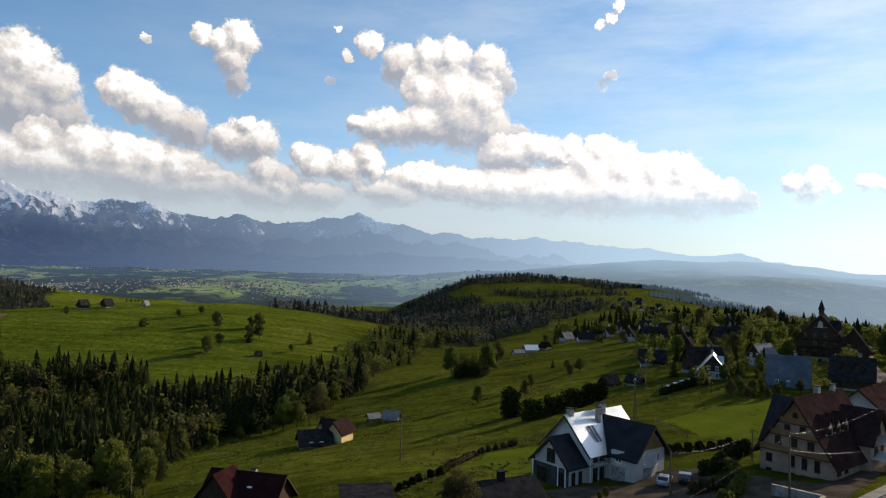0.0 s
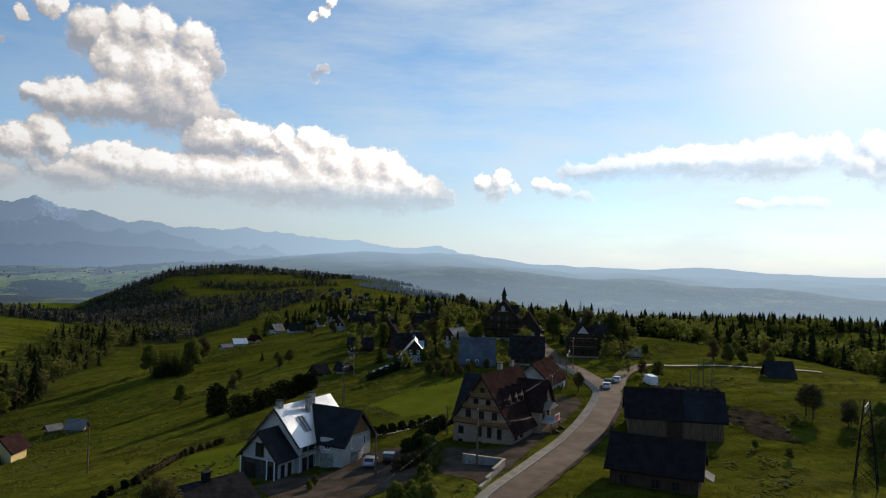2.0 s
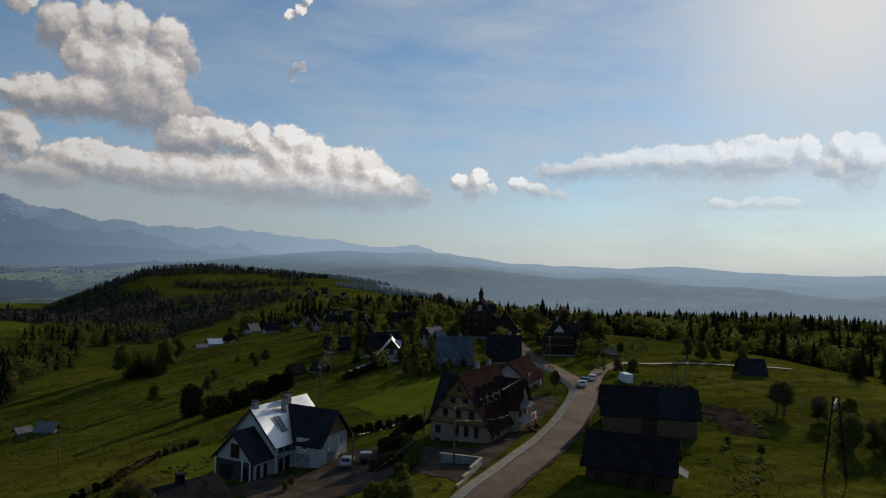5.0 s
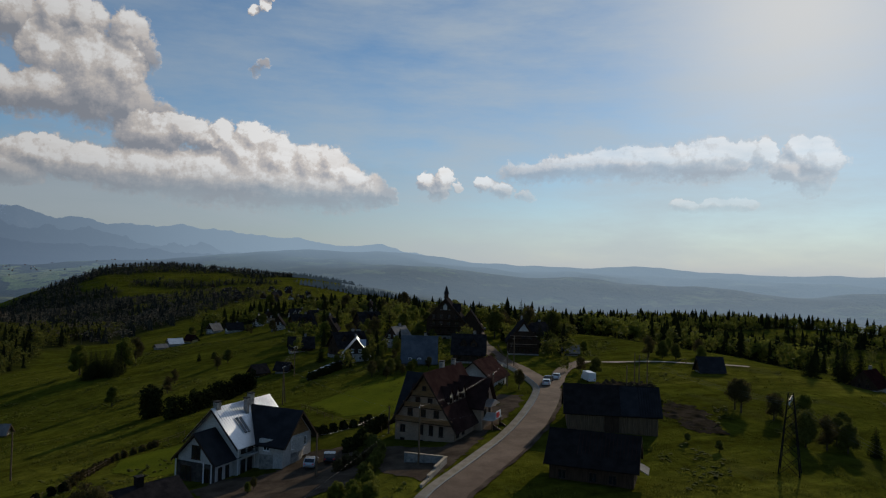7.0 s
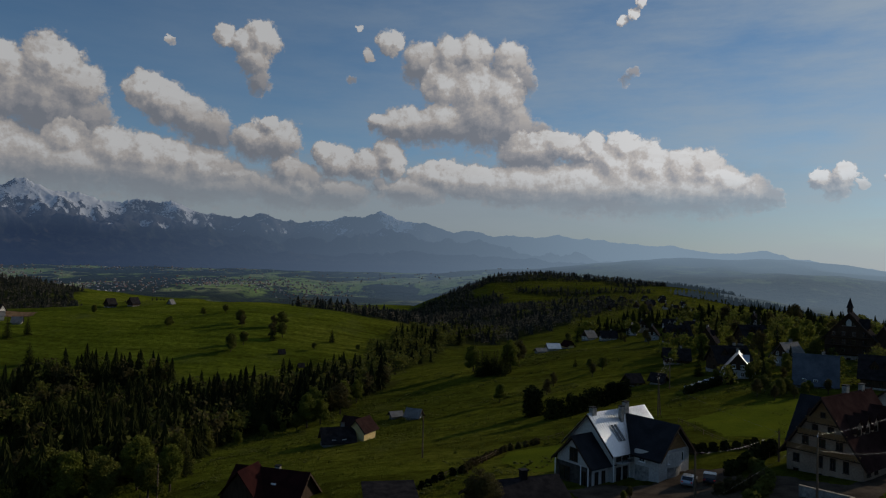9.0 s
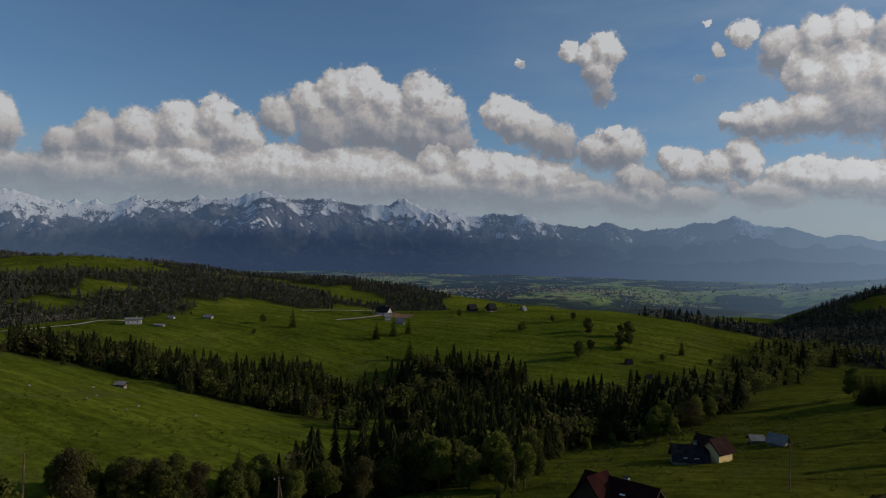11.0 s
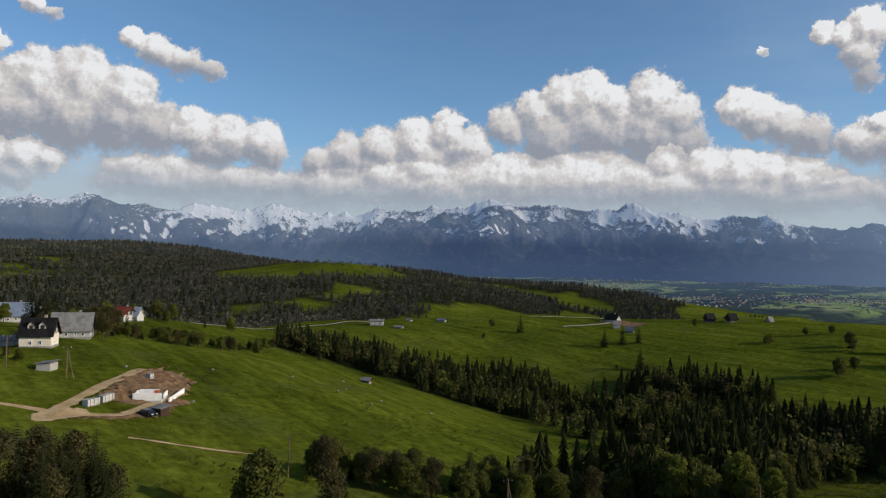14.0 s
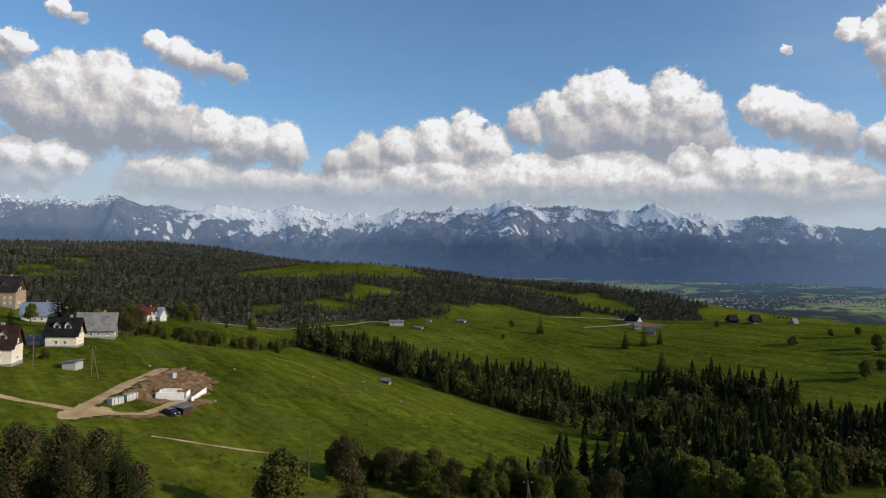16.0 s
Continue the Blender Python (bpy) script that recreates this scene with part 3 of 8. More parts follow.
# Strips of wood: points along the strip, half its width, and how thickly it is grown.
WOODS = {}
WOODS["ravine"] = [([(-322, 196), (-300, 222), (-240, 245), (-170, 252), (-128, 262)], 26), ([(-215, 262), (-130, 270), (-95, 250), (-72, 270)], 42),
               ([(-128, 225), (-95, 225)], 22), ([(-205, 330), (-160, 335)], 14),
               ([(-92, 140), (-84, 160), (-84, 190), (-92, 225)], 15), ([(-100, 118), (-96, 135)], 7)]
WOODS["brook"] = [([(-72, 290), (-55, 350), (-40, 420), (-15, 520), (20, 600)], 17)]
WOODS["flank"] = [([(-330, 800), (-230, 930), (-170, 1100), (-130, 1290)], 150), ([(-420, 900), (-330, 1100), (-260, 1300)], 130), ([(-60, 640), (-5, 780), (-20, 1000), (-40, 1250), (-80, 1400)], 105), ([(25, 590), (60, 680), (75, 770)], 50), ([(60, 760), (110, 800), (140, 840)], 58), ([(-40, 1500), (60, 1590), (200, 1640), (330, 1530)], 55), ([(90, 1520), (200, 1530), (290, 1520)], 26),
              ([(120, 1380), (250, 1330), (330, 1300)], 22), ([(380, 1450), (480, 1500), (560, 1600)], 70), ([(90, 1120), (180, 1050)], 30),
              ([(420, 1250), (560, 1180)], 45)]
WOODS["west"] = [([(-1900, -100), (-1850, 200), (-1750, 560), (-1560, 700)], 330), ([(-1560, 640), (-1250, 640)], 130), ([(-1330, 1020), (-1080, 1280), (-860, 1330)], 110),
             ([(-1080, 860), (-900, 1000), (-730, 1150)], 90), ([(-1150, 250), (-1200, 480)], 200), ([(-1500, 180), (-1520, 400)], 90), ([(-880, 620), (-940, 820), (-840, 930)], 80), ([(-960, 330), (-1000, 380)], 60), ([(-1030, 740), (-1010, 800)], 40), ([(-1180, 700), (-1060, 760)], 70), ([(-520, 640), (-300, 760), (-120, 800)], 40), ([(-700, 330), (-720, 520), (-670, 640)], 95), ([(-900, 100), (-860, 300), (-800, 480)], 130), ([(-620, 210), (-560, 330)], 45)]
WOODS["east"] = [([(205, 440), (330, 560), (400, 480)], 55), ([(196, 292), (225, 270), (246, 250), (262, 230), (272, 205)], 27), ([(300, 520), (400, 600), (520, 600)], 50),
             ([(330, 440), (400, 470), (470, 440)], 40), ([(420, 540), (480, 470), (530, 425)], 34), ([(560, 420), (600, 390)], 18), ([(610, 340), (680, 300)], 22), ([(500, 340), (560, 300)], 16),
             ([(420, 350), (450, 300)], 14), ([(640, 560), (760, 520)], 40), ([(840, 460), (900, 350)], 40), ([(100, 470), (200, 470)], 18)]


CLEARINGS = [((-196, 250), 17), ((-172, 244), 18), ((-146, 231), 16), ((-1260, 740), 140), ((-1330, 850), 130), ((-1170, 820), 80), ((-920, 560), 26), ((-960, 618), 24), ((-840, 722), 20), ((-1480, 250), 34), ((-1570, 330), 28), ((-830, 1120), 60)]


def strip_gap(x, y, line):
    """Distance from the nearest point of a line through the plan."""
    best = np.full(np.shape(x), 1e9)
    for (ax, ay), (bx, by) in zip(line, line[1:]):
        dx, dy = bx - ax, by - ay
        s = np.clip(((x - ax) * dx + (y - ay) * dy) / (dx * dx + dy * dy), 0, 1)
        best = np.minimum(best, np.hypot(x - ax - s * dx, y - ay - s * dy))
    return best


def wooded(x, y, name):
    """How far inside a wood a place is: above 0 inside, with an uneven edge."""
    best = np.full(np.shape(x), -1e9)
    for line, half in WOODS[name]:
        best = np.maximum(best, half * (1 + 0.3 * waves(x, y, half * 2.2, 7) + 0.15 * waves(x, y, half * 0.8, 9)) - strip_gap(x, y, line))
    for (cx, cy), radius in CLEARINGS:
        best = np.minimum(best, np.hypot(x - cx, y - cy) - radius * (1 + 0.35 * waves(x, y, radius * 1.6, 4)))
    return best


def mesh_data(name, verts, faces, material, smooth=True):
    me = bpy.data.meshes.new(name)
    verts, faces = np.asarray(verts, dtype=np.float32), np.asarray(faces, dtype=np.int32)
    me.vertices.add(len(verts))
    me.vertices.foreach_set("co", verts.ravel())
    me.loops.add(faces.size)
    me.loops.foreach_set("vertex_index", faces.ravel())
    me.polygons.add(len(faces))
    me.polygons.foreach_set("loop_start", np.arange(0, faces.size, faces.shape[1], dtype=np.int32))
    me.polygons.foreach_set("use_smooth", np.full(len(faces), smooth))
    me.update(calc_edges=True)
    me.validate()
    me.materials.append(material)
    return me


def mesh_object(name, verts, faces, material, smooth=True, parent=None):
    ob = new(name, mesh_data(name, verts, faces, material, smooth))
    ob.parent = parent
    return ob


def grid_faces(rows, cols, wrap=False):
    i, j = np.meshgrid(np.arange(rows - 1), np.arange(cols if wrap else cols - 1), indexing="ij")
    k = (j + 1) % cols
    return np.stack([i * cols + j, i * cols + k, (i + 1) * cols + k, (i + 1) * cols + j], -1).reshape(-1, 4)[:, ::-1]


def lattice(ix, iy, seed):
    v = np.sin(ix * 127.1 + iy * 311.7 + seed * 74.7) * 43758.5453
    return v - np.floor(v)


def value_noise(x, y, seed):
    ix, iy = np.floor(x), np.floor(y)
    fx, fy = x - ix, y - iy
    fx, fy = fx * fx * (3 - 2 * fx), fy * fy * (3 - 2 * fy)
    a, b = lattice(ix, iy, seed), lattice(ix + 1, iy, seed)
    c, d = lattice(ix, iy + 1, seed), lattice(ix + 1, iy + 1, seed)
    return (a + (b - a) * fx) * (1 - fy) + (c + (d - c) * fx) * fy


def ridged(x, y, octaves, seed):
    """Sharp-crested fractal noise, 0 to 1."""
    total, amp, norm = 0, 1.0, 0
    for k in range(octaves):
        n = 1 - np.abs(2 * value_noise(x * 2 ** k + 17.3 * k, y * 2 ** k - 9.1 * k, seed + k) - 1)
        total, norm, amp = total + amp * n * n, norm + amp, amp * 0.52
    return total / norm


# one sheet out to the foot of the mountains, finer near the lookout; the far valley is its outer ring
angles = np.radians(np.concatenate([np.arange(-110, 90, 0.4), np.arange(90, 250, 2.0)]))


def ring(name, radii, material, label, category):
    rr, aa = np.meshgrid(radii, angles, indexing="ij")
    gx, gy = rr * np.sin(aa), rr * np.cos(aa) - 6 * np.exp(-rr / 20)
    ob = mesh_object(name, np.stack([gx, gy, ground_z(gx, gy)], -1).reshape(-1, 3), grid_faces(len(radii), len(angles), True), material)
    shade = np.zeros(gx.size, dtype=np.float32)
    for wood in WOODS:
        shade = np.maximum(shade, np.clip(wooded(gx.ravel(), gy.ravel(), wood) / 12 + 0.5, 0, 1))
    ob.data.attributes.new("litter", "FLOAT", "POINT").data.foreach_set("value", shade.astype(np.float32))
    lush = np.clip((-gx.ravel() - 30) / 90, 0, 1)
    ob.data.attributes.new("lush", "FLOAT", "POINT").data.foreach_set("value", lush.astype(np.float32))
    # painted haze: emission share grows with distance and in hollows, most below the sun
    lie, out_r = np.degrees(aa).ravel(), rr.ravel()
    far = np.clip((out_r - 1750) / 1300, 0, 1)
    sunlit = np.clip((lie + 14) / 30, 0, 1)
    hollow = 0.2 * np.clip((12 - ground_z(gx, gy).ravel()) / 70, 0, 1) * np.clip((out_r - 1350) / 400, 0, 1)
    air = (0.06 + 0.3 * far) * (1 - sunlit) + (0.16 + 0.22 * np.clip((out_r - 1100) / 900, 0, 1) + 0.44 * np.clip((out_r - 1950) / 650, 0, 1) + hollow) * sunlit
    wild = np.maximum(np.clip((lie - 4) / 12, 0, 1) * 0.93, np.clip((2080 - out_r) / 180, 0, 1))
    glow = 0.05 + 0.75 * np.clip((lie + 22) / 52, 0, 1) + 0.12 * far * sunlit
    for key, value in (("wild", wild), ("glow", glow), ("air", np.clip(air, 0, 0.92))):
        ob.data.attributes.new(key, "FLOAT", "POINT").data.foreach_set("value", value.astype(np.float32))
    # far eastern faces of the near sheet take the painted-haze material too
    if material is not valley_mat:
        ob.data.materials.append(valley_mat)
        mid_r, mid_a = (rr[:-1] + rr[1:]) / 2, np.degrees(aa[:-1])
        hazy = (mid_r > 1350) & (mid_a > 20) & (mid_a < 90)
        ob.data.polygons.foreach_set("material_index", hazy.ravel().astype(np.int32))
    return tagged(ob, label, category, kind="structure")


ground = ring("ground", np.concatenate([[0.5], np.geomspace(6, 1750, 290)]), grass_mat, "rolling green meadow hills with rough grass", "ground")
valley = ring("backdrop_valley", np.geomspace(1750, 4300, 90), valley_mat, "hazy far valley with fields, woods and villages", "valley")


# ---- far mountains ----
SUMMITS = [  # degrees from north, degrees above the lookout's level
    (-112, 4.0), (-104, 4.4), (-96, 4.0), (-89, 4.6), (-83, 4.6), (-80, 4.5), (-75.5, 5.0), (-71.9, 4.3), (-68.4, 4.5), (-62, 4.8), (-57, 4.3),
    (-54.2, 4.8), (-49.5, 5.1), (-44.6, 5.8), (-39.3, 5.6), (-36, 5.2), (-33.1, 5.6), (-29.7, 4.7), (-25.7, 4.5), (-23.4, 4.55), (-19.7, 3.8),
    (-16.7, 3.9), (-12.6, 3.6), (-9.8, 4.1), (-7, 4.4), (-3.1, 3.6), (0.7, 3.0), (4, 2.8), (7.7, 2.8), (10.9, 2.55), (14.1, 2.2), (16.7, 2.15),
    (19.6, 1.6), (23.3, 1.8), (26.4, 1.1), (29, 0.7), (33, 0.4), (38, 0.2),
]
FRONT = [(-112, 2.0), (-96, 2.5), (-83, 2.3), (-80.8, 1.8), (-78.3, 1.2), (-75.7, 1.8), (-70.6, 1.5), (-66.3, 2.0), (-60.3, 1.7), (-55.1, 3.2), (-52.3, 4.2),
         (-48.6, 4.95), (-44.6, 5.75), (-42, 4.7), (-40.9, 3.5), (-35.7, 3.7), (-31.4, 3.4), (-28.1, 3.8), (-25.7, 3.9), (-22.7, 3.6), (-19.8, 2.9), (-15, 2.3),
         (-10.4, 2.7), (-6.8, 3.5), (-3.1, 3.0), (0.7, 2.6), (5.4, 2.2), (10, 1.7), (14.5, 1.1), (20, 0.4), (38, 0.0)]
LOW = [(-112, 0.8), (-83, 0.9), (-70, 0.7), (-60.5, 0.7), (-53.2, 1.6), (-49.5, 2.7), (-47.1, 3.0), (-43.4, 2.1), (-35.7, 2.0), (-27.3, 2.3), (-19.8, 1.7), (-12, 1.2),
       (-4, 1.5), (4, 1.2), (12, 0.6), (38, 0.0)]
az = np.arange(-111, 37, 0.075)


def skyline(points):
    return np.interp(az, [s[0] for s in points], [s[1] for s in points])


peak_az = np.array([s[0] for s in SUMMITS])
near = np.array([np.abs(peak_az - a).min() for a in az])
crest = skyline(SUMMITS) - 0.2 * np.minimum(near, 2.0) * np.clip(-(az - 16) / 20, 0.35, 1)
crest += (0.6 * (ridged(az * 0.75, az * 0 + 3.3, 5, 2) - 0.55) + 0.1 * (ridged(az * 3.1, az * 0 + 1.3, 3, 5) - 0.5)) * np.clip((24 - az) / 40, 0.35, 1)
wide_crest = np.pad(crest, 24, mode="edge")
soft_crest = np.convolve(wide_crest, np.hanning(49) / np.hanning(49).sum(), "valid")
dist = np.concatenate([np.linspace(3300, 4250, 150), np.linspace(4258, 4560, 10)])
aa, dd = np.meshgrid(np.radians(az), dist)
mx, my = dd * np.sin(aa), dd * np.cos(aa)
mz = np.full(aa.shape, -20.0)
# spurs and gullies run down the flanks; the flanks wander in and out
warp = 150 * (value_noise(mx / 230, my / 230, 71) - 0.5) + 50 * (value_noise(mx / 80, my / 80, 72) - 0.5)
behind = np.zeros(aa.shape)
for r0, line, slope in ((4250, crest, 0.62), (4010, skyline(FRONT), 0.55), (3740, skyline(LOW), 0.42), (3540, skyline(LOW) * 0.45, 0.3)):
    main = r0 == 4250
    bend = warp * np.clip((4250 - dd) / 90, 0, 1) if main else warp
    gap = r0 - dd + bend * (0.25 if r0 == 3540 else 1.0)
    rim = np.radians(soft_crest + (crest - soft_crest) * np.exp(-np.abs(4250 - dd) / 16)) if main else np.radians(line)[None, :]
    z = 30 + r0 * np.tan(rim) - np.where(gap > 0, slope, 1.2) * np.abs(gap)
    behind = np.where(z > mz, 1.0 if main else 0.6 if r0 == 4010 else 0.25, behind)
    mz = np.maximum(mz, z)
crags = np.array([noise.ridged_multi_fractal((px / 250, py / 250, 0.4), 0.85, 2.1, 6, 1.0, 2.0) for px, py in zip(mx.ravel(), my.ravel())]).reshape(aa.shape)
crags = np.clip(crags / 2.2, 0, 1.1)
relief = (1.05 - crags) * (50 + 75 * behind)
mz = mz - relief * np.clip((mz - 15) / 130, 0, 1) * np.clip((4250 - dd) / 240, 0.06, 1)
top = 30 + 4250 * np.tan(np.radians(crest))[None, :]
mz = np.where(dd > 4250, top - (dd - 4250) * 1.2, np.minimum(mz, 30 + (top - 30) * dd / 4250))
mz = -45 + (mz + 45) * np.clip((dd - 3300) / 110, 0, 1)
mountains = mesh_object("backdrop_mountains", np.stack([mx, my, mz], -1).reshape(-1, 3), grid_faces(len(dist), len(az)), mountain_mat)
tagged(mountains, "distant mountain range with snow in the gullies and painted blue haze", "mountain range", kind="structure")
bearing_deg = np.degrees(aa)
# snow: more with height, in the gullies and the great bowls, less on the ribs and towards the east
bowls = value_noise(mx / 200, my / 200, 81) + 0.35 * value_noise(mx / 70, my / 70, 82) - 0.17
level = mz.copy()
for step in (1, 2, 4):
    level = (level + np.roll(level, step, 0) + np.roll(level, -step, 0) + np.roll(level, step, 1) + np.roll(level, -step, 1)) / 5
hollow = np.clip((level - mz) / 7, -0.7, 1) * np.clip((4250 - dd) / 60, 0, 1)
western = np.clip((-48 - bearing_deg) / 12, 0, 1)
lift = mz + 50 * western
snow = 0.42 * np.clip((lift - 200) / 150, 0, 1.2) + 0.34 * hollow + 0.6 * (bowls - 0.5) + 0.03
snow = np.where(lift < 205, snow - (205 - lift) / 70, snow) - 0.007 * np.clip(bearing_deg + 10, 0, 60) + 0.26 * np.exp(-((bearing_deg + 19) / 13) ** 2)
# haze emission share and tint of the mountains, by bearing and height
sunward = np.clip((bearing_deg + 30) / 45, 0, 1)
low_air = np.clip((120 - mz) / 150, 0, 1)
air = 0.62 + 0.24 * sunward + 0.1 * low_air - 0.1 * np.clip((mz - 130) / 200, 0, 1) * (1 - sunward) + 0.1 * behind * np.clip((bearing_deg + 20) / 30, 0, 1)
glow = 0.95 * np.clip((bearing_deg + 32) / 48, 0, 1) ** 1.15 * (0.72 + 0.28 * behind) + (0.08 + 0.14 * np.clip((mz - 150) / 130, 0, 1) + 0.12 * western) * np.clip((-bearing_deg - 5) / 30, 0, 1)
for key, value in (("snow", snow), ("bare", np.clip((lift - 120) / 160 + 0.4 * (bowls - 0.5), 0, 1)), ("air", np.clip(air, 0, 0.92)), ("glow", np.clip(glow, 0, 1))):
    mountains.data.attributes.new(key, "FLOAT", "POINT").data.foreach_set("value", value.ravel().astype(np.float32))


# ---- trees ----
rng = np.random.default_rng(4)


def spruce_shell(tiers, points, seed):
    """Jagged skirts of branches stacked on a leader: unit height, radius 1. Triangles."""
    g = np.random.default_rng(seed)
    verts, tris = [], []
    for k in range(tiers):
        f = k / tiers
        low, high = 0.06 + 0.9 * f, min(1.0, 0.06 + 0.9 * f + 1.75 / tiers)
        reach = (1 - f) ** 0.72 * (0.85 + 0.3 * g.random()) + 0.04
        start, turn = len(verts), g.random() * 6.28
        verts.append((0, 0, high))
        for j in range(points * 2):
            a = turn + math.pi * j / points + (g.random() - 0.5) * 0.25
            r = reach * ((0.8 + 0.35 * g.random()) if j % 2 == 0 else 0.3 + 0.2 * g.random())
            verts.append((r * math.cos(a), r * math.sin(a), low - (0.03 if j % 2 == 0 else -0.03) + 0.02 * (g.random() - 0.5)))
        n = points * 2
        tris += [(start, start + 1 + j, start + 1 + (j + 1) % n) for j in range(n)]
    return np.array(verts), np.array(tris)


def blob_shell(clumps, seed, scale=1.0):
    """A broad crown of small jagged clumps: unit height, radius 1. Triangles."""
    g = np.random.default_rng(seed)
    t = (1 + 5 ** 0.5) / 2
    ico = np.array([(-1, t, 0), (1, t, 0), (-1, -t, 0), (1, -t, 0), (0, -1, t), (0, 1, t), (0, -1, -t), (0, 1, -t), (t, 0, -1), (t, 0, 1), (-t, 0, -1), (-t, 0, 1)])
    ico /= np.linalg.norm(ico[0])
    face = np.array([(0, 11, 5), (0, 5, 1), (0, 1, 7), (0, 7, 10), (0, 10, 11), (1, 5, 9), (5, 11, 4), (11, 10, 2), (10, 7, 6), (7, 1, 8), (3, 9, 4), (3, 4, 2),
                     (3, 2, 6), (3, 6, 8), (3, 8, 9), (4, 9, 5), (2, 4, 11), (6, 2, 10), (8, 6, 7), (9, 8, 1)])
    verts, tris = [], []
    for k in range(clumps):
        h = 0.2 + 0.7 * (k + g.random()) / clumps
        spread = math.sin(math.pi * min(1, (h - 0.05) * 0.95)) * 0.72
        a = g.random() * 6.28
        c = np.array([spread * math.cos(a) * g.random() ** 0.5, spread * math.sin(a) * g.random() ** 0.5, h])
        size = (0.22 + 0.2 * g.random()) * scale
        v = ico * (0.7 + 0.6 * g.random((12, 1))) * np.array([size, size, size * 0.34]) + c
        tris.append(face + 12 * k)
        verts.append(v)
    return np.concatenate(verts), np.concatenate(tris)


def leafy_shell(sprays, seed, limbs=6):
    """A broad crown of small leaf sprays round a few limbs: unit height, radius 1. Triangles."""
    g = np.random.default_rng(seed)
    heart = np.stack([0.5 * g.normal(size=limbs), 0.5 * g.normal(size=limbs), 0.35 + 0.5 * g.random(limbs)], -1)
    heart[0] = (0, 0, 0.74)
    c = heart[g.integers(0, limbs, sprays)] + g.normal(size=(sprays, 3)) * np.array([0.27, 0.27, 0.12])
    c[:, 2] = np.clip(c[:, 2], 0.08, 1.0)
    u, w = g.normal(size=(sprays, 3)), g.normal(size=(sprays, 3))
    size = (0.13 + 0.12 * g.random(sprays))[:, None]
    flat = np.array([1.0, 1.0, 0.34])
    u, w = u / np.linalg.norm(u, axis=1)[:, None] * size * flat, w / np.linalg.norm(w, axis=1)[:, None] * size * flat
    v = np.stack([c - u, c + u, c + w, c - w], 1).reshape(-1, 3)
    stem = np.array([(-0.03, 0, 0), (0.03, 0, 0), (0, 0, 0.8)])
    f = np.arange(sprays)[:, None, None] * 4 + np.array([(0, 1, 2), (0, 3, 1)])
    return np.concatenate([v, stem]), np.concatenate([f.reshape(-1, 3), [[sprays * 4, sprays * 4 + 1, sprays * 4 + 2]]])


def scatter(name, shells, spots, material, label, category):
    """Many trees that nobody could count, as one mesh. spots: rows of x, y, height, radius."""
    all_v, all_f, base = [], [], 0
    pick = rng.integers(0, len(shells), len(spots))
    for k, (v, f) in enumerate(shells):
        s = spots[pick == k]
        if not len(s):
            continue
        a = rng.random(len(s)) * 6.28
        lean = (rng.random((len(s), 2)) - 0.5) * 0.06
        c, d = np.cos(a)[:, None], np.sin(a)[:, None]
        z = v[None, :, 2] * s[:, 2:3]
        x = (v[None, :, 0] * c - v[None, :, 1] * d) * s[:, 3:4] + s[:, 0:1] + lean[:, :1] * z
        y = (v[None, :, 0] * d + v[None, :, 1] * c) * s[:, 3:4] + s[:, 1:2] + lean[:, 1:] * z
        z = z + (ground_z(s[:, 0], s[:, 1]) - 0.3)[:, None]
        all_v.append(np.stack([x, y, z], -1).reshape(-1, 3))
        all_f.append((f[None] + (np.arange(len(s)) * len(v))[:, None, None] + base).reshape(-1, 3))
        base += len(s) * len(v)
    ob = mesh_object(name, np.concatenate(all_v), np.concatenate(all_f), material, smooth=False)
    return tagged(ob, label, category, kind="stuff")


def wood_spots(name, spacing, tall, wide, edge=0.0):
    """Jittered places inside a wood, with heights and radii."""
    pts = [np.array(p) for line, half in WOODS[name] for p in line]
    lo = np.min(pts, axis=0) - 340
    hi = np.max(pts, axis=0) + 340
    gx, gy = np.meshgrid(np.arange(lo[0], hi[0], spacing), np.arange(lo[1], hi[1], spacing))
    x = gx.ravel() + (rng.random(gx.size) - 0.5) * spacing * 1.3
    y = gy.ravel() + (rng.random(gx.size) - 0.5) * spacing * 1.3
    keep = wooded(x, y, name) + (rng.random(gx.size) - 0.5) * 8 > edge
    x, y = x[keep], y[keep]
    h = tall * (0.6 + 0.6 * rng.random(len(x)))
    return np.stack([x, y, h, h * wide * (0.8 + 0.4 * rng.random(len(x)))], -1)


fine_spruces = [spruce_shell(12, 7, s) for s in range(7)]
plain_spruces = [spruce_shell(4, 5, 20 + s) for s in range(5)]
dense_crowns = [leafy_shell(150, 90 + s, 8) for s in range(5)]
broad_crowns = [leafy_shell(70, 40 + s) for s in range(6)]
small_crowns = [leafy_shell(16, 60 + s, 4) for s in range(5)]


def split(spots, share):
    mask = rng.random(len(spots)) < share
    return spots[mask], spots[~mask]


def bushy(spots, low, wide):
    """Broad crowns: lower than the spruces beside them, and wider."""
    spots[:, 2] *= low
    spots[:, 3] = spots[:, 2] * wide
    return spots


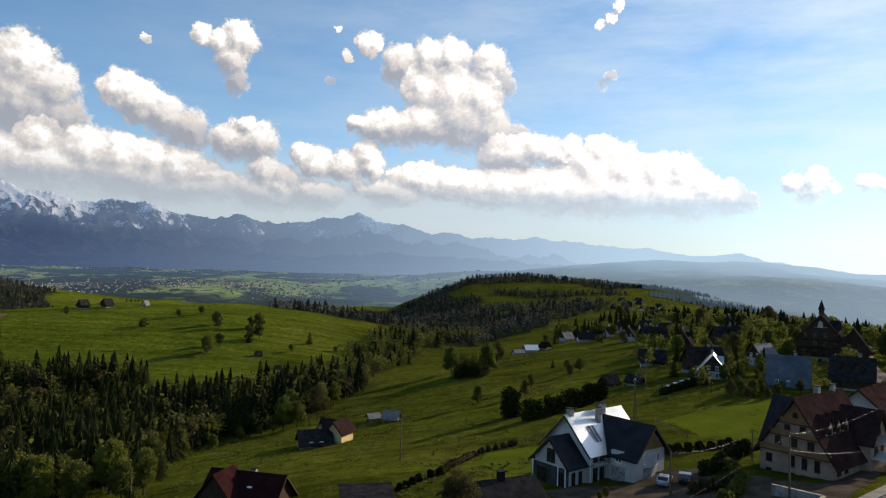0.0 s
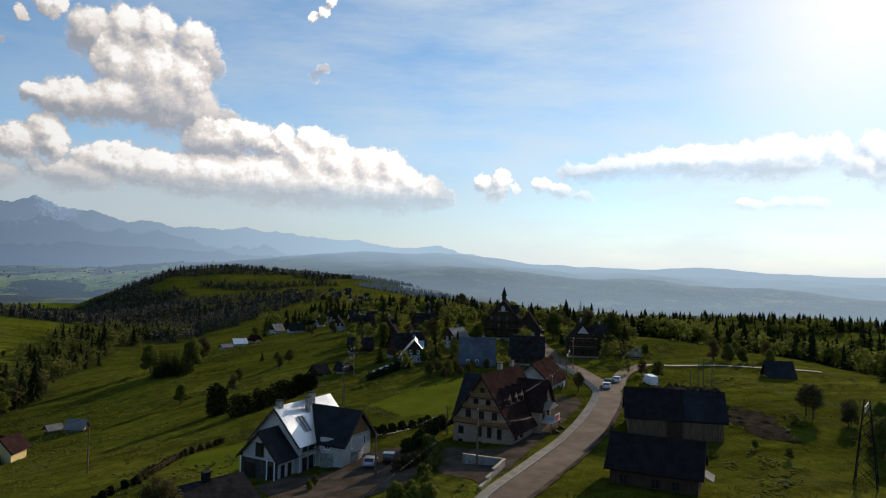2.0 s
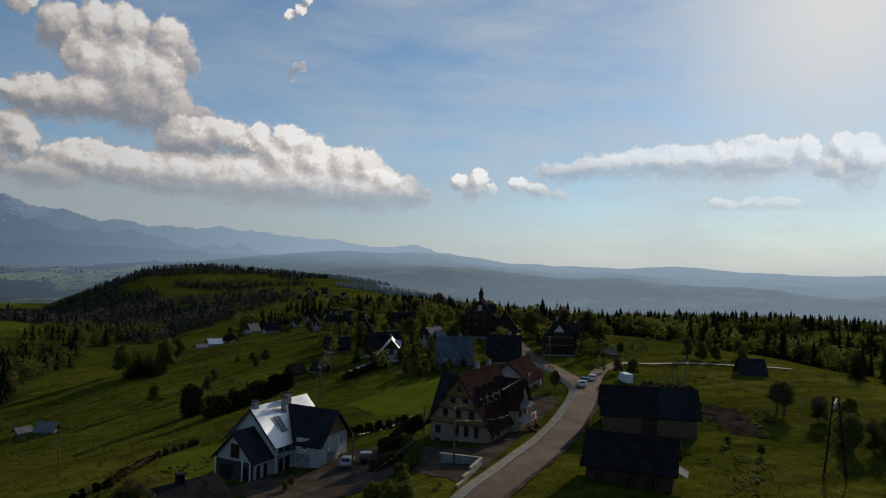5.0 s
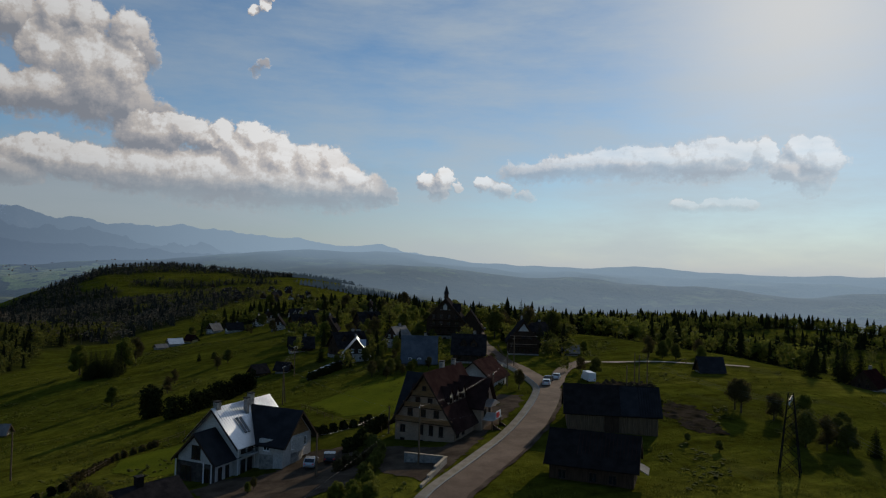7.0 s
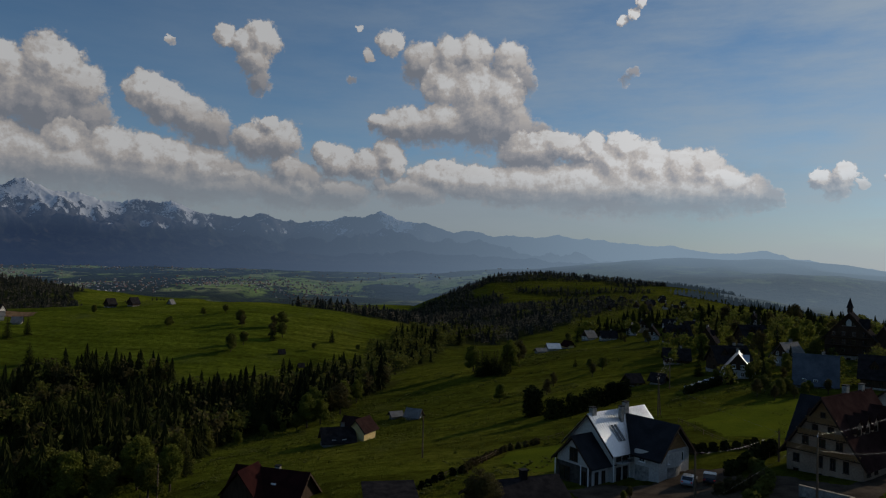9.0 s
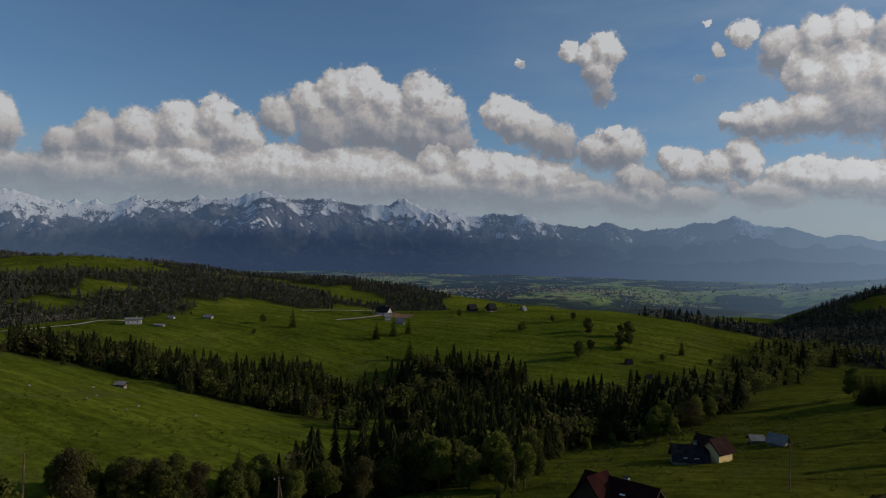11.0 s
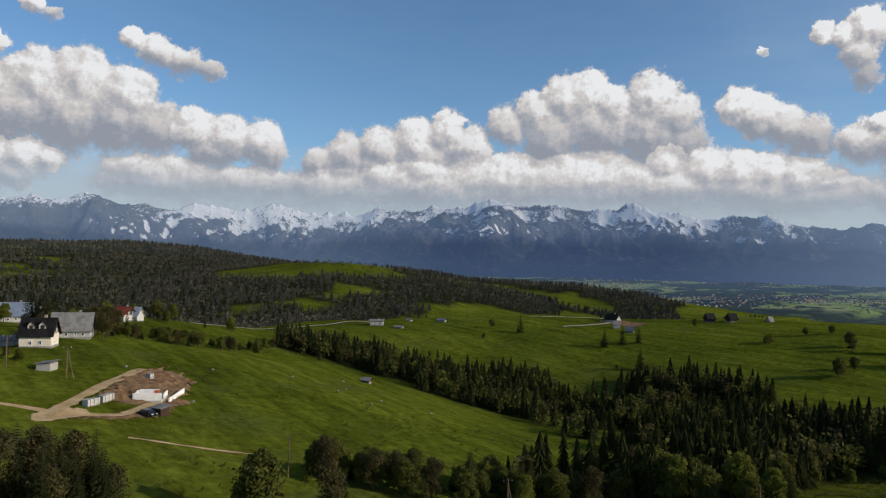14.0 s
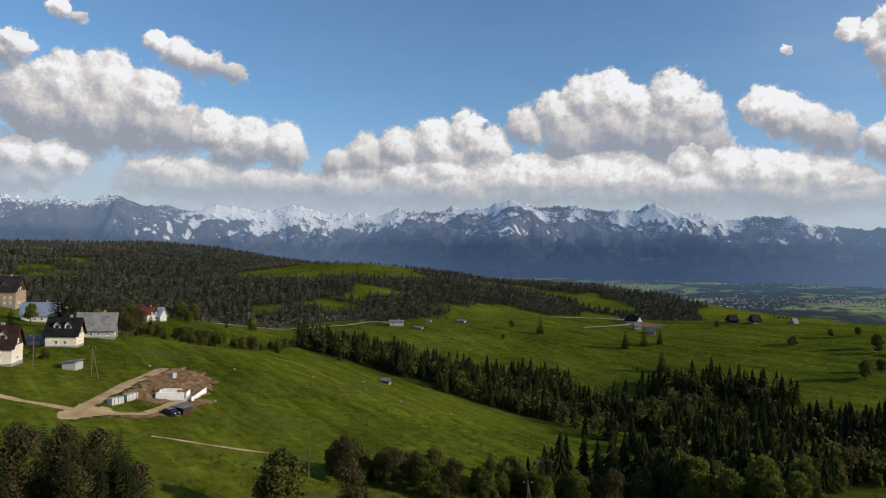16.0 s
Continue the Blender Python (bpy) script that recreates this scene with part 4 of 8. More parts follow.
ravine_broad, ravine_spruce = split(wood_spots("ravine", 4.1, 12.5, 0.19), 0.36)
patchy = 0.72 + 0.5 * value_noise(ravine_spruce[:, 0] / 22, ravine_spruce[:, 1] / 22, 9)
ravine_spruce[:, 2] *= patchy
ravine_spruce[:, 3] *= patchy * 1.1
scatter("spruce_wood", fine_spruces, ravine_spruce, dark_needles, "dense dark spruce wood filling the ravine", "wood")
ravine_bud, ravine_leaf = split(bushy(ravine_broad, 0.75, 0.36), 0.45)
scatter("mixed_wood", broad_crowns, ravine_bud, leaf_mats[2], "brown-green budding trees among the ravine spruces", "wood")
scatter("leafy_wood", broad_crowns, ravine_leaf, leaf_mats[1], "green broadleaved trees among the ravine spruces", "wood")
brook_broad, brook_spruce = split(wood_spots("brook", 6.0, 11, 0.2), 0.72)
scatter("brook_spruces", fine_spruces, brook_spruce, dark_needles, "small dark spruces along the foot of the slope", "wood")
scatter("brook_thicket", broad_crowns, bushy(brook_broad, 0.75, 0.42), leaf_mats[1], "yellow-green broadleaved trees along the foot of the slope", "wood")
flank_spots = wood_spots("flank", 7.2, 10.5, 0.25)
hump = (flank_spots[:, 0] > 0.29 * flank_spots[:, 1]) & (np.hypot(flank_spots[:, 0], flank_spots[:, 1]) > 1000)
flank_broad, flank_spruce = split(flank_spots[~hump], 0.74)
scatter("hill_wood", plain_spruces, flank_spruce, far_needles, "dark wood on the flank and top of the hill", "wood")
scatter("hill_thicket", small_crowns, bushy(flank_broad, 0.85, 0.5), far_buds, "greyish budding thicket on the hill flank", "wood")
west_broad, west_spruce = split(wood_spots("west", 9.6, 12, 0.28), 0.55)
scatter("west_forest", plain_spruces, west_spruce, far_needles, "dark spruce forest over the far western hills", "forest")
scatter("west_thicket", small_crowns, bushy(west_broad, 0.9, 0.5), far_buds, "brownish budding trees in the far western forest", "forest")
east_broad, east_spruce = split(wood_spots("east", 6.2, 12, 0.22), 0.42)
scatter("east_wood", fine_spruces[:3], east_spruce, dark_needles, "dark spruce wood beyond the eastern meadow", "wood")
far_broad, far_spruce = split(flank_spots[hump], 0.4)
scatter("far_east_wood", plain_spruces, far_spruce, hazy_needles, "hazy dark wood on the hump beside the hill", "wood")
scatter("far_east_thicket", small_crowns, bushy(far_broad, 0.85, 0.52), hazy_buds, "budding trees greyed by painted haze on the hump beside the hill", "wood")
scatter("east_thicket", dense_crowns, bushy(east_broad, 0.75, 0.45), leaf_mats[0], "fresh green broadleaved trees beyond the eastern meadow", "wood")


# ---- building kit ----
def part(name, bm, material, parent, label="", m=None):
    """Links a bmesh as one mesh object under a thing or a part."""
    me = bpy.data.meshes.new(name)
    bmesh.ops.recalc_face_normals(bm, faces=bm.faces)
    bm.to_mesh(me)
    bm.free()
    me.materials.append(material)
    ob = new(name, me)
    ob.parent = parent
    if m is not None:
        ob.matrix_local = m
    return tagged(ob, label) if label else ob


def height_at(x, y):
    return float(ground_z(np.array([float(x)]), np.array([float(y)]))[0])


def thing(name, x, y, turn, label, category, group="", sink=0.0, z=None):
    """An Empty on the ground that carries the parts of one thing. turn: degrees anticlockwise from east."""
    ob = new(name)
    ob.empty_display_size = 0.5
    ob.matrix_world = pose(x, y, (height_at(x, y) if z is None else z) - sink, 0, 0, turn)
    return tagged(ob, label, category, group)


def add_box(bm, x0, y0, z0, x1, y1, z1, m=None):
    vs = [bm.verts.new((x, y, z)) for z in (z0, z1) for y in (y0, y1) for x in (x0, x1)]
    for f in ((0, 2, 3, 1), (4, 5, 7, 6), (0, 1, 5, 4), (2, 6, 7, 3), (0, 4, 6, 2), (1, 3, 7, 5)):
        bm.faces.new([vs[i] for i in f])
    if m is not None:
        bmesh.ops.transform(bm, matrix=m, verts=vs)
    return bm


def box(x0, y0, z0, x1, y1, z1, bevel=0.0):
    bm = add_box(bmesh.new(), x0, y0, z0, x1, y1, z1)
    if bevel:
        bmesh.ops.bevel(bm, geom=bm.edges[:], offset=bevel, segments=2, affect="EDGES", profile=0.6)
    return bm


def prism(profile, axis, a, b):
    """A closed outline pushed along an axis from a to b. Outline points are in the two other axes, in xyz order."""
    bm = bmesh.new()
    put = {"x": lambda p, t: (t, p[0], p[1]), "y": lambda p, t: (p[0], t, p[1]), "z": lambda p, t: (p[0], p[1], t)}[axis]
    lo = [bm.verts.new(put(p, a)) for p in profile]
    hi = [bm.verts.new(put(p, b)) for p in profile]
    bm.faces.new(lo)
    bm.faces.new(hi[::-1])
    for i in range(len(lo)):
        j = (i + 1) % len(lo)
        bm.faces.new((lo[i], hi[i], hi[j], lo[j]))
    return bm


def rod(bm, a, b, r0, r1, sides=8):
    """A tapered round bar from a to b, added to bm."""
    a, b = Vector(a), Vector(b)
    q = (b - a).to_track_quat("Z", "Y")
    rings = []
    for c, r in ((a, r0), (b, r1)):
        rings.append([bm.verts.new(c + q @ Vector((r * math.cos(6.2832 * k / sides), r * math.sin(6.2832 * k / sides), 0))) for k in range(sides)])
    for k in range(sides):
        j = (k + 1) % sides
        bm.faces.new((rings[0][k], rings[0][j], rings[1][j], rings[1][k]))
    bm.faces.new(rings[0][::-1])
    bm.faces.new(rings[1])
    return bm


def slope_slab(x0, x1, y_ridge, z_ridge, y_eave, z_eave, thick=0.18):
    """One roof plane: a slab from the ridge down to the eave, along x."""
    n = Vector((0, z_ridge - z_eave, -(y_ridge - y_eave)))
    n = n.normalized() * thick
    if n.z < 0:
        n = -n
    return prism([(y_ridge, z_ridge), (y_eave, z_eave), (y_eave + n.y, z_eave + n.z), (y_ridge, z_ridge + thick * 1.3)], "x", x0, x1)


WINDOW_SHAPES = {}


def window(parent, face, u, z, w, h, reach, frame_mat=None):
    """A window set on a wall: frame with a cross bar, pane behind it, sill below. face: +x -x +y -y; reach: how far that wall is from the middle."""
    key = (round(w, 2), round(h, 2), (frame_mat or white_paint).name)
    if key not in WINDOW_SHAPES:
        fr = bmesh.new()
        b = 0.1
        for x0, x1, z0, z1 in ((-w / 2, -w / 2 + b, 0, h), (w / 2 - b, w / 2, 0, h), (-w / 2 + b, w / 2 - b, 0, b), (-w / 2 + b, w / 2 - b, h - b, h), (-0.04, 0.04, b, h - b)):
            add_box(fr, x0, -0.05, z0, x1, 0.09, z1)
        me = bpy.data.meshes.new("window")
        bmesh.ops.recalc_face_normals(fr, faces=fr.faces)
        fr.to_mesh(me)
        me.materials.append(frame_mat or white_paint)
        pane = bpy.data.meshes.new("pane")
        pb = add_box(bmesh.new(), -w / 2 + b * 0.9, -0.03, b * 0.9, w / 2 - b * 0.9, 0.03, h - b * 0.9)
        bmesh.ops.recalc_face_normals(pb, faces=pb.faces)
        pb.to_mesh(pane)
        pane.materials.append(glass_mat)
        sill = bpy.data.meshes.new("sill")
        sb = add_box(bmesh.new(), -w / 2 - 0.08, -0.02, -0.08, w / 2 + 0.08, 0.16, 0.0)
        bmesh.ops.recalc_face_normals(sb, faces=sb.faces)
        sb.to_mesh(sill)
        sill.materials.append(frame_mat or white_paint)
        WINDOW_SHAPES[key] = (me, pane, sill)
    spin = {"+y": 0, "-x": 90, "-y": 180, "+x": 270}[face]
    at = {"+y": (u, reach), "-x": (-reach, u), "-y": (u, -reach), "+x": (reach, u)}[face]
    me, pane, sill = WINDOW_SHAPES[key]
    ob = new("window", me)
    ob.parent = parent
    ob.matrix_local = pose(at[0], at[1], z, 0, 0, spin)
    for name, data in (("pane", pane), ("sill", sill)):
        sub = new(name, data)
        sub.parent = ob
    return ob


def chimney(parent, x, y, z0, z1, w=0.8, d=0.7, mat=None):
    body = part("chimney", box(x - w / 2, y - d / 2, z0, x + w / 2, y + d / 2, z1, 0.03), mat or stone_mat, parent)
    part("chimney_cap", box(x - w / 2 - 0.1, y - d / 2 - 0.1, z1, x + w / 2 + 0.1, y + d / 2 + 0.1, z1 + 0.15, 0.02), dark_metal, body)
    return body


def gabled(parent, x0, x1, w, eave, ridge, wall, roof, over=0.7, y=0.0, plinth=0.0, wall_label="", roof_label="", wood=None, base=-2.0):
    """A gabled volume along x: walls, optional wooden gable triangles, two roof planes, ridge cap and verge boards."""
    k = (ridge - eave) / (w / 2)
    part("wall", prism([(y - w / 2, base), (y + w / 2, base), (y + w / 2, eave), (y, ridge - 0.05), (y - w / 2, eave)], "x", x0, x1), wall, parent, wall_label)
    if plinth:
        part("plinth", box(x0 - 0.06, y - w / 2 - 0.06, base, x1 + 0.06, y + w / 2 + 0.06, plinth, 0.02), stone_mat, parent)
    if wood:
        for a, b in ((x0 - 0.07, x0 + 0.02), (x1 - 0.02, x1 + 0.07)):
            part("gable_boarding", prism([(y - w / 2 + 0.1, eave), (y + w / 2 - 0.1, eave), (y, ridge - 0.15)], "x", a, b), wood, parent)
    drop = over * k
    for s in (-1, 1):
        part("roof_plane", slope_slab(x0 - over, x1 + over, y, ridge, y + s * (w / 2 + over), eave - drop), roof, parent, roof_label)
        for a in (x0 - over - 0.06, x1 + over):
            part("verge_board", prism([(y, ridge - 0.2), (y, ridge + 0.16), (y + s * (w / 2 + over), eave - drop + 0.12), (y + s * (w / 2 + over), eave - drop - 0.24)], "x", a, a + 0.06), dark_wood, parent)
    part("ridge_cap", prism([(y - 0.2, ridge + 0.1), (y, ridge + 0.3), (y + 0.2, ridge + 0.1)], "x", x0 - over - 0.05, x1 + over + 0.05), roof, parent)


def dormer(parent, x, side, w_house, eave, ridge, wall, roof, w=2.0, rise=1.4, f=0.35, h=1.3):
    """A small gabled dormer on the roof plane at side -1 or 1 of the ridge."""
    y0 = side * (w_house / 2) * (1 - f)
    z0 = eave + (ridge - eave) * f
    deep = (h + rise) / ((ridge - eave) / (w_house / 2)) + 0.2
    yb, yf = y0 - side * deep, y0 + side * 0.05
    bm = prism([(x - w / 2, z0 - 0.4), (x + w / 2, z0 - 0.4), (x + w / 2, z0 + h), (x, z0 + h + rise), (x - w / 2, z0 + h)], "y", min(yb, yf), max(yb, yf))
    dm = part("dormer", bm, wall, parent)
    k = rise / (w / 2)
    for s in (-1, 1):
        xe = x + s * (w / 2 + 0.3)
        ze = z0 + h - 0.3 * k
        part("dormer_roof", prism([(x, z0 + h + rise), (x, z0 + h + rise + 0.16), (xe, ze + 0.12), (xe, ze - 0.02)], "y", min(yb, yf + side * 0.35), max(yb, yf + side * 0.35)), roof, dm)
    win = window(parent, "+y" if side > 0 else "-y", x, z0 + 0.2, w * 0.5, h * 0.85, abs(yf) + 0.02, dark_wood)
    return dm, win


def seat(x, y, turn, name, label, category, group="", sink=0.1):
    return thing(name, x, y, turn, label, category, group, sink)


def windows_row(parent, face, us, z, w, h, reach, mat=None):
    for u in us:
        window(parent, face, u, z, w, h, reach, mat)


# ---- draped ground covers ----
def inside(px, py, poly):
    hit = np.zeros(px.shape, bool)
    n = len(poly)
    for i in range(n):
        (x0, y0), (x1, y1) = poly[i], poly[(i + 1) % n]
        cross = (y0 > py) != (y1 > py)
        with np.errstate(divide="ignore", invalid="ignore"):
            hit ^= cross & (px < (x1 - x0) * (py - y0) / (y1 - y0 + 1e-12) + x0)
    return hit


def patch(name, poly, material, label, category, lift=0.07, cell=0.4, rough=0.6, bumpy=0.0, parent=None):
    """A ground cover draped over the slope inside an outline, with a ragged edge."""
    p = np.array(poly, float)
    xs, ys = np.arange(p[:, 0].min() - 1, p[:, 0].max() + 1, cell), np.arange(p[:, 1].min() - 1, p[:, 1].max() + 1, cell)
    gx, gy = np.meshgrid(xs, ys, indexing="ij")
    jx = (value_noise(gx * 0.5, gy * 0.5, 3) - 0.5 + 0.5 * (value_noise(gx * 1.3, gy * 1.3, 5) - 0.5)) * 2.4 * rough
    jy = (value_noise(gx * 0.5, gy * 0.5, 7) - 0.5 + 0.5 * (value_noise(gx * 1.3, gy * 1.3, 9) - 0.5)) * 2.4 * rough
    cx, cy = gx[:-1, :-1] + cell / 2, gy[:-1, :-1] + cell / 2
    keep = inside(cx + jx[:-1, :-1], cy + jy[:-1, :-1], poly)
    z = ground_z(gx, gy) + lift + bumpy * np.maximum(0, waves(gx, gy, 5, 4) + 0.6 * waves(gx, gy, 2.2, 6))
    f = grid_faces(len(xs), len(ys)).reshape(len(xs) - 1, len(ys) - 1, 4)[keep][:, ::-1]
    used, inv = np.unique(f, return_inverse=True)
    ob = mesh_object(name, np.stack([gx, gy, z], -1).reshape(-1, 3)[used], inv.reshape(-1, 4), material)
    return tagged(ob, label, category, kind="structure")


def smooth_line(points, step=1.5):
    """A curve through the points (Catmull-Rom), about step metres apart."""
    p = np.array([points[0], *points, points[-1]], float)
    out = []
    for i in range(1, len(p) - 2):
        n = max(2, int(np.linalg.norm(p[i + 1] - p[i]) / step))
        for t in np.linspace(0, 1, n, endpoint=False):
            out.append(0.5 * (2 * p[i] + (p[i + 1] - p[i - 1]) * t + (2 * p[i - 1] - 5 * p[i] + 4 * p[i + 1] - p[i + 2]) * t * t
                              + (3 * p[i] - p[i - 1] - 3 * p[i + 1] + p[i + 2]) * t ** 3))
    out.append(p[-2])
    return np.array(out)


def ribbon(name, points, left, right, material, label, category, lift=0.14, thick=0.0, ragged=0.0):
    """A strip along a line, from left to right of it (metres), draped on the ground."""
    c = smooth_line(points)
    d = np.gradient(c, axis=0)
    d /= np.linalg.norm(d, axis=1)[:, None]
    nrm = np.stack([-d[:, 1], d[:, 0]], -1)
    cols = max(2, int(abs(left - right) / 1.2) + 1)
    across = np.linspace(left, right, cols)
    rag = ragged * waves(c[:, 0], c[:, 1], 6, 5)
    pts = np.stack([c + nrm * (a + (rag * np.sign(a + 1e-6) if k in (0, cols - 1) else 0 * rag))[:, None] for k, a in enumerate(across)], 1)
    z = ground_z(pts[..., 0], pts[..., 1])
    z = (z * 0.3 + z.mean(1, keepdims=True) * 0.7) + lift
    v = np.concatenate([pts, z[..., None]], -1)
    faces = grid_faces(len(c), cols)[:, ::-1]
    if thick:
        low = v.copy()
        low[..., 2] -= thick
        n = len(c) * cols
        side = []
        for k in (0, cols - 1):
            i = np.arange(len(c) - 1) * cols + k
            side.append(np.stack([i, i + cols, i + cols + n, i + n], -1))
        v = np.concatenate([v.reshape(-1, 3), low.reshape(-1, 3)])
        faces = np.concatenate([faces, *side])
    ob = mesh_object(name, v.reshape(-1, 3), faces, material)
    return tagged(ob, label, category, kind="structure")


# ---- single trees ----
def leaf_cloud(lobes, count, size, seed, flat=0.75):
    """Small bent leaf sprays spread through the outer part of a few lobes. lobes: x, y, z, radius."""
    g = np.random.default_rng(seed)
    w = np.array([l[3] ** 2 for l in lobes])
    which = g.choice(len(lobes), count, p=w / w.sum())
    lob = np.array(lobes)[which]
    d = g.normal(size=(count, 3))
    d /= np.linalg.norm(d, axis=1)[:, None]
    rad = g.random(count) ** 0.45 * (0.85 + 0.3 * g.random(count))
    c = lob[:, :3] + d * (lob[:, 3] * rad)[:, None] * np.array([1, 1, flat])
    u = np.cross(d + g.normal(size=(count, 3)) * 0.7, g.normal(size=(count, 3)))
    u /= np.linalg.norm(u, axis=1)[:, None] + 1e-9
    v = np.cross(u, d + g.normal(size=(count, 3)) * 0.5)
    v /= np.linalg.norm(v, axis=1)[:, None] + 1e-9
    s = (size * (0.6 + 0.8 * g.random(count)))[:, None]
    p = np.stack([c - u * s, c - v * s * 0.7 + d * s * 0.15, c + u * s, c + v * s * 0.7 + d * s * 0.15], 1)
    return p.reshape(-1, 3), np.arange(count * 4).reshape(-1, 4)


def tree_trunk(height, r, limbs, seed, fork=0.35):
    g = random.Random(seed)
    bm = bmesh.new()
    p = Vector((0, 0, -0.4))
    for k in range(4):
        q = Vector((g.uniform(-0.1, 0.1) * k, g.uniform(-0.1, 0.1) * k, height * (k + 1) / 4))
        rod(bm, p, q, r * (1 - 0.2 * k), r * (0.8 - 0.2 * k), 7)
        p = q
    for k in range(limbs):
        a, z = 6.28 * k / limbs + g.uniform(-0.4, 0.4), height * (fork + (0.9 - fork) * k / limbs)
        out = height * g.uniform(0.22, 0.36)
        mid = Vector((math.cos(a) * out * 0.5, math.sin(a) * out * 0.5, z + out * 0.45))
        rod(bm, (0, 0, z), mid, r * 0.45, r * 0.28, 5)
        rod(bm, mid, (math.cos(a) * out, math.sin(a) * out, z + out * 0.75), r * 0.28, r * 0.08, 5)
    return bm


def broad_tree(name, label, height, spread, mat, seed, count=1000, size=0.36, tall=0.5, x=0, y=0, group=""):
    """A broadleaved tree: trunk with limbs and a crown of sprays."""
    ob = thing(name, x, y, seed * 37 % 360, label, "tree", group)
    part("trunk", tree_trunk(height * 0.85, height * 0.022 + 0.05, 7, seed), bark_mat, ob)
    g = random.Random(seed)
    lobes = [(0, 0, height * 0.66, spread * 0.72), (0, 0, height * 0.4, spread * 0.6)]
    for k in range(11):
        a, z = g.uniform(0, 6.28), height * g.uniform(0.24, 0.86)
        out = spread * g.uniform(0.35, 0.75) * (1.15 - z / height * 0.7)
        lobes.append((math.cos(a) * out, math.sin(a) * out, z, spread * g.uniform(0.26, 0.46)))
    lobes.append((0, 0, height * 0.9, spread * 0.34))
    v, f = leaf_cloud(lobes, count, size, seed)
    v[:, 2] = np.maximum(v[:, 2], height * 0.08)
    crown = mesh_object("crown", v, f, mat, smooth=False, parent=ob)
    return ob


def spruce_tree(name, label, height, spread, seed, x=0, y=0, mat=None, group="", tiers=30):
    """A spruce: trunk and drooping boughs set with needle sprays."""
    ob = thing(name, x, y, seed * 53 % 360, label, "tree", group)
    part("trunk", rod(bmesh.new(), (0, 0, -0.4), (0, 0, height * 0.97), height * 0.014 + 0.06, 0.02, 7), bark_mat, ob)
    g = np.random.default_rng(seed)
    verts, faces = [], []
    for k in range(tiers):
        f = k / tiers
        z0 = height * (0.08 + 0.9 * f)
        reach = spread * (1 - f) ** 0.8 * (0.85 + 0.3 * g.random()) + 0.15
        n = int(9 + 4 * (1 - f))
        turn = g.random() * 6.28
        for j in range(n):
            a = turn + 6.28 * j / n + (g.random() - 0.5) * 0.4
            ln = reach * (0.7 + 0.45 * g.random())
            d, s = np.array([math.cos(a), math.sin(a), 0]), np.array([-math.sin(a), math.cos(a), 0])
            droop = ln * (0.22 + 0.2 * g.random())
            for seg in range(4):
                t0, t1 = seg / 4, (seg + 1) / 4
                wid = ln * 0.15 * (1 - t0 * 0.6) * (0.7 + 0.6 * g.random())
                c0, c1 = d * ln * t0, d * ln * t1
                h0, h1 = -droop * t0 ** 1.6, -droop * t1 ** 1.6
                mid = (c0 + c1) / 2
                base = len(verts)
                tw = (g.random() - 0.5) * 0.15 * ln
                verts += [(*c0[:2], z0 + h0), (*(mid + s * wid)[:2], z0 + (h0 + h1) / 2 - wid * 0.5 + tw), (*c1[:2], z0 + h1), (*(mid - s * wid)[:2], z0 + (h0 + h1) / 2 - wid * 0.5 - tw)]
                faces.append((base, base + 1, base + 2, base + 3))
    crown = mesh_object("crown", verts, faces, mat or dark_needles, smooth=False, parent=ob)
    return ob


TREE_KIT = {}


def plant(kind, x, y, height, group=""):
    """Sets a copy of one of the stock trees at a place, at the height wanted."""
    if kind not in TREE_KIT:
        seed = len(TREE_KIT) * 7 + 3
        if kind.startswith("spruce"):
            ob = spruce_tree("spruce_tree", "dark green spruce tree", 15, 3.1 if kind[-1] in "ac" else 3.8, seed, x, y, group=group)
        else:
            mat, label, spread, tall = {
                "fresh": (leaf_mats[0], "broadleaved tree with fresh green leaves", 3.8, 0.5),
                "dull": (leaf_mats[1], "broadleaved tree with dull green leaves", 4.2, 0.5),
                "bud": (leaf_mats[2], "tree with thin brownish budding leaves", 3.6, 0.5)}[kind.split("_")[0]]
            ob = broad_tree("broadleaved_tree", label, 10, spread, mat, seed, 7000 if not kind.startswith("bud") else 4200, 0.22 if not kind.startswith("bud") else 0.17, x=x, y=y, group=group)
        TREE_KIT[kind] = (ob, 15.0 if kind.startswith("spruce") else 10.0)
        s = height / TREE_KIT[kind][1]
        ob.scale = (s, s, s)
        return ob
    ob, base = TREE_KIT[kind]
    s = height / base
    spin = (x * 12.9 + y * 78.2) % 360
    c = copy_thing(ob, pose(x, y, height_at(x, y) - 0.15, 0, 0, spin))
    c.scale = (s * (0.92 + (spin % 17) / 100), s, s)
    if group:
        c["group"] = group
    return c


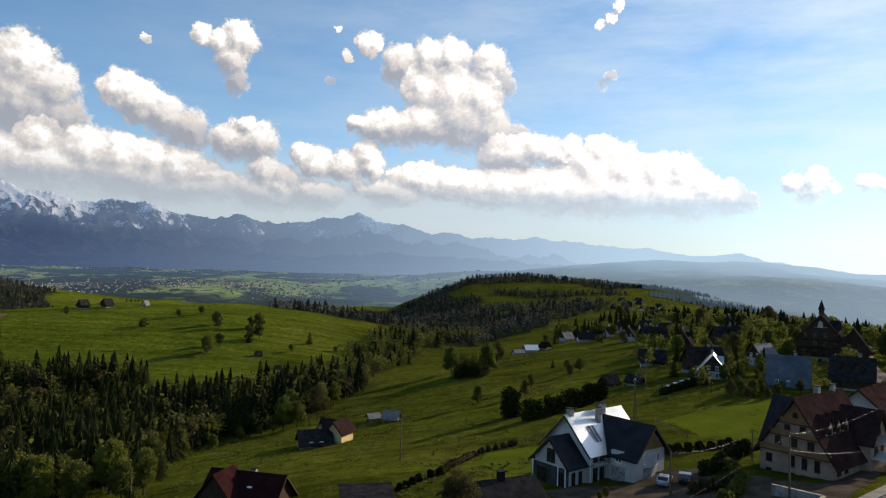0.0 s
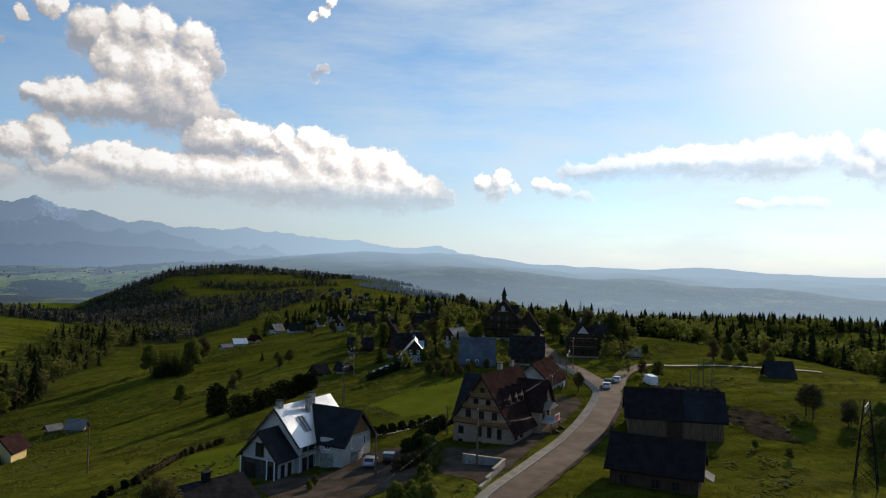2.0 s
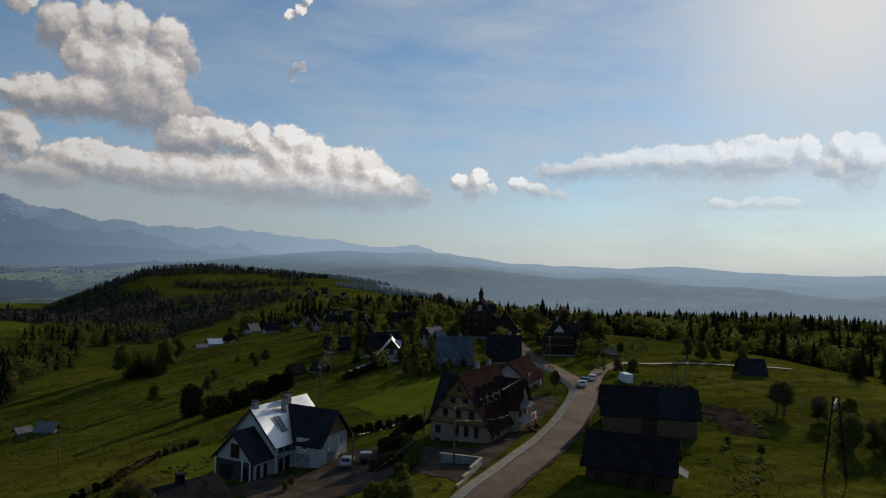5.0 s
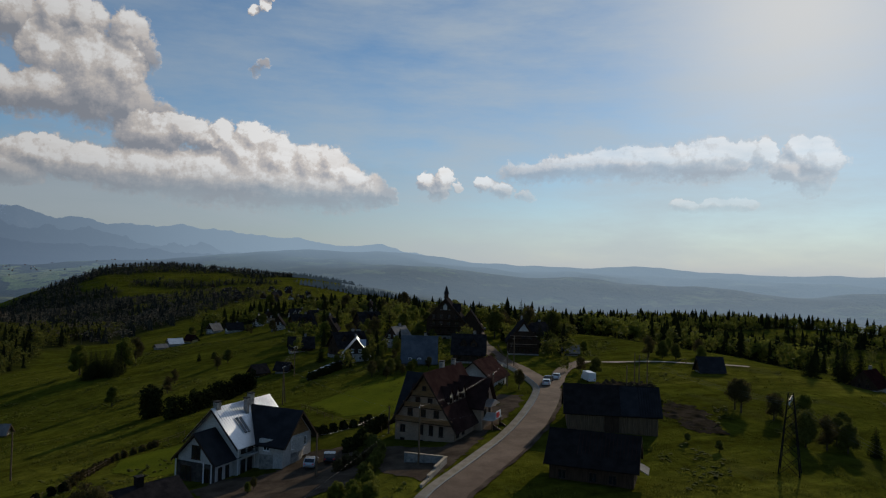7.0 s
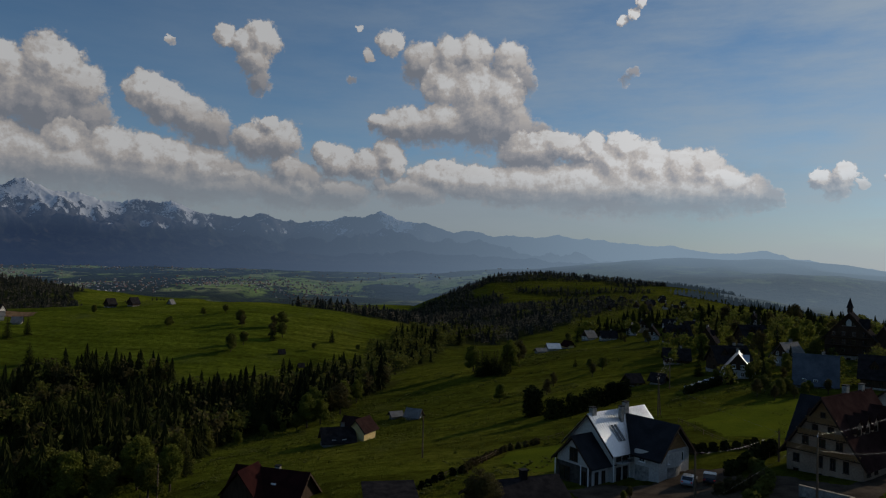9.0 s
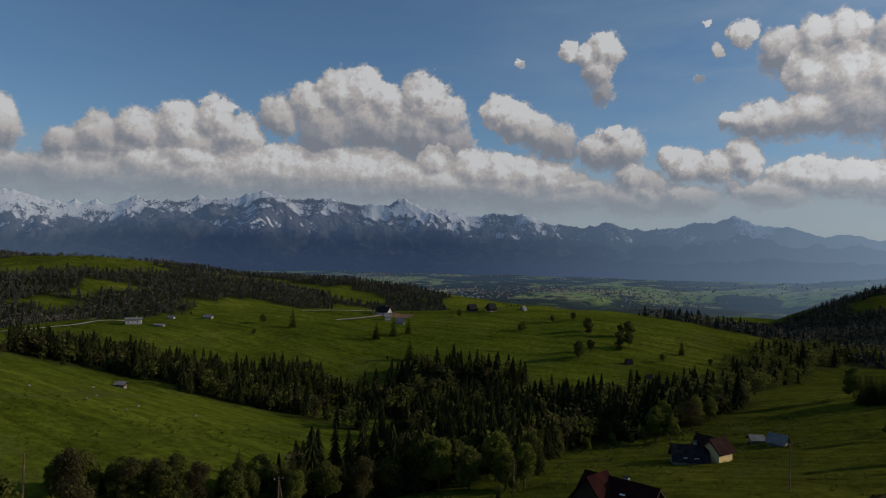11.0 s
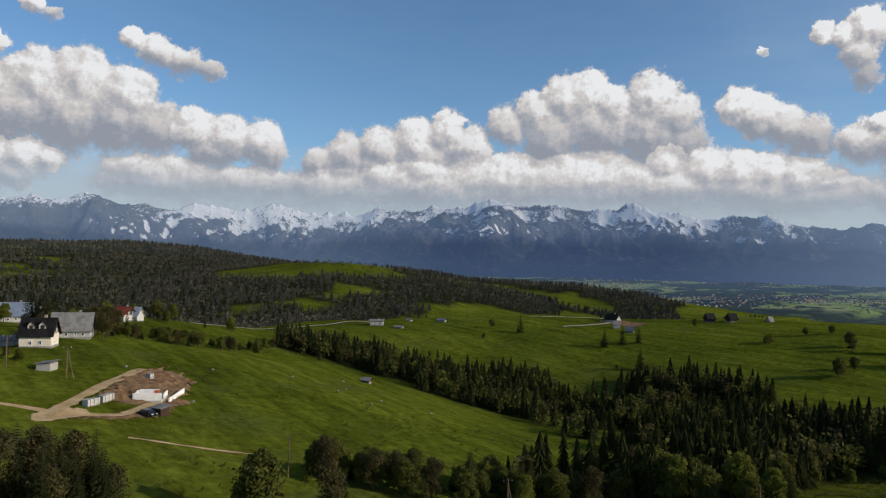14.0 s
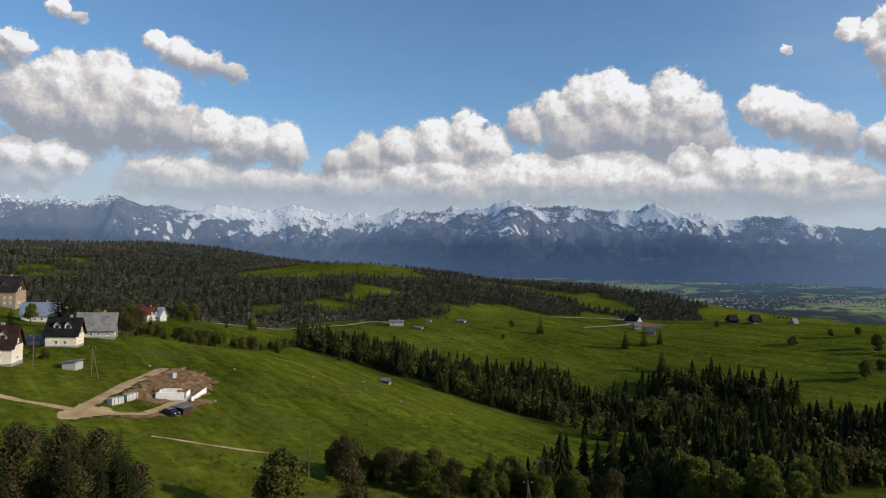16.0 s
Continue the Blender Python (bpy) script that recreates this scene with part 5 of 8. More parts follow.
# ---- the white house with the metal roof ----
def white_house():
    h = seat(21.3, 114.4, 38, "white_house", "white two-storey house with a shining metal roof and stone porch", "house", "", -0.96)
    h.matrix_world = h.matrix_world @ Matrix.Diagonal((0.9, 0.9, 1.0, 1.0))
    # main body: ridge runs along x from the front gable
    gabled(h, 0.0, 14.6, 10.5, 4.4, 9.2, plaster_white, shiny_roof, over=0.9, base=-3.2, roof_label="bare metal sheet roof with standing seams")
    for k in range(26):
        x = -0.75 + k * 0.62
        part("seam", prism([(-0.05, 9.44), (-0.05, 9.52), (-6.05, 4.03 - 0.2), (-6.05, 3.95 - 0.2)], "x", x, x + 0.06), shiny_roof, h)
    # lower front wing
    gabled(h, -4.6, 0.4, 8.0, 2.6, 6.2, plaster_white, blue_roof, over=0.8, y=-0.4, wood=None, base=-3.2)
    # dark panel stands in for the shaded recess behind the posts
    part("porch_stone", box(-4.75, -4.5, -3.2, -4.5, 3.7, 1.9, 0.02), porch_stone, h, "rough stone porch panel coloured dark for the shade of its recess")
    for y in (-4.3, -2.6, 3.5):
        part("porch_post", rod(bmesh.new(), (-5.2, y, -3.0), (-5.2, y, 2.2), 0.11, 0.11, 10), white_paint, h)
    window(h, "-x", -0.4, 2.4, 1.9, 2.1, 4.62, dark_wood)
    window(h, "-x", -3.0, -1.0, 1.2, 2.3, 4.8, dark_wood)
    window(h, "-x", 1.6, -1.0, 2.4, 2.3, 4.8, dark_wood)
    windows_row(h, "-y", (-3.2, -1.4), -0.9, 0.9, 2.2, 4.42, dark_wood)
    # cross wing towards the yard, its ridge along -y
    wing = part("wing_wall", prism([(4.6, -3.2), (13.2, -3.2), (13.2, 4.5), (8.9, 8.5), (4.6, 4.5)], "y", -11.5, -1.0), plaster_white, h)
    # wing roof in a darker metal, imitating a plane turned from the sun
    for s in (-1, 1):
        xe = 8.9 + s * 5.3
        part("roof_plane", prism([(8.9, 8.6), (8.9, 8.85), (xe, 3.75), (xe, 3.55)], "y", -12.6, -0.3), blue_roof, h, "sheet roof of the wing coloured dark as if in shade")
    part("gable_boarding", prism([(5.4, 4.9), (12.4, 4.9), (8.9, 8.2)], "y", -11.62, -11.5), warm_wood, h, "varnished wooden gable")
    for s in (-1, 1):
        xe = 8.9 + s * 5.3
        part("verge_board", prism([(8.9, 8.35), (8.9, 8.8), (xe, 3.7), (xe, 3.35)], "y", -12.68, -12.6), dark_wood, h)
    part("gutter", rod(bmesh.new(), (3.62, -12.4, 3.5), (3.62, -0.6, 3.5), 0.09, 0.09, 8), dark_metal, h)
    # rounded stone bay under the wing
    ring_ = [(8.9 + 4.9 * math.cos(a), -7.2 + 4.7 * math.sin(a)) for a in [math.pi * (0.98 + 0.72 * k / 14) for k in range(15)]]
    ring_.append((10.5, -7.0))
    part("stone_bay", prism(ring_, "z", -3.4, 2.2), stone_mat, h, "rounded rough stone bay")
    upper = [(8.9 + 5.05 * math.cos(a), -7.2 + 4.85 * math.sin(a)) for a in [math.pi * (0.98 + 0.72 * k / 14) for k in range(15)]] + [(10.5, -7.0)]
    part("bay_wall", prism(upper, "z", 2.2, 4.6), plaster_white, h)
    for y in (-5.2, -8.6):
        window(h, "-x", y, 2.9, 1.3, 0.9, -3.82)
    window(h, "-y", 7.6, 2.8, 1.6, 1.5, 11.66)
    window(h, "-y", 10.8, 2.8, 1.2, 1.5, 11.6)
    part("front_door", box(10.3, -11.75, -1.2, 11.6, -11.5, 1.1, 0.02), dark_wood, h, "dark wooden front door")
    part("entrance_step", box(9.6, -13.4, -3.2, 12.6, -11.4, -1.2, 0.03), concrete_mat, h)
    # balcony and tall windows in the inner corner
    windows_row(h, "-y", (1.6, 3.4), -0.8, 1.2, 2.4, 5.27, dark_wood)
    windows_row(h, "-y", (1.6, 3.4), 2.6, 1.2, 1.6, 5.27, dark_wood)
    bal = part("balcony", box(0.9, -6.6, 2.3, 4.5, -5.2, 2.5, 0.02), concrete_mat, h)
    part("balcony_rail", box(0.9, -6.65, 3.3, 4.5, -6.55, 3.4), dark_metal, bal)
    for k in range(10):
        part("baluster", rod(bmesh.new(), (1.0 + k * 0.37, -6.6, 2.5), (1.0 + k * 0.37, -6.6, 3.35), 0.025, 0.025, 6), dark_metal, bal)
    part("downpipe", rod(bmesh.new(), (0.15, -5.4, -1.0), (0.15, -5.4, 3.8), 0.06, 0.06, 8), white_paint, h)
    part("downpipe", rod(bmesh.new(), (4.5, -5.45, -1.0), (4.5, -5.45, 3.8), 0.06, 0.06, 8), white_paint, h)
    chimney(h, 0.6, 0.0, 8.6, 10.3, 1.1, 0.9)
    chimney(h, 6.6, -1.6, 7.0, 10.2, 0.8, 0.7)
    chimney(h, 9.0, -0.6, 7.6, 10.6, 1.1, 0.8)
    # solar collector on the shining plane
    k = (9.2 - 4.4) / 5.25
    sol = part("solar_collector", prism([(-2.2, 9.2 - 2.2 * k + 0.32), (-2.2, 9.2 - 2.2 * k + 0.42), (-4.5, 9.2 - 4.5 * k + 0.42), (-4.5, 9.2 - 4.5 * k + 0.32)], "x", 2.7, 4.4), glass_mat, h, "two black solar collector panels")
    for x in (2.66, 3.52, 4.38):
        part("collector_frame", prism([(-2.15, 9.2 - 2.15 * k + 0.32), (-2.15, 9.2 - 2.15 * k + 0.46), (-4.55, 9.2 - 4.55 * k + 0.46), (-4.55, 9.2 - 4.55 * k + 0.32)], "x", x, x + 0.07), white_paint, sol)
    return h


white_house()


# ---- the tall guesthouse beside the road ----
def guesthouse():
    h = seat(54.4, 105.6, 38, "guesthouse", "tall highland guesthouse with tan walls, wooden gable and steep brown roof", "guesthouse")
    h.matrix_world = h.matrix_world @ Matrix.Diagonal((1.0, 0.88, 0.9, 1.0))
    W, E, R = 12.6, 3.9, 12.8
    gabled(h, 0.0, 15.0, W, E, R, plaster_tan, brown_roof, over=1.1, roof_label="steep brown sheet metal roof")
    # storeys of boarding and balconies across the gable
    half = lambda z: (W / 2) * (R - z) / (R - E) - 0.15
    for z0, z1, mat in ((3.9, 4.5, warm_wood), (4.5, 6.3, plaster_tan), (6.3, 7.0, warm_wood), (7.0, 8.5, plaster_tan), (8.5, 9.1, warm_wood), (9.1, 12.3, warm_wood)):
        part("gable_band", prism([(-half(z0), z0), (half(z0), z0), (half(z1), z1), (-half(z1), z1)], "x", -0.14, -0.02), mat, h)
    for z, s in ((3.7, 1.0), (6.5, 0.97), (8.7, 0.93)):
        w = half(z) * s
        b = part("balcony", box(-1.0, -w, z - 0.12, -0.1, w, z + 0.05, 0.02), dark_wood, h)
        part("balcony_rail", box(-1.0, -w, z + 0.85, -0.9, w, z + 0.98), warm_wood, b, "carved wooden rail")
        for k in range(int(w * 2 / 0.45)):
            part("rail_board", box(-0.98, -w + 0.1 + k * 0.45, z + 0.02, -0.94, -w + 0.4 + k * 0.45, z + 0.86), warm_wood, b)
    windows_row(h, "-x", (4.6,), 1.4, 1.1, 1.4, 0.03, dark_wood)
    windows_row(h, "-x", (0.6, -1.5, -3.6), 1.3, 0.9, 1.9, 0.03, dark_wood)
    windows_row(h, "-x", (3.0, 0.2, -2.6), 4.7, 1.1, 1.4, 0.16, dark_wood)
    windows_row(h, "-x", (1.4, -1.2), 7.2, 1.0, 1.1, 0.16, dark_wood)
    windows_row(h, "-x", (0.1,), 9.6, 0.8, 0.9, 0.16, dark_wood)
    windows_row(h, "-x", (4.6, 0.6, -1.4, -3.4, -5.0), -0.5, 0.9, 0.8, 0.1, dark_wood)
    windows_row(h, "-y", (1.5, 4.0), 1.2, 1.1, 1.5, W / 2 + 0.02, dark_wood)
    # row of pointed dormers and the big cross gable on the sunny side
    for x in (2.6, 5.4, 8.2):
        dormer(h, x, -1, W, E, R, plaster_tan, brown_roof, w=2.2, rise=2.0, f=0.34, h=1.2)
    for x in (3.5, 9.5):
        dormer(h, x, 1, W, E, R, plaster_tan, brown_roof, w=2.2, rise=1.8, f=0.34, h=1.2)
    gx = 12.2
    cross = part("cross_gable", prism([(gx - 3, -2.0), (gx + 3, -2.0), (gx + 3, 6.2), (gx, 10.6), (gx - 3, 6.2)], "y", -W / 2 - 1.6, -1.0), plaster_tan, h)
    for s in (-1, 1):
        part("cross_roof", prism([(gx, 10.7), (gx, 10.95), (gx + s * 3.8, 5.3), (gx + s * 3.8, 5.05)], "y", -W / 2 - 2.4, -0.6), brown_roof, cross)
    windows_row(h, "-y", (gx - 1.2, gx + 1.2), 3.4, 1.0, 1.4, W / 2 + 1.62, dark_wood)
    windows_row(h, "-y", (gx,), 6.6, 1.0, 1.3, W / 2 + 1.62, dark_wood)
    # cross wing on the shaded side, its ridge square to the main one
    wing = part("cross_gable", prism([(1.6, -2.0), (10.4, -2.0), (10.4, 4.2), (6.0, 11.4), (1.6, 4.2)], "y", 1.0, W / 2 + 0.1), plaster_tan, h)
    # reflected sky is put into this roof's dark blue-grey colour
    for s in (-1, 1):
        part("cross_roof", prism([(6.0, 11.6), (6.0, 11.9), (6.0 + s * 5.5, 3.1), (6.0 + s * 5.5, 2.8)], "y", 0.8, W / 2 + 1.1), blue_roof, wing, "steep sheet roof coloured dark like its sky reflection")
    # entrance: porch roofs, steps with rails, banner
    for z, d in ((2.9, 2.4), (5.6, 1.8)):
        part("porch_roof", prism([(gx - 2.6, z), (gx + 2.6, z), (gx, z + 1.1)], "y", -W / 2 - 1.6 - d, -W / 2 - 1.5), shiny_roof if z > 4 else concrete_mat, h, "pale porch canopy")
    for x in (gx - 2.2, gx + 2.2):
        part("porch_post", box(x - 0.12, -W / 2 - 3.8, -1.0, x + 0.12, -W / 2 - 3.56, 2.9), warm_wood, h)
    for k in range(7):
        part("step", box(gx - 1.6, -W / 2 - 3.9 - 0.32 * k, -1.2, gx + 1.6, -W / 2 - 3.58 - 0.32 * k, 1.1 - 0.18 * k), concrete_mat, h)
    for x in (gx - 1.75, gx + 1.65):
        part("stair_rail", prism([(-W / 2 - 3.7, 1.1), (-W / 2 - 3.7, 2.0), (-W / 2 - 6.0, 0.9), (-W / 2 - 6.0, 0.0)], "x", x, x + 0.1), dark_wood, h)
    ban = part("banner", box(gx - 1.3, -W / 2 - 4.1, 3.0, gx + 1.3, -W / 2 - 4.02, 4.5, 0.01), white_paint, h, "white and red advertising banner")
    part("banner_field", box(gx - 1.1, -W / 2 - 4.14, 3.2, gx + 0.2, -W / 2 - 4.1, 4.3), red_cloth, ban)
    part("banner_stroke", box(gx + 0.4, -W / 2 - 4.14, 3.4, gx + 0.65, -W / 2 - 4.1, 4.2), red_cloth, ban)
    for y in (-W / 2 - 1.8,):
        dish = part("satellite_dish", rod(bmesh.new(), (gx + 3.1, y, 5.0), (gx + 3.25, y - 0.1, 5.08), 0.5, 0.42, 14), white_paint, h)
    chimney(h, 7.5, 0.3, 11.4, 14.2, 1.0, 0.8)
    chimney(h, 12.8, 0.2, 11.4, 14.0, 0.9, 0.7)
    return h


guesthouse()
# brown-roofed annex and the dark house behind the guesthouse
annex = seat(88.5, 141, 40, "outbuilding", "low outbuilding with a long brown sheet roof and pale end wall", "outbuilding")
gabled(annex, -8, 4, 8.5, 3.0, 6.6, plaster_grey, brown_roof, over=0.8)
windows_row(annex, "-x", (-1.0, 1.6), 0.8, 0.9, 1.2, 8.03)
windows_row(annex, "-y", (-4, 0), 0.9, 1.0, 1.2, 4.27)


# ---- wooden barns ----
def board_wall(parent, x0, x1, y, z0, z1, mat, side):
    """Upright boards with gaps on a long wall."""
    n = int((x1 - x0) / 0.32)
    me = mesh_data("board", *boards_data, mat)
    for k in range(n):
        ob = new("board", me)
        ob.parent = parent
        top = z1 - 0.06 * ((k * 7) % 3)
        ob.matrix_local = Matrix.LocRotScale((x0 + (k + 0.5) * 0.32, y + side * 0.03, z0), None, (1, 1, top - z0))


bm_ = box(-0.14, -0.025, 0, 0.14, 0.025, 1)
bmesh.ops.triangulate(bm_, faces=bm_.faces)
bm_.verts.ensure_lookup_table()
boards_data = ([v.co[:] for v in bm_.verts], [[v.index for v in f.verts] for f in bm_.faces])
bm_.free()


def barn_by_road():
    h = seat(89.6, 98.6, -36, "wooden_barn", "old timber barn with a patched sheet roof beside the road", "barn")
    gabled(h, -8.0, 8.0, 8.4, 3.4, 7.3, grey_wood, dark_metal, over=0.7, wood=grey_wood)
    board_wall(h, -8.0, 8.0, -4.2, -0.3, 3.2, grey_wood, -1)
    part("roof_patch", prism([(-0.4, 7.36), (-0.4, 7.46), (-4.85, 3.05), (-4.85, 2.95)], "x", 1.5, 8.75), blue_roof, h, "newer bluish sheet over half of the roof")
    for k in range(9):
        x = 4.8 + k * 0.44
        part("roof_rib", prism([(-0.4, 7.44), (-0.4, 7.52), (-4.87, 3.12), (-4.87, 3.02)], "x", x, x + 0.09), dark_metal, h)
    part("barn_door", box(-1.4, -4.36, -0.4, 1.2, -4.26, 2.6, 0.02), dark_wood, h, "dark double barn door")
    return h


def near_house():
    h = seat(66.4, 76.2, -48, "timber_house", "dark timber house with a rusty ribbed sheet roof", "house")
    gabled(h, -5.6, 5.8, 7.4, 3.0, 6.3, dark_wood, dark_metal, over=0.7)
    for k in range(16):
        x = -1.9 + k * 0.52
        part("roof_rib", prism([(-0.1, 6.42), (-0.1, 6.52), (-4.4, 2.58), (-4.4, 2.48)], "x", x, x + 0.07), brown_roof, h)
    windows_row(h, "-y", (-3.8, 0.4, 3.0), 0.5, 1.1, 1.3, 3.72, dark_wood)
    part("lean_to_roof", prism([(5.8, 2.9), (5.8, 3.02), (7.6, 2.1), (7.6, 1.98)], "y", -2.6, 0.8), grey_roof, h, "small corrugated lean-to roof")
    return h


def red_barn():
    h = seat(-31.0, 114.5, -14, "farmhouse", "farmhouse below the slope with a dark red roof", "house")
    gabled(h, -6.0, 6.2, 8.5, 1.6, 5.6, dark_wood, red_roof, over=0.8)
    gx = -2.8
    part("cross_gable", prism([(gx - 2.8, 0), (gx + 2.8, 0), (gx + 2.8, 3.0), (gx, 6.4), (gx - 2.8, 3.0)], "y", -5.4, 0.0), dark_wood, h)
    for s in (-1, 1):
        part("cross_roof", prism([(gx, 6.45), (gx, 6.65), (gx + s * 3.4, 2.55), (gx + s * 3.4, 2.35)], "y", -6.0, 0.4), red_roof, h)
    chimney(h, 0.9, 0.4, 4.8, 6.2)
    part("roof_window", prism([(-1.9, 3.95), (-1.9, 4.1), (-2.5, 3.38), (-2.5, 3.23)], "x", 1.0, 1.9), white_paint, h, "pale skylight")
    return h


def dark_shed():
    h = seat(8.5, 97, 24, "garden_shed", "black-roofed shed in front of the white house", "shed")
    gabled(h, -6.5, 5.5, 8.5, 1.6, 4.0, dark_wood, black_roof, over=0.6)
    chimney(h, 0.5, 0.0, 3.4, 5.2, 0.9, 0.9, dark_metal)
    return h


def low_shed():
    h = seat(-10.6, 107, 12, "low_shed", "low shed with a grey-green felt roof on the slope", "shed")
    part("wall", box(-3.8, -3, -2, 3.8, 3, 1.4, 0.03), grey_wood, h)
    part("roof_plane", prism([(-3.6, 1.3), (-3.6, 1.45), (3.6, 2.35), (3.6, 2.2)], "x", -4.2, 4.2), black_roof, h)
    return h


barn_by_road()
near_house()
red_barn()
dark_shed()
low_shed()


# ---- village houses ----
def cottage(x, y, turn, L, W, E, R, wall, roof, label, dormers=0, name="village_house", category="house", wood=True, plinth=0.5, group="village houses", sink=0.15, back=0, size=0.75):
    L, W, E, R = L * size, W * size, E * size, R * size
    h = seat(x, y, turn, name, label, category, group, sink)
    gabled(h, -L / 2, L / 2, W, E, R, wall, roof, over=0.7, plinth=plinth, wood=dark_wood if wood is True else wood or None)
    rise = R - E
    trim = dark_wood if wall is dark_wood else None
    if W >= 6:
        n = max(1, int(W / 2.8))
        us = [(k - (n - 1) / 2) * 2.3 for k in range(n)]
        for face in ("-x", "+x"):
            windows_row(h, face, us, 0.9, 0.95, 1.2, L / 2 + 0.02, trim)
            if rise > 3.5:
                windows_row(h, face, us[:2] if n > 1 else us, E + 0.4, 0.9, 1.1, L / 2 + 0.09, trim)
        m = max(1, int(L / 3))
        vs = [(k - (m - 1) / 2) * 2.6 for k in range(m)]
        for face in ("-y", "+y"):
            windows_row(h, face, vs, 0.9, 0.95, 1.2, W / 2 + 0.02, trim)
            if E > 4.5:
                windows_row(h, face, vs, 3.4, 0.95, 1.2, W / 2 + 0.02, trim)
        chimney(h, L * 0.18, 0.3, R - 0.8, R + 1.1, 0.8, 0.7)
    for k in range(dormers):
        u = (k - (dormers - 1) / 2) * 3.0
        dormer(h, u, -1, W, E, R, wall, roof, w=1.9, rise=1.3, f=0.32, h=1.1)
        if back:
            dormer(h, u, 1, W, E, R, wall, roof, w=1.9, rise=1.3, f=0.32, h=1.1)
    return h


# along the road beyond the guesthouse
cottage(92, 183, -27, 12.5, 12, 1.8, 10.4, grey_wood, slate_roof, "house with a broad slate-blue roof among trees")
# grey roof colour stands in for the sun glint on a dark slope
cottage(104, 224, 30, 10, 9, 4, 9.5, plaster_grey, grey_roof, "house with sheet roof paled like a sun glint and pale gable among trees")
cottage(106, 178, -33, 12, 11, 4.2, 10.6, dark_wood, black_roof, "dark-roofed house with small roof windows by the road", 2)
cottage(80, 203, 68, 12, 10, 3.6, 9.6, plaster_white, shiny_roof, "white-fronted house with a steep dark roof", 1)
cottage(84, 221, 12, 15, 9, 4.6, 10.2, dark_wood, black_roof, "dark many-gabled house behind a white-fronted one", 3)
cottage(97, 277, 62, 10, 9, 4.0, 10.5, dark_wood, black_roof, "dark timber house with a steep gable on the ridge", 1)
cottage(97, 316, 10, 14, 10, 4.5, 10.5, dark_wood, black_roof, "broad dark house with three roof gables", 3)
cottage(99, 364, 70, 10, 9, 4.0, 10.0, plaster_grey, black_roof, "grey house with a steep dark gable")
cottage(120, 366, 20, 12, 9, 4.0, 9.5, dark_wood, black_roof, "dark timber house among garden trees", 2)
cottage(168, 643, 20, 13, 10, 4.0, 10, dark_wood, black_roof, "dark house among trees on the far ridge")
cottage(201, 618, 70, 13, 10, 4.0, 10, plaster_grey, black_roof, "grey house with a dark roof on the far ridge")
cottage(182, 560, 40, 13, 10, 4.0, 10, dark_wood, black_roof, "dark steep-roofed house on the far ridge")
cottage(112, 272, 10, 13, 9, 4.6, 10, dark_wood, black_roof, "dark timber house on the village ridge", 2)
cottage(76, 248, -12, 11, 8, 2.8, 7, dark_wood, black_roof, "low dark timber barn on the meadow", name="timber_barn", category="barn")
cottage(160, 385, 60, 11, 10, 4.5, 11, plaster_white, black_roof, "white house with dark steep roof at the wood edge", 1)
cottage(126, 418, 0, 15, 10, 4, 9.5, plaster_white, black_roof, "long house with dark dormered roof", 3)
cottage(112, 436, 80, 11, 10, 4.2, 10, plaster_tan, black_roof, "village house with a steep dark roof")
cottage(103, 424, 70, 9, 8, 3.8, 9, plaster_white, grey_roof, "small house with a pale sunlit roof")
cottage(87, 416, 5, 12, 8, 3.2, 7.5, plaster_grey, black_roof, "low grey house with dark roof")
cottage(80, 440, 30, 9, 8, 3.4, 8, plaster_white, grey_roof, "small white house at the meadow edge")
cottage(52, 398, 10, 9, 7, 2.6, 5.4, plaster_white, shiny_roof, "white shed with a shining sheet roof", name="shed", category="shed")
cottage(61, 402, -60, 8, 6, 2.6, 5.8, plaster_yellow, red_roof, "yellow cottage with a dark red roof")
cottage(44, 390, 20, 7, 5, 2.0, 3.6, plaster_grey, grey_roof, "low grey shed on the meadow edge", name="shed", category="shed")
cottage(53, 216, 20, 5.5, 5, 2.4, 4.8, dark_wood, black_roof, "small dark hut behind the hedge", name="hut", category="hut")
cottage(60, 213, -40, 5, 4.5, 2.0, 4.2, dark_wood, black_roof, "black-roofed hut by the field track", name="hut", category="hut")
# east of the road
big = cottage(131, 186, 58, 15, 13, 6.0, 14.5, dark_wood, black_roof, "broad dark timber house with a white gable east of the road", 2)
part("gable_panel", prism([(-1.7, 7.6), (1.7, 7.6), (0, 9.9)], "x", -5.85, -5.75), plaster_white, big, "white gable panel")
for z in (2.6, 5.2):
    part("balcony", box(-6.6, -4.2, z, -5.6, 4.2, z + 0.14, 0.02), dark_wood, big)
    part("balcony_rail", box(-6.6, -4.2, z + 0.9, -6.5, 4.2, z + 1.0), plaster_tan, big)
cottage(156, 212, 20, 12, 10, 4.2, 10, plaster_white, black_roof, "white house with dark roof east of the road")
cottage(146, 180, -35, 6, 5, 2.0, 4.4, dark_wood, grey_roof, "little timber hut with a pale roof", name="hut", category="hut")
cottage(166, 141, -30, 8.5, 7, 1.6, 6.0, dark_wood, blue_roof, "dark barn with bluish roof on the meadow", name="timber_barn", category="barn")
cottage(206, 118, 10, 11, 9, 2.6, 7.5, dark_wood, red_roof, "dark farmhouse under trees below the meadow", name="farmhouse")
cottage(230, 122, 0, 8, 6, 2.2, 4.6, plaster_white, grey_roof, "pale shed below the meadow", name="shed", category="shed")
cottage(250, 112, 20, 11, 9, 2.6, 7.5, dark_wood, black_roof, "dark farmhouse at the foot of the meadow", name="farmhouse")
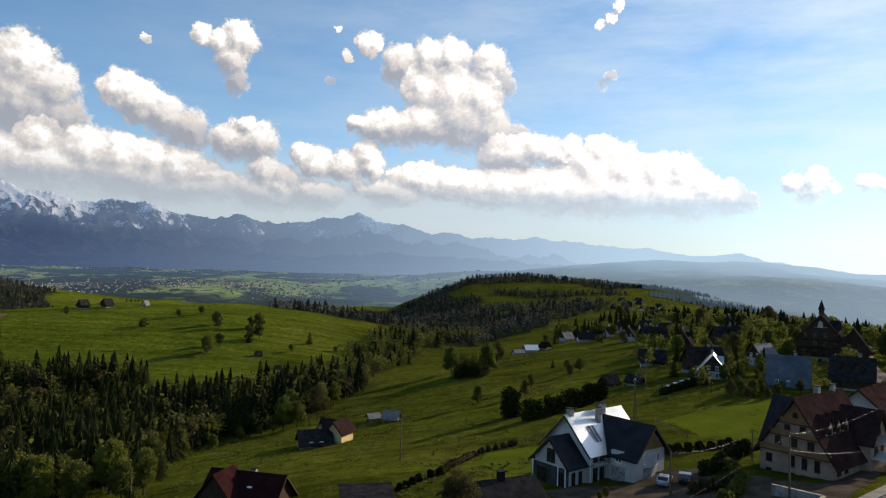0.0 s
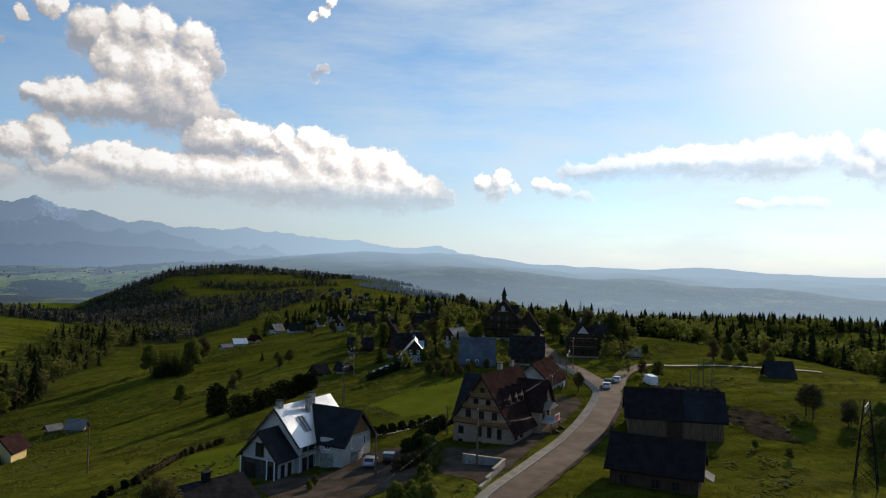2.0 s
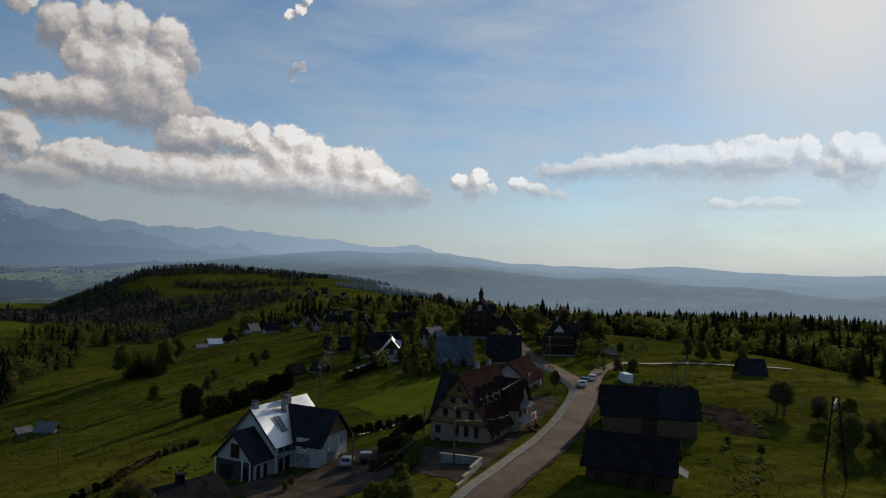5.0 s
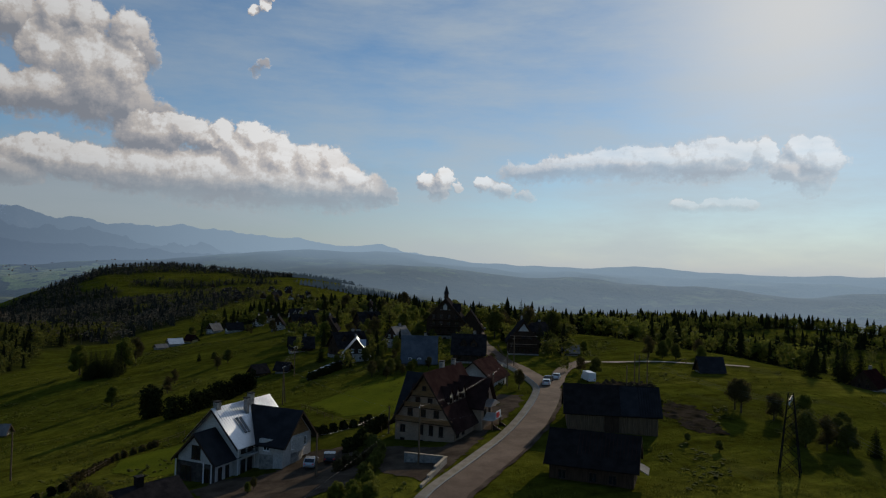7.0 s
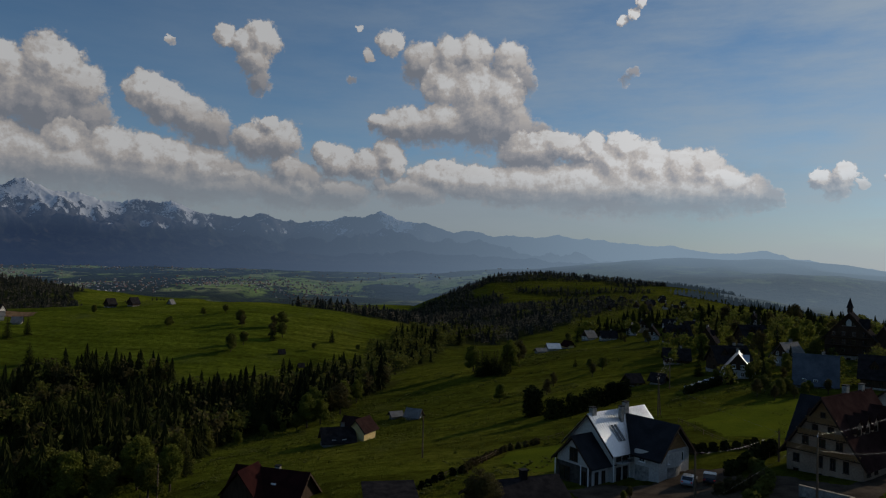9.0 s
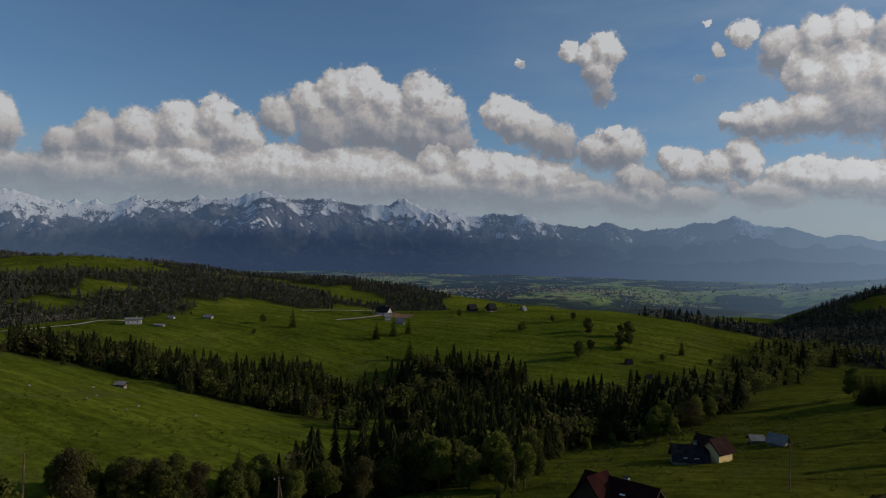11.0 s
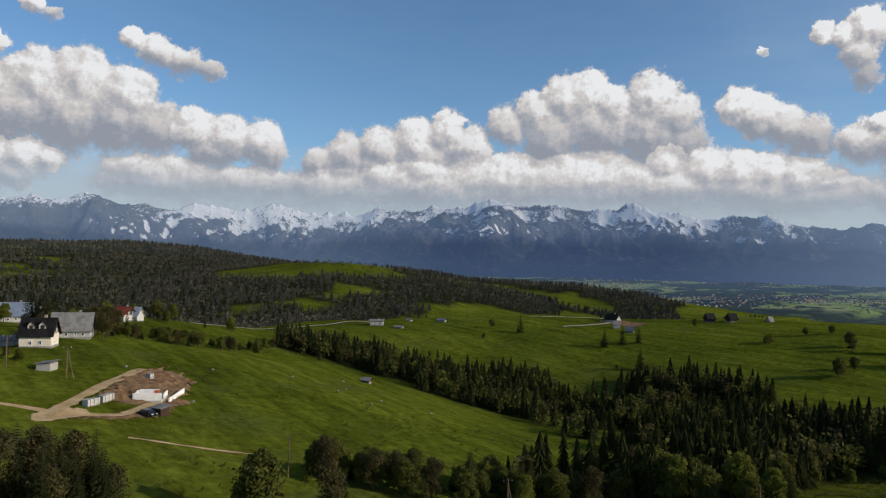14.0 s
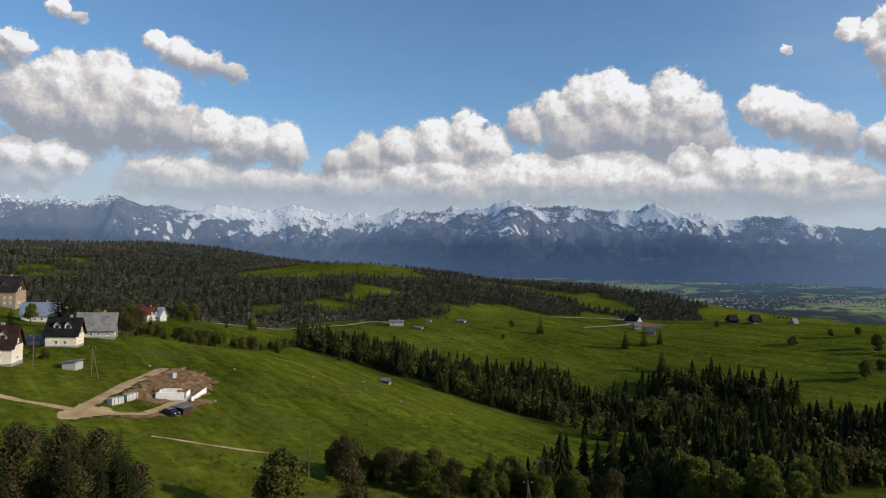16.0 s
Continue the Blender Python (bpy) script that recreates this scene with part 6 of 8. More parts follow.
# on the slope below
sm = cottage(-25.5, 181, 66, 7.5, 6.2, 4.4, 7.6, plaster_yellow, brown_roof, "yellow-fronted house with a brown roof on the slope", wood=None)
cottage(-31.5, 178, 20, 10, 8, 2.2, 5.8, plaster_grey, black_roof, "dark-roofed barn joined to the yellow house", name="barn", category="barn", wood=None)
cottage(-28.5, 184, -24, 6, 6, 4.0, 7.9, plaster_grey, brown_roof, "rear wing with a brown roof behind the yellow house", wood=None)
cottage(-14, 210, -20, 5.2, 4.6, 1.8, 4.0, plaster_white, grey_roof, "tiny white cottage with a pale roof on the slope")
cottage(-20, 214, 30, 4, 3, 1.8, 2.8, plaster_grey, grey_roof, "small grey outhouse on the slope", name="outhouse", category="shed")


def manor():
    """The big dark building with the little spire."""
    h = seat(131, 238, 58, "manor_house", "large dark timber guesthouse with several roofs and a little spire", "guesthouse", "", 1.6)
    gabled(h, -8, 8, 14, 8.5, 16.5, dark_wood, black_roof, over=1.0, plinth=2.5)
    part("gable_panel", prism([(-2.0, 12.2), (2.0, 12.2), (0, 14.6)], "x", -8.25, -8.1), plaster_white, h, "white gable panel")
    for z in (3.2, 6.0, 8.6):
        b = part("balcony", box(-9.4, -6.4, z - 0.15, -8.0, 6.4, z, 0.02), dark_wood, h)
        part("balcony_rail", box(-9.4, -6.4, z + 0.9, -9.3, 6.4, z + 1.0), dark_wood, b)
        windows_row(h, "-x", (-4.4, -1.5, 1.5, 4.4), z + 0.2, 1.3, 1.7, 8.03, dark_wood)
    windows_row(h, "-x", (-1.2, 1.2), 12.4, 0.9, 1.2, 8.27, dark_wood)
    windows_row(h, "-x", (-4, 0, 4), 0.3, 1.2, 1.5, 8.1, dark_wood)
    for u in (-4.5, 0, 4.5):
        dormer(h, u, -1, 14, 8.5, 16.5, dark_wood, black_roof, w=2.4, rise=2.0, f=0.25, h=1.5)
    gabled(h, -4, 6, 9, 5.5, 12, dark_wood, black_roof, over=0.8, y=-9.5)
    windows_row(h, "-x", (-11, -8), 1.6, 1.2, 1.5, 4.03, dark_wood)
    spire = part("spire", rod(bmesh.new(), (-3.0, 0, 16.4), (-3.0, 0, 18.0), 0.9, 0.8, 8), dark_wood, h)
    part("spire_roof", rod(bmesh.new(), (-3.0, 0, 18.0), (-3.0, 0, 21.4), 1.1, 0.05, 8), black_roof, spire)
    chimney(h, 3, 0.5, 15.2, 18.0, 1.2, 0.9)
    return h


manor()


# ---- western hamlet, building site and the meadow hill ----
def hamlet(*args, **more):
    return cottage(*args, size=1.0, group="hamlet houses", **more)


hamlet(-236, 47.5, 63, 8.5, 8, 4.0, 8.4, plaster_cream, dark_metal, "cream house with black dormered roof on the hill edge", dormers=2)
hamlet(-265, 63.5, 68, 12, 9, 3.2, 8.4, plaster_grey, grey_roof, "barn with a weathered grey roof among bare trees", name="barn", category="barn")
hamlet(-205.5, 25.2, 66, 11, 9, 4.8, 9.4, plaster_cream, brown_roof, "cream guesthouse with brown roof and wooden balconies", dormers=3)
hamlet(-331, 57, 72, 13, 8, 3.4, 8.0, plaster_white, shiny_roof, "long white barn with a shining sheet roof", name="barn", category="barn", wood=None)
hamlet(-342, 68, 10, 10, 8, 3.2, 7.5, dark_wood, black_roof, "dark house beside the white barn")
hamlet(-400, 53, 60, 15, 12, 7.5, 14, plaster_tan, black_roof, "tall ornate tan villa with a dark roof", dormers=2)
hamlet(-373, 113, 20, 10, 8, 3.2, 7.0, plaster_white, bright_red_roof, "white house with a red tiled roof at the wood edge")
hamlet(-369, 118.5, 20, 4, 4, 3.4, 7.0, plaster_white, white_paint, "pointed white gable beside the red-roofed house", wood=None)
hamlet(-244, 40, 63, 6, 4, 2.2, 3.0, plaster_grey, grey_roof, "low grey lean-to beside the cream house", name="lean_to", category="shed", wood=None)
hamlet(-252, 47, 63, 5, 4, 2.2, 3.0, plaster_grey, blue_roof, "low shed with a bluish roof behind the house", name="shed", category="shed", wood=None)


def field_shed():
    h = seat(-201, 42.5, -35, "field_shed", "pale field shed with a flat grey roof on the meadow", "shed")
    part("wall", box(-2.3, -1.7, -1.0, 2.3, 1.7, 1.9, 0.03), plaster_grey, h)
    part("roof_plane", prism([(-2.1, 1.9), (-2.1, 2.02), (2.1, 2.5), (2.1, 2.38)], "x", -2.8, 2.8), grey_roof, h)
    part("shed_door", box(-0.9, -1.76, -0.2, 0.9, -1.68, 1.6), grey_wood, h)
    return h


field_shed()


def shell():
    """Unfinished house: low block walls on a slab."""
    h = seat(-171, 58.5, -30, "unfinished_house", "half-built house of pale block walls on bare clay", "building site")
    part("slab", box(-4, -3.2, -1.0, 4, 3.2, 0.2, 0.03), concrete_mat, h)
    for x0, y0, x1, y1, z in ((-4, -3.2, -3.75, 1.2, 1.3), (-4, 2.95, 0.5, 3.2, 1.0), (3.75, -3.2, 4, 3.2, 1.7), (-0.5, -3.2, 4, -2.95, 1.4), (-0.5, -3.2, -0.25, 0, 1.7), (1.2, -0.5, 4, -0.25, 1.1), (-4, -3.2, -2.6, -2.95, 0.8)):
        part("block_wall", box(x0, y0, 0.25, x1, y1, 0.25 + z, 0.02), block_wall, h)
    part("brick_stack", box(-2.6, 0.5, 0.25, -1.6, 1.6, 1.5, 0.03), bright_red_roof, h, "stack of red bricks")
    part("plank", box(-6.5, -5.4, -0.2, -2.2, -5.2, 0.1), warm_wood, h)
    return h


shell()


def retaining_wall():
    h = seat(-173.4, 65.7, 145, "retaining_wall", "long pale concrete wall at the edge of the site", "wall")
    part("wall_panel", box(-7.0, -0.15, -1.0, 7.0, 0.15, 1.2, 0.03), block_wall, h)
    return h


retaining_wall()
pallet_rng = random.Random(3)
first = None
for x, y in ((-161.6, 42.1), (-162.6, 43.2), (-163.7, 44.2), (-166.2, 46.4), (-167.4, 47.5), (-168.6, 48.6), (-194, 66)):
    if first is None:
        first = seat(x, y, 35, "block_pallet", "pallet of pale building blocks wrapped on the clay", "pallet", "pallets of blocks")
        part("pallet", box(-0.8, -0.7, 0.0, 0.8, 0.7, 0.15, 0.01), grey_wood, first)
        part("block_cube", box(-0.75, -0.65, 0.15, 0.75, 0.65, 1.6, 0.03), concrete_mat, first)
        part("strap", box(-0.78, -0.05, 0.15, 0.78, 0.05, 1.63), dark_metal, first)
    else:
        copy_thing(first, pose(x, y, height_at(x, y) - 0.1, 0, 0, 35 + pallet_rng.uniform(-8, 8)))
mixer_hut = seat(-158.6, 56.6, 20, "site_hut", "small dark site shelter with a grey roof", "hut")
part("wall", box(-1.5, -1.2, -0.6, 1.5, 1.2, 1.7, 0.02), dark_wood, mixer_hut)
part("roof_plane", prism([(-1.7, 1.6), (-1.7, 1.72), (1.7, 2.1), (1.7, 1.98)], "x", -1.9, 1.9), grey_roof, mixer_hut)

ribbon("clay_track", [(-205, 8), (-180, 15), (-164.6, 21.8), (-158.9, 29), (-155, 33.7)], 1.0, -1.0, sand_mat, "pale clay track to the building site", "track", 0.1, 0, 0.3)
ribbon("clay_drive", [(-147.6, 30.5), (-154.9, 33.7), (-168.8, 42.2), (-182.9, 51.5), (-201.6, 64), (-206, 68)], 1.9, -1.9, sand_mat, "pale clay drive along the upper edge of the site", "track", 0.15, 0, 0.5)
ribbon("clay_loop", [(-148.5, 31), (-153, 37), (-155.4, 45.8), (-161.2, 52.5), (-169.2, 59.9), (-178, 68.5)], 1.9, -1.9, sand_mat, "pale clay drive along the lower edge of the site", "track", 0.16, 0, 0.5)
patch("clay_apron", [(-147.2, 28.6), (-154, 30.5), (-160, 36.5), (-158, 41), (-153.5, 42), (-150.6, 35)], sand_mat, "trampled pale clay at the fork of the drives", "clay", 0.12, 0.3, 0.9)
patch("dug_soil", [(-203.6, 65.9), (-208.2, 74.1), (-199.4, 78.2), (-191.5, 77.4), (-182, 72), (-171, 62), (-163.5, 54.5), (-168.4, 49.5), (-170, 46), (-175.7, 49.5), (-192.2, 58.7)], soil_mat, "heaps of reddish dug soil over the site", "soil", 0.18, 0.35, 1.0, 0.42)
patch("soil_rim", [(-150, 38), (-152.5, 46), (-156, 54), (-163, 62), (-170, 69), (-172, 66), (-165, 58), (-158.5, 51.5), (-154.5, 44)], soil_mat, "crumbled brown soil along the loop", "soil", 0.11, 0.35, 1.0, 0.2)
patch("soil_heap", [(-170, 46.5), (-178, 51.5), (-177, 56.5), (-172.5, 54), (-167, 52)], soil_mat, "heap of brown soil between the pallets", "soil", 0.3, 0.4, 0.8, 1.0)
ribbon("foot_track", [(-139.1, 43.7), (-136.9, 50.6), (-135.7, 58.4), (-133, 67.7)], 0.5, -0.5, sand_mat, "narrow worn track in the meadow", "track", 0.14, 0, 0.35)
ribbon("hill_road", [(-500, 170), (-452, 212), (-436, 240), (-428, 268), (-430, 290), (-412, 300)], 1.5, -1.5, kerb_mat, "pale road along the top of the meadow hill", "road", 0.5)
ribbon("hill_lane", [(-318, 400), (-309, 430), (-318, 458), (-345, 450), (-372, 424)], 1.8, -1.8, kerb_mat, "pale lane between the hill houses", "road", 0.5)

# houses along the top of the meadow hill
for x, y, turn, L, W, E, R, wall, roof, label in (
        (-405, 296, 50, 13, 9, 4.5, 5.6, plaster_white, grey_roof, "white half-built house with a flat top on the hill"),
        (-388, 303, 30, 8, 5, 1.4, 2.0, plaster_white, grey_roof, "low white foundation walls on the hill"),
        (-393, 348, 20, 8, 5, 2.0, 3.4, plaster_grey, grey_roof, "low grey shed on the hill crest"),
        (-410, 330, 20, 5, 4, 2.0, 3.2, plaster_white, grey_roof, "tiny pale hut on the hill crest"),
        (-312, 452, 0, 14, 10, 3.4, 8.5, plaster_white, black_roof, "broad house with a dark roof on the hill crest"),
        (-292, 428, 40, 6, 6, 4.5, 7.5, plaster_white, grey_roof, "narrow white house on the hill slope"),
        (-278, 424, 20, 7, 6, 2.5, 6.0, plaster_grey, grey_roof, "grey cottage on the hill slope"),
        (-253, 489, 62, 8, 8, 3.6, 8.6, dark_wood, black_roof, "tall dark timber house of a pair on the hill crest"),
        (-239, 495, 62, 8, 8, 3.6, 8.6, dark_wood, black_roof, "tall dark timber house with a pale base on the hill crest"),
        (-217, 508, 70, 4.5, 5, 1.2, 5.0, plaster_white, grey_roof, "white tent-shaped house on the hill crest")):
    cottage(x, y, turn, L, W, E, R, wall, roof, label, group="hill houses", wood=None, size=0.72)
for x, y, turn, L, W, E, R in ((-340, 208, 20, 11, 8, 2.6, 6.5), (-322, 214, 50, 12, 8, 2.4, 6.0)):
    cottage(x, y, turn, L, W, E, R, dark_wood, blue_roof if x < -330 else brown_roof, "old farm building half hidden at the wood edge", name="farm_building", category="barn", group="ravine farm")
cottage(-250, 178, 30, 4.5, 3.5, 2.2, 3.2, grey_wood, grey_roof, "small grey hay hut at the meadow edge", name="hay_hut", category="hut", wood=None)
cottage(-220, 229, 20, 9, 7, 2.2, 6.0, dark_wood, brown_roof, "old brown-roofed farmhouse among trees", name="farmhouse")
cottage(-104, 397, 30, 3.6, 3.2, 1.2, 3.4, dark_wood, black_roof, "little dark hut on the far meadow", name="hay_hut", category="hut")
cottage(-88, 378, 30, 3, 2.6, 1.0, 2.8, dark_wood, black_roof, "tiny dark hut on the far meadow", name="hay_hut", category="hut")


# pale boulders strewn over the western meadow
stone_rng = random.Random(5)
first_stone = None
for x, y in ((-210.7, 90.9), (-170.2, 68.6), (-207.9, 64), (-196, 128), (-188, 140), (-203, 136), (-176, 152), (-214, 121), (-181, 131), (-226, 150)):
    if first_stone is None:
        first_stone = seat(x, y, 10, "boulder", "pale rounded boulder lying in the meadow grass", "boulder", "meadow boulders")
        bm = bmesh.new()
        bmesh.ops.create_icosphere(bm, subdivisions=2, radius=0.55)
        for vert in bm.verts:
            vert.co *= 0.8 + 0.4 * noise.noise(vert.co * 1.7)
            vert.co.z = vert.co.z * 0.7 + 0.25
        part("stone", bm, stone_mat, first_stone)
    else:
        copy_thing(first_stone, pose(x, y, height_at(x, y) - 0.1, 0, 0, stone_rng.uniform(0, 360)))


# ---- road, yards and walls ----
ROAD = [(15, 50), (30, 64.5), (44.3, 77.7), (62, 91.8), (78, 106), (92.8, 121.5), (101, 132), (106, 143), (111, 157), (117, 178), (128, 205), (142, 231), (155, 253), (172, 284), (186, 320)]
ribbon("road", ROAD, 2.4, -2.4, asphalt_mat, "worn grey asphalt village road with patched edges", "road", 0.2)
ribbon("pavement", [(x, y) for x, y in ROAD[1:10]], 4.0, 2.6, kerb_mat, "pale paved footway along the road", "pavement", 0.34, 0.3)
ribbon("kerb", [(x, y) for x, y in ROAD[1:10]], 2.6, 2.4, concrete_mat, "concrete kerb beside the road", "kerb", 0.36, 0.3)
ribbon("road_verge", [(x, y) for x, y in ROAD[1:8]], -2.3, -3.1, gravel_mat, "gravelly road edge", "verge", 0.17, 0, 0.3)
ribbon("side_road", [(101, 132), (108, 138.5), (113.4, 144.9), (120, 152), (127.5, 158.6), (139, 165.5)], 2.0, -2.0, asphalt_mat, "side road branching to the meadow", "road", 0.24)
ribbon("meadow_track", [(137, 165.5), (146, 165), (158, 162), (170, 158), (182, 151), (190, 146)], 1.1, -1.1, kerb_mat, "pale gravel track across the meadow", "track", 0.26, 0, 0.2)
patch("guesthouse_yard", [(44, 84), (52, 90.5), (60, 98), (72, 109), (84, 120), (90, 127), (86, 130), (78, 124), (70, 119), (62, 109), (58, 101), (54, 99), (47, 106), (42, 102), (41, 92)], gravel_mat, "dusty gravel yard before the guesthouse", "yard", 0.07)
patch("house_drive", [(16, 106), (18.5, 97), (24, 88), (33, 88), (39, 96), (42, 104), (43, 111), (37, 113.5), (33, 110), (28, 108), (22, 109)], gravel_mat, "brown gravel drive of the white house", "drive", 0.07)
patch("house_lawn", [(9, 139), (20, 141), (24, 128), (19, 117), (12, 119), (8, 128)], lawn_mat, "bright mown lawn beside the white house", "lawn", 0.06)
patch("meadow_field", [(47, 150), (75, 168), (98, 160), (88, 138), (66, 128), (50, 132)], lawn_mat, "bright short grass field behind the houses", "field", 0.06)
patch("soil_bank", [(104, 91), (108, 88), (113, 95), (121, 105), (117, 111), (110, 106), (106, 99)], humus_mat, "dark bare soil bank beyond the barn", "soil", 0.08, 0.4, 1.4, 0.25)
patch("soil_mound", [(112, 130), (117, 135.5), (127, 137.5), (134, 134), (130, 127), (120, 125)], humus_mat, "long mound of dark soil by the side road", "soil", 0.1, 0.4, 1.0, 0.8)
patch("ploughed_field", [(-318, 460), (-290, 462), (-282, 446), (-300, 436), (-320, 446)], soil_mat, "brown ploughed strip on the hill crest", "field", 0.4, 2.0, 1.0)


def garden_wall():
    h = seat(48.8, 88.8, 45, "garden_wall", "grey stone wall stepping down beside the yard", "wall")
    for k, (x0, x1, top) in enumerate(((-9.5, -6.5, 0.4), (-6.5, -3.5, 0.8), (-3.5, 2.2, 1.2))):
        part("wall_panel", box(x0, -0.15, -2.0, x1, 0.15, top, 0.03), stone_mat, h)
        part("coping", box(x0, -0.22, top, x1, 0.22, top + 0.1, 0.02), kerb_mat, h)
    part("wall_panel", box(1.9, 0.15, -2.0, 2.2, 6.5, 1.2, 0.03), stone_mat, h)
    part("coping", box(1.83, 0.15, 1.2, 2.27, 6.5, 1.3, 0.02), kerb_mat, h)
    return h


garden_wall()


def fence(points, label, tall=1.1, step=2.2, rails=2, mat=None):
    """Posts and rails along a line."""
    c = smooth_line(points, step)
    h = seat(c[0][0], c[0][1], 0, "fence", label, "fence", "field fences")
    base = h.matrix_world.translation.copy()
    tops = [Vector((x - base.x, y - base.y, height_at(x, y) - base.z)) for x, y in c]
    for p in tops:
        part("post", rod(bmesh.new(), p + Vector((0, 0, -0.4)), p + Vector((0, 0, tall)), 0.06, 0.05, 6), mat or grey_wood, h)
    for k in range(rails):
        z = Vector((0, 0, tall * (0.9 - 0.42 * k)))
        for p, q in zip(tops, tops[1:]):
            part("rail", rod(bmesh.new(), p + z, q + z, 0.03, 0.03, 5), mat or grey_wood, h)
    return h


fence([(-3.5, 117), (1.4, 124), (6, 134), (10, 141), (22, 149)], "dark rail fence with scrub around the lawn")
fence([(51, 116), (47, 131), (46, 148)], "thin wire and post fence of the meadow", 1.0, 3.0)
fence([(110, 158), (119, 178), (128, 196)], "garden fence along the road", 1.2, 2.5)
fence([(-236, 72), (-215, 76), (-195, 82), (-178, 80)], "low post fence at the meadow edge", 0.9, 4.0, 1)


def hedge(points, tall, deep, label, seed, mat=None, dense=1.0):
    """A clipped hedge: stems inside and leaf sprays over a long body."""
    c = smooth_line(points, 1.6)
    h = seat(c[0][0], c[0][1], 0, "hedge", label, "hedge")
    b = h.matrix_world.translation
    g = random.Random(seed)
    lobes = []
    for x, y in c:
        z = height_at(x, y) - b.z
        t = tall * g.uniform(0.85, 1.15)
        for f in (0.2, 0.45, 0.7, 0.9):
            lobes.append((x - b.x + g.uniform(-0.2, 0.2), y - b.y + g.uniform(-0.2, 0.2), z + t * f, deep * (1.05 - 0.35 * f)))
        part("stem", rod(bmesh.new(), (x - b.x, y - b.y, z - 0.3), (x - b.x, y - b.y, z + t * 0.7), 0.06, 0.03, 5), bark_mat, h)
    v, f = leaf_cloud(lobes, int(len(lobes) * 95 * dense), 0.3, seed, 1.0)
    mesh_object("foliage", v, f, mat or dark_needles, smooth=False, parent=h)
    return h


hedge([(21.4, 170), (27, 172), (33.3, 178), (41, 188), (46, 194)], 4.6, 1.5, "tall dark conifer hedge behind the white house", 5)
hedge([(17.4, 177), (18.4, 177.2), (19.4, 177.4)], 6.2, 2.1, "rounded dark conifer bush beside the hedge", 6, None, 2.5)
hedge([(0.8, 121), (4, 131), (9, 140), (16, 145)], 1.0, 0.5, "low brown scrub along the lawn fence", 8, leaf_mats[2], 1.6)
hedge([(-9.5, 108), (-6, 113), (-3, 118), (0.5, 121)], 0.9, 0.5, "low dark scrub along the field fence", 18, dark_needles, 1.6)
hedge([(38, 92), (42, 97), (45, 103), (46, 110)], 1.4, 0.9, "low shrubs between the drive and the yard", 9, leaf_mats[1])
hedge([(60, 186), (66, 190), (71, 194)], 1.6, 1.1, "dark low hedge along the parking strip", 10)
hedge([(84, 131), (88, 135), (93, 140)], 1.0, 0.6, "low garden hedge by the road", 12, leaf_mats[1])
hedge([(41.5, 108), (47, 113), (53, 119.5)], 1.8, 1.0, "dark garden shrubs beside the drive", 13, dark_needles, 1.4)
hedge([(36.5, 98.5), (40, 100), (43.4, 101.3)], 1.5, 0.9, "dark rounded shrubs at the drive edge", 14, leaf_mats[2], 1.4)
hedge([(40.5, 121), (46, 122), (52, 124)], 1.1, 0.8, "low dark shrubs below the meadow fence", 15, dark_needles, 1.4)


# ---- trees one can tell apart ----
pick = random.Random(11)
KINDS = ["spruce_a", "spruce_b", "spruce_c", "fresh_a", "fresh_b", "dull_a", "dull_b", "bud_a", "bud_b"]


def row(spots, kinds, low, high, group):
    for x, y in spots:
        plant(pick.choice(kinds), x, y, pick.uniform(low, high), group)


# thicket at the foot of the meadow, spruces among broadleaved trees
row([(-114.7, 72), (-110, 80.5), (-104.5, 84), (-101, 88), (-97, 93), (-91.8, 104), (-90, 111), (-86, 118), (-83.6, 125)], ["dull_a", "dull_b", "fresh_a", "bud_a"], 7, 10, "thicket trees")
row([(-113, 80), (-117, 76)], ["dull_a", "dull_b"], 6.5, 8.5, "thicket trees")
row([(-108.4, 89), (-101, 98), (-95, 107), (-91, 118), (-97, 112)], ["spruce_b", "spruce_b", "spruce_c"], 9, 12, "thicket spruces")
row([(-104, 101), (-101, 114), (-94, 130), (-86, 134), (-80, 131)], ["bud_a", "dull_a", "spruce_b"], 10, 14, "thicket trees")
row([(-60.5, 134), (-57.9, 138), (-68.4, 132.5), (-75, 131), (-71.4, 149), (-82, 137), (-59.6, 150), (-66, 141), (-77, 143), (-64, 156)], ["fresh_a", "fresh_b", "dull_b", "spruce_a"], 8, 12, "ravine edge trees")
# along the slope above the ravine
row([(-49.3, 222), (-45.3, 224), (-45.4, 242), (-42, 247), (-38, 252), (-37, 272), (-31, 281), (-41, 236), (-50, 234)], ["fresh_a", "fresh_b", "bud_a"], 8, 12, "slope trees")
row([(-61, 214), (-56, 218), (-52, 220), (-66, 205), (-60, 226)], ["fresh_b", "dull_a"], 4, 6, "slope bushes")
row([(12.2, 217), (31, 234), (27, 219), (45, 240)], ["bud_a", "bud_b", "fresh_a"], 5, 7, "meadow trees")
row([(50.8, 252), (48, 262), (44, 270)], ["spruce_b", "dull_a"], 3.5, 5.5, "meadow bushes")
row([(12.5, 270), (15.3, 266), (10, 279), (8, 270), (18, 276)], ["spruce_a", "spruce_c"], 9, 12, "dark spruce clump")
row([(11, 273), (14, 272), (16.5, 271), (13, 276), (9.5, 275), (6.5, 274)], ["spruce_b", "spruce_a"], 8, 11, "dark spruce clump")
row([(20, 286), (5, 292), (24, 292)], ["fresh_b", "bud_b"], 11, 14, "dark spruce clump")
row([(92, 417), (98, 414), (102, 410), (67, 441), (72, 436)], ["dull_a", "spruce_c"], 6, 9, "village trees")
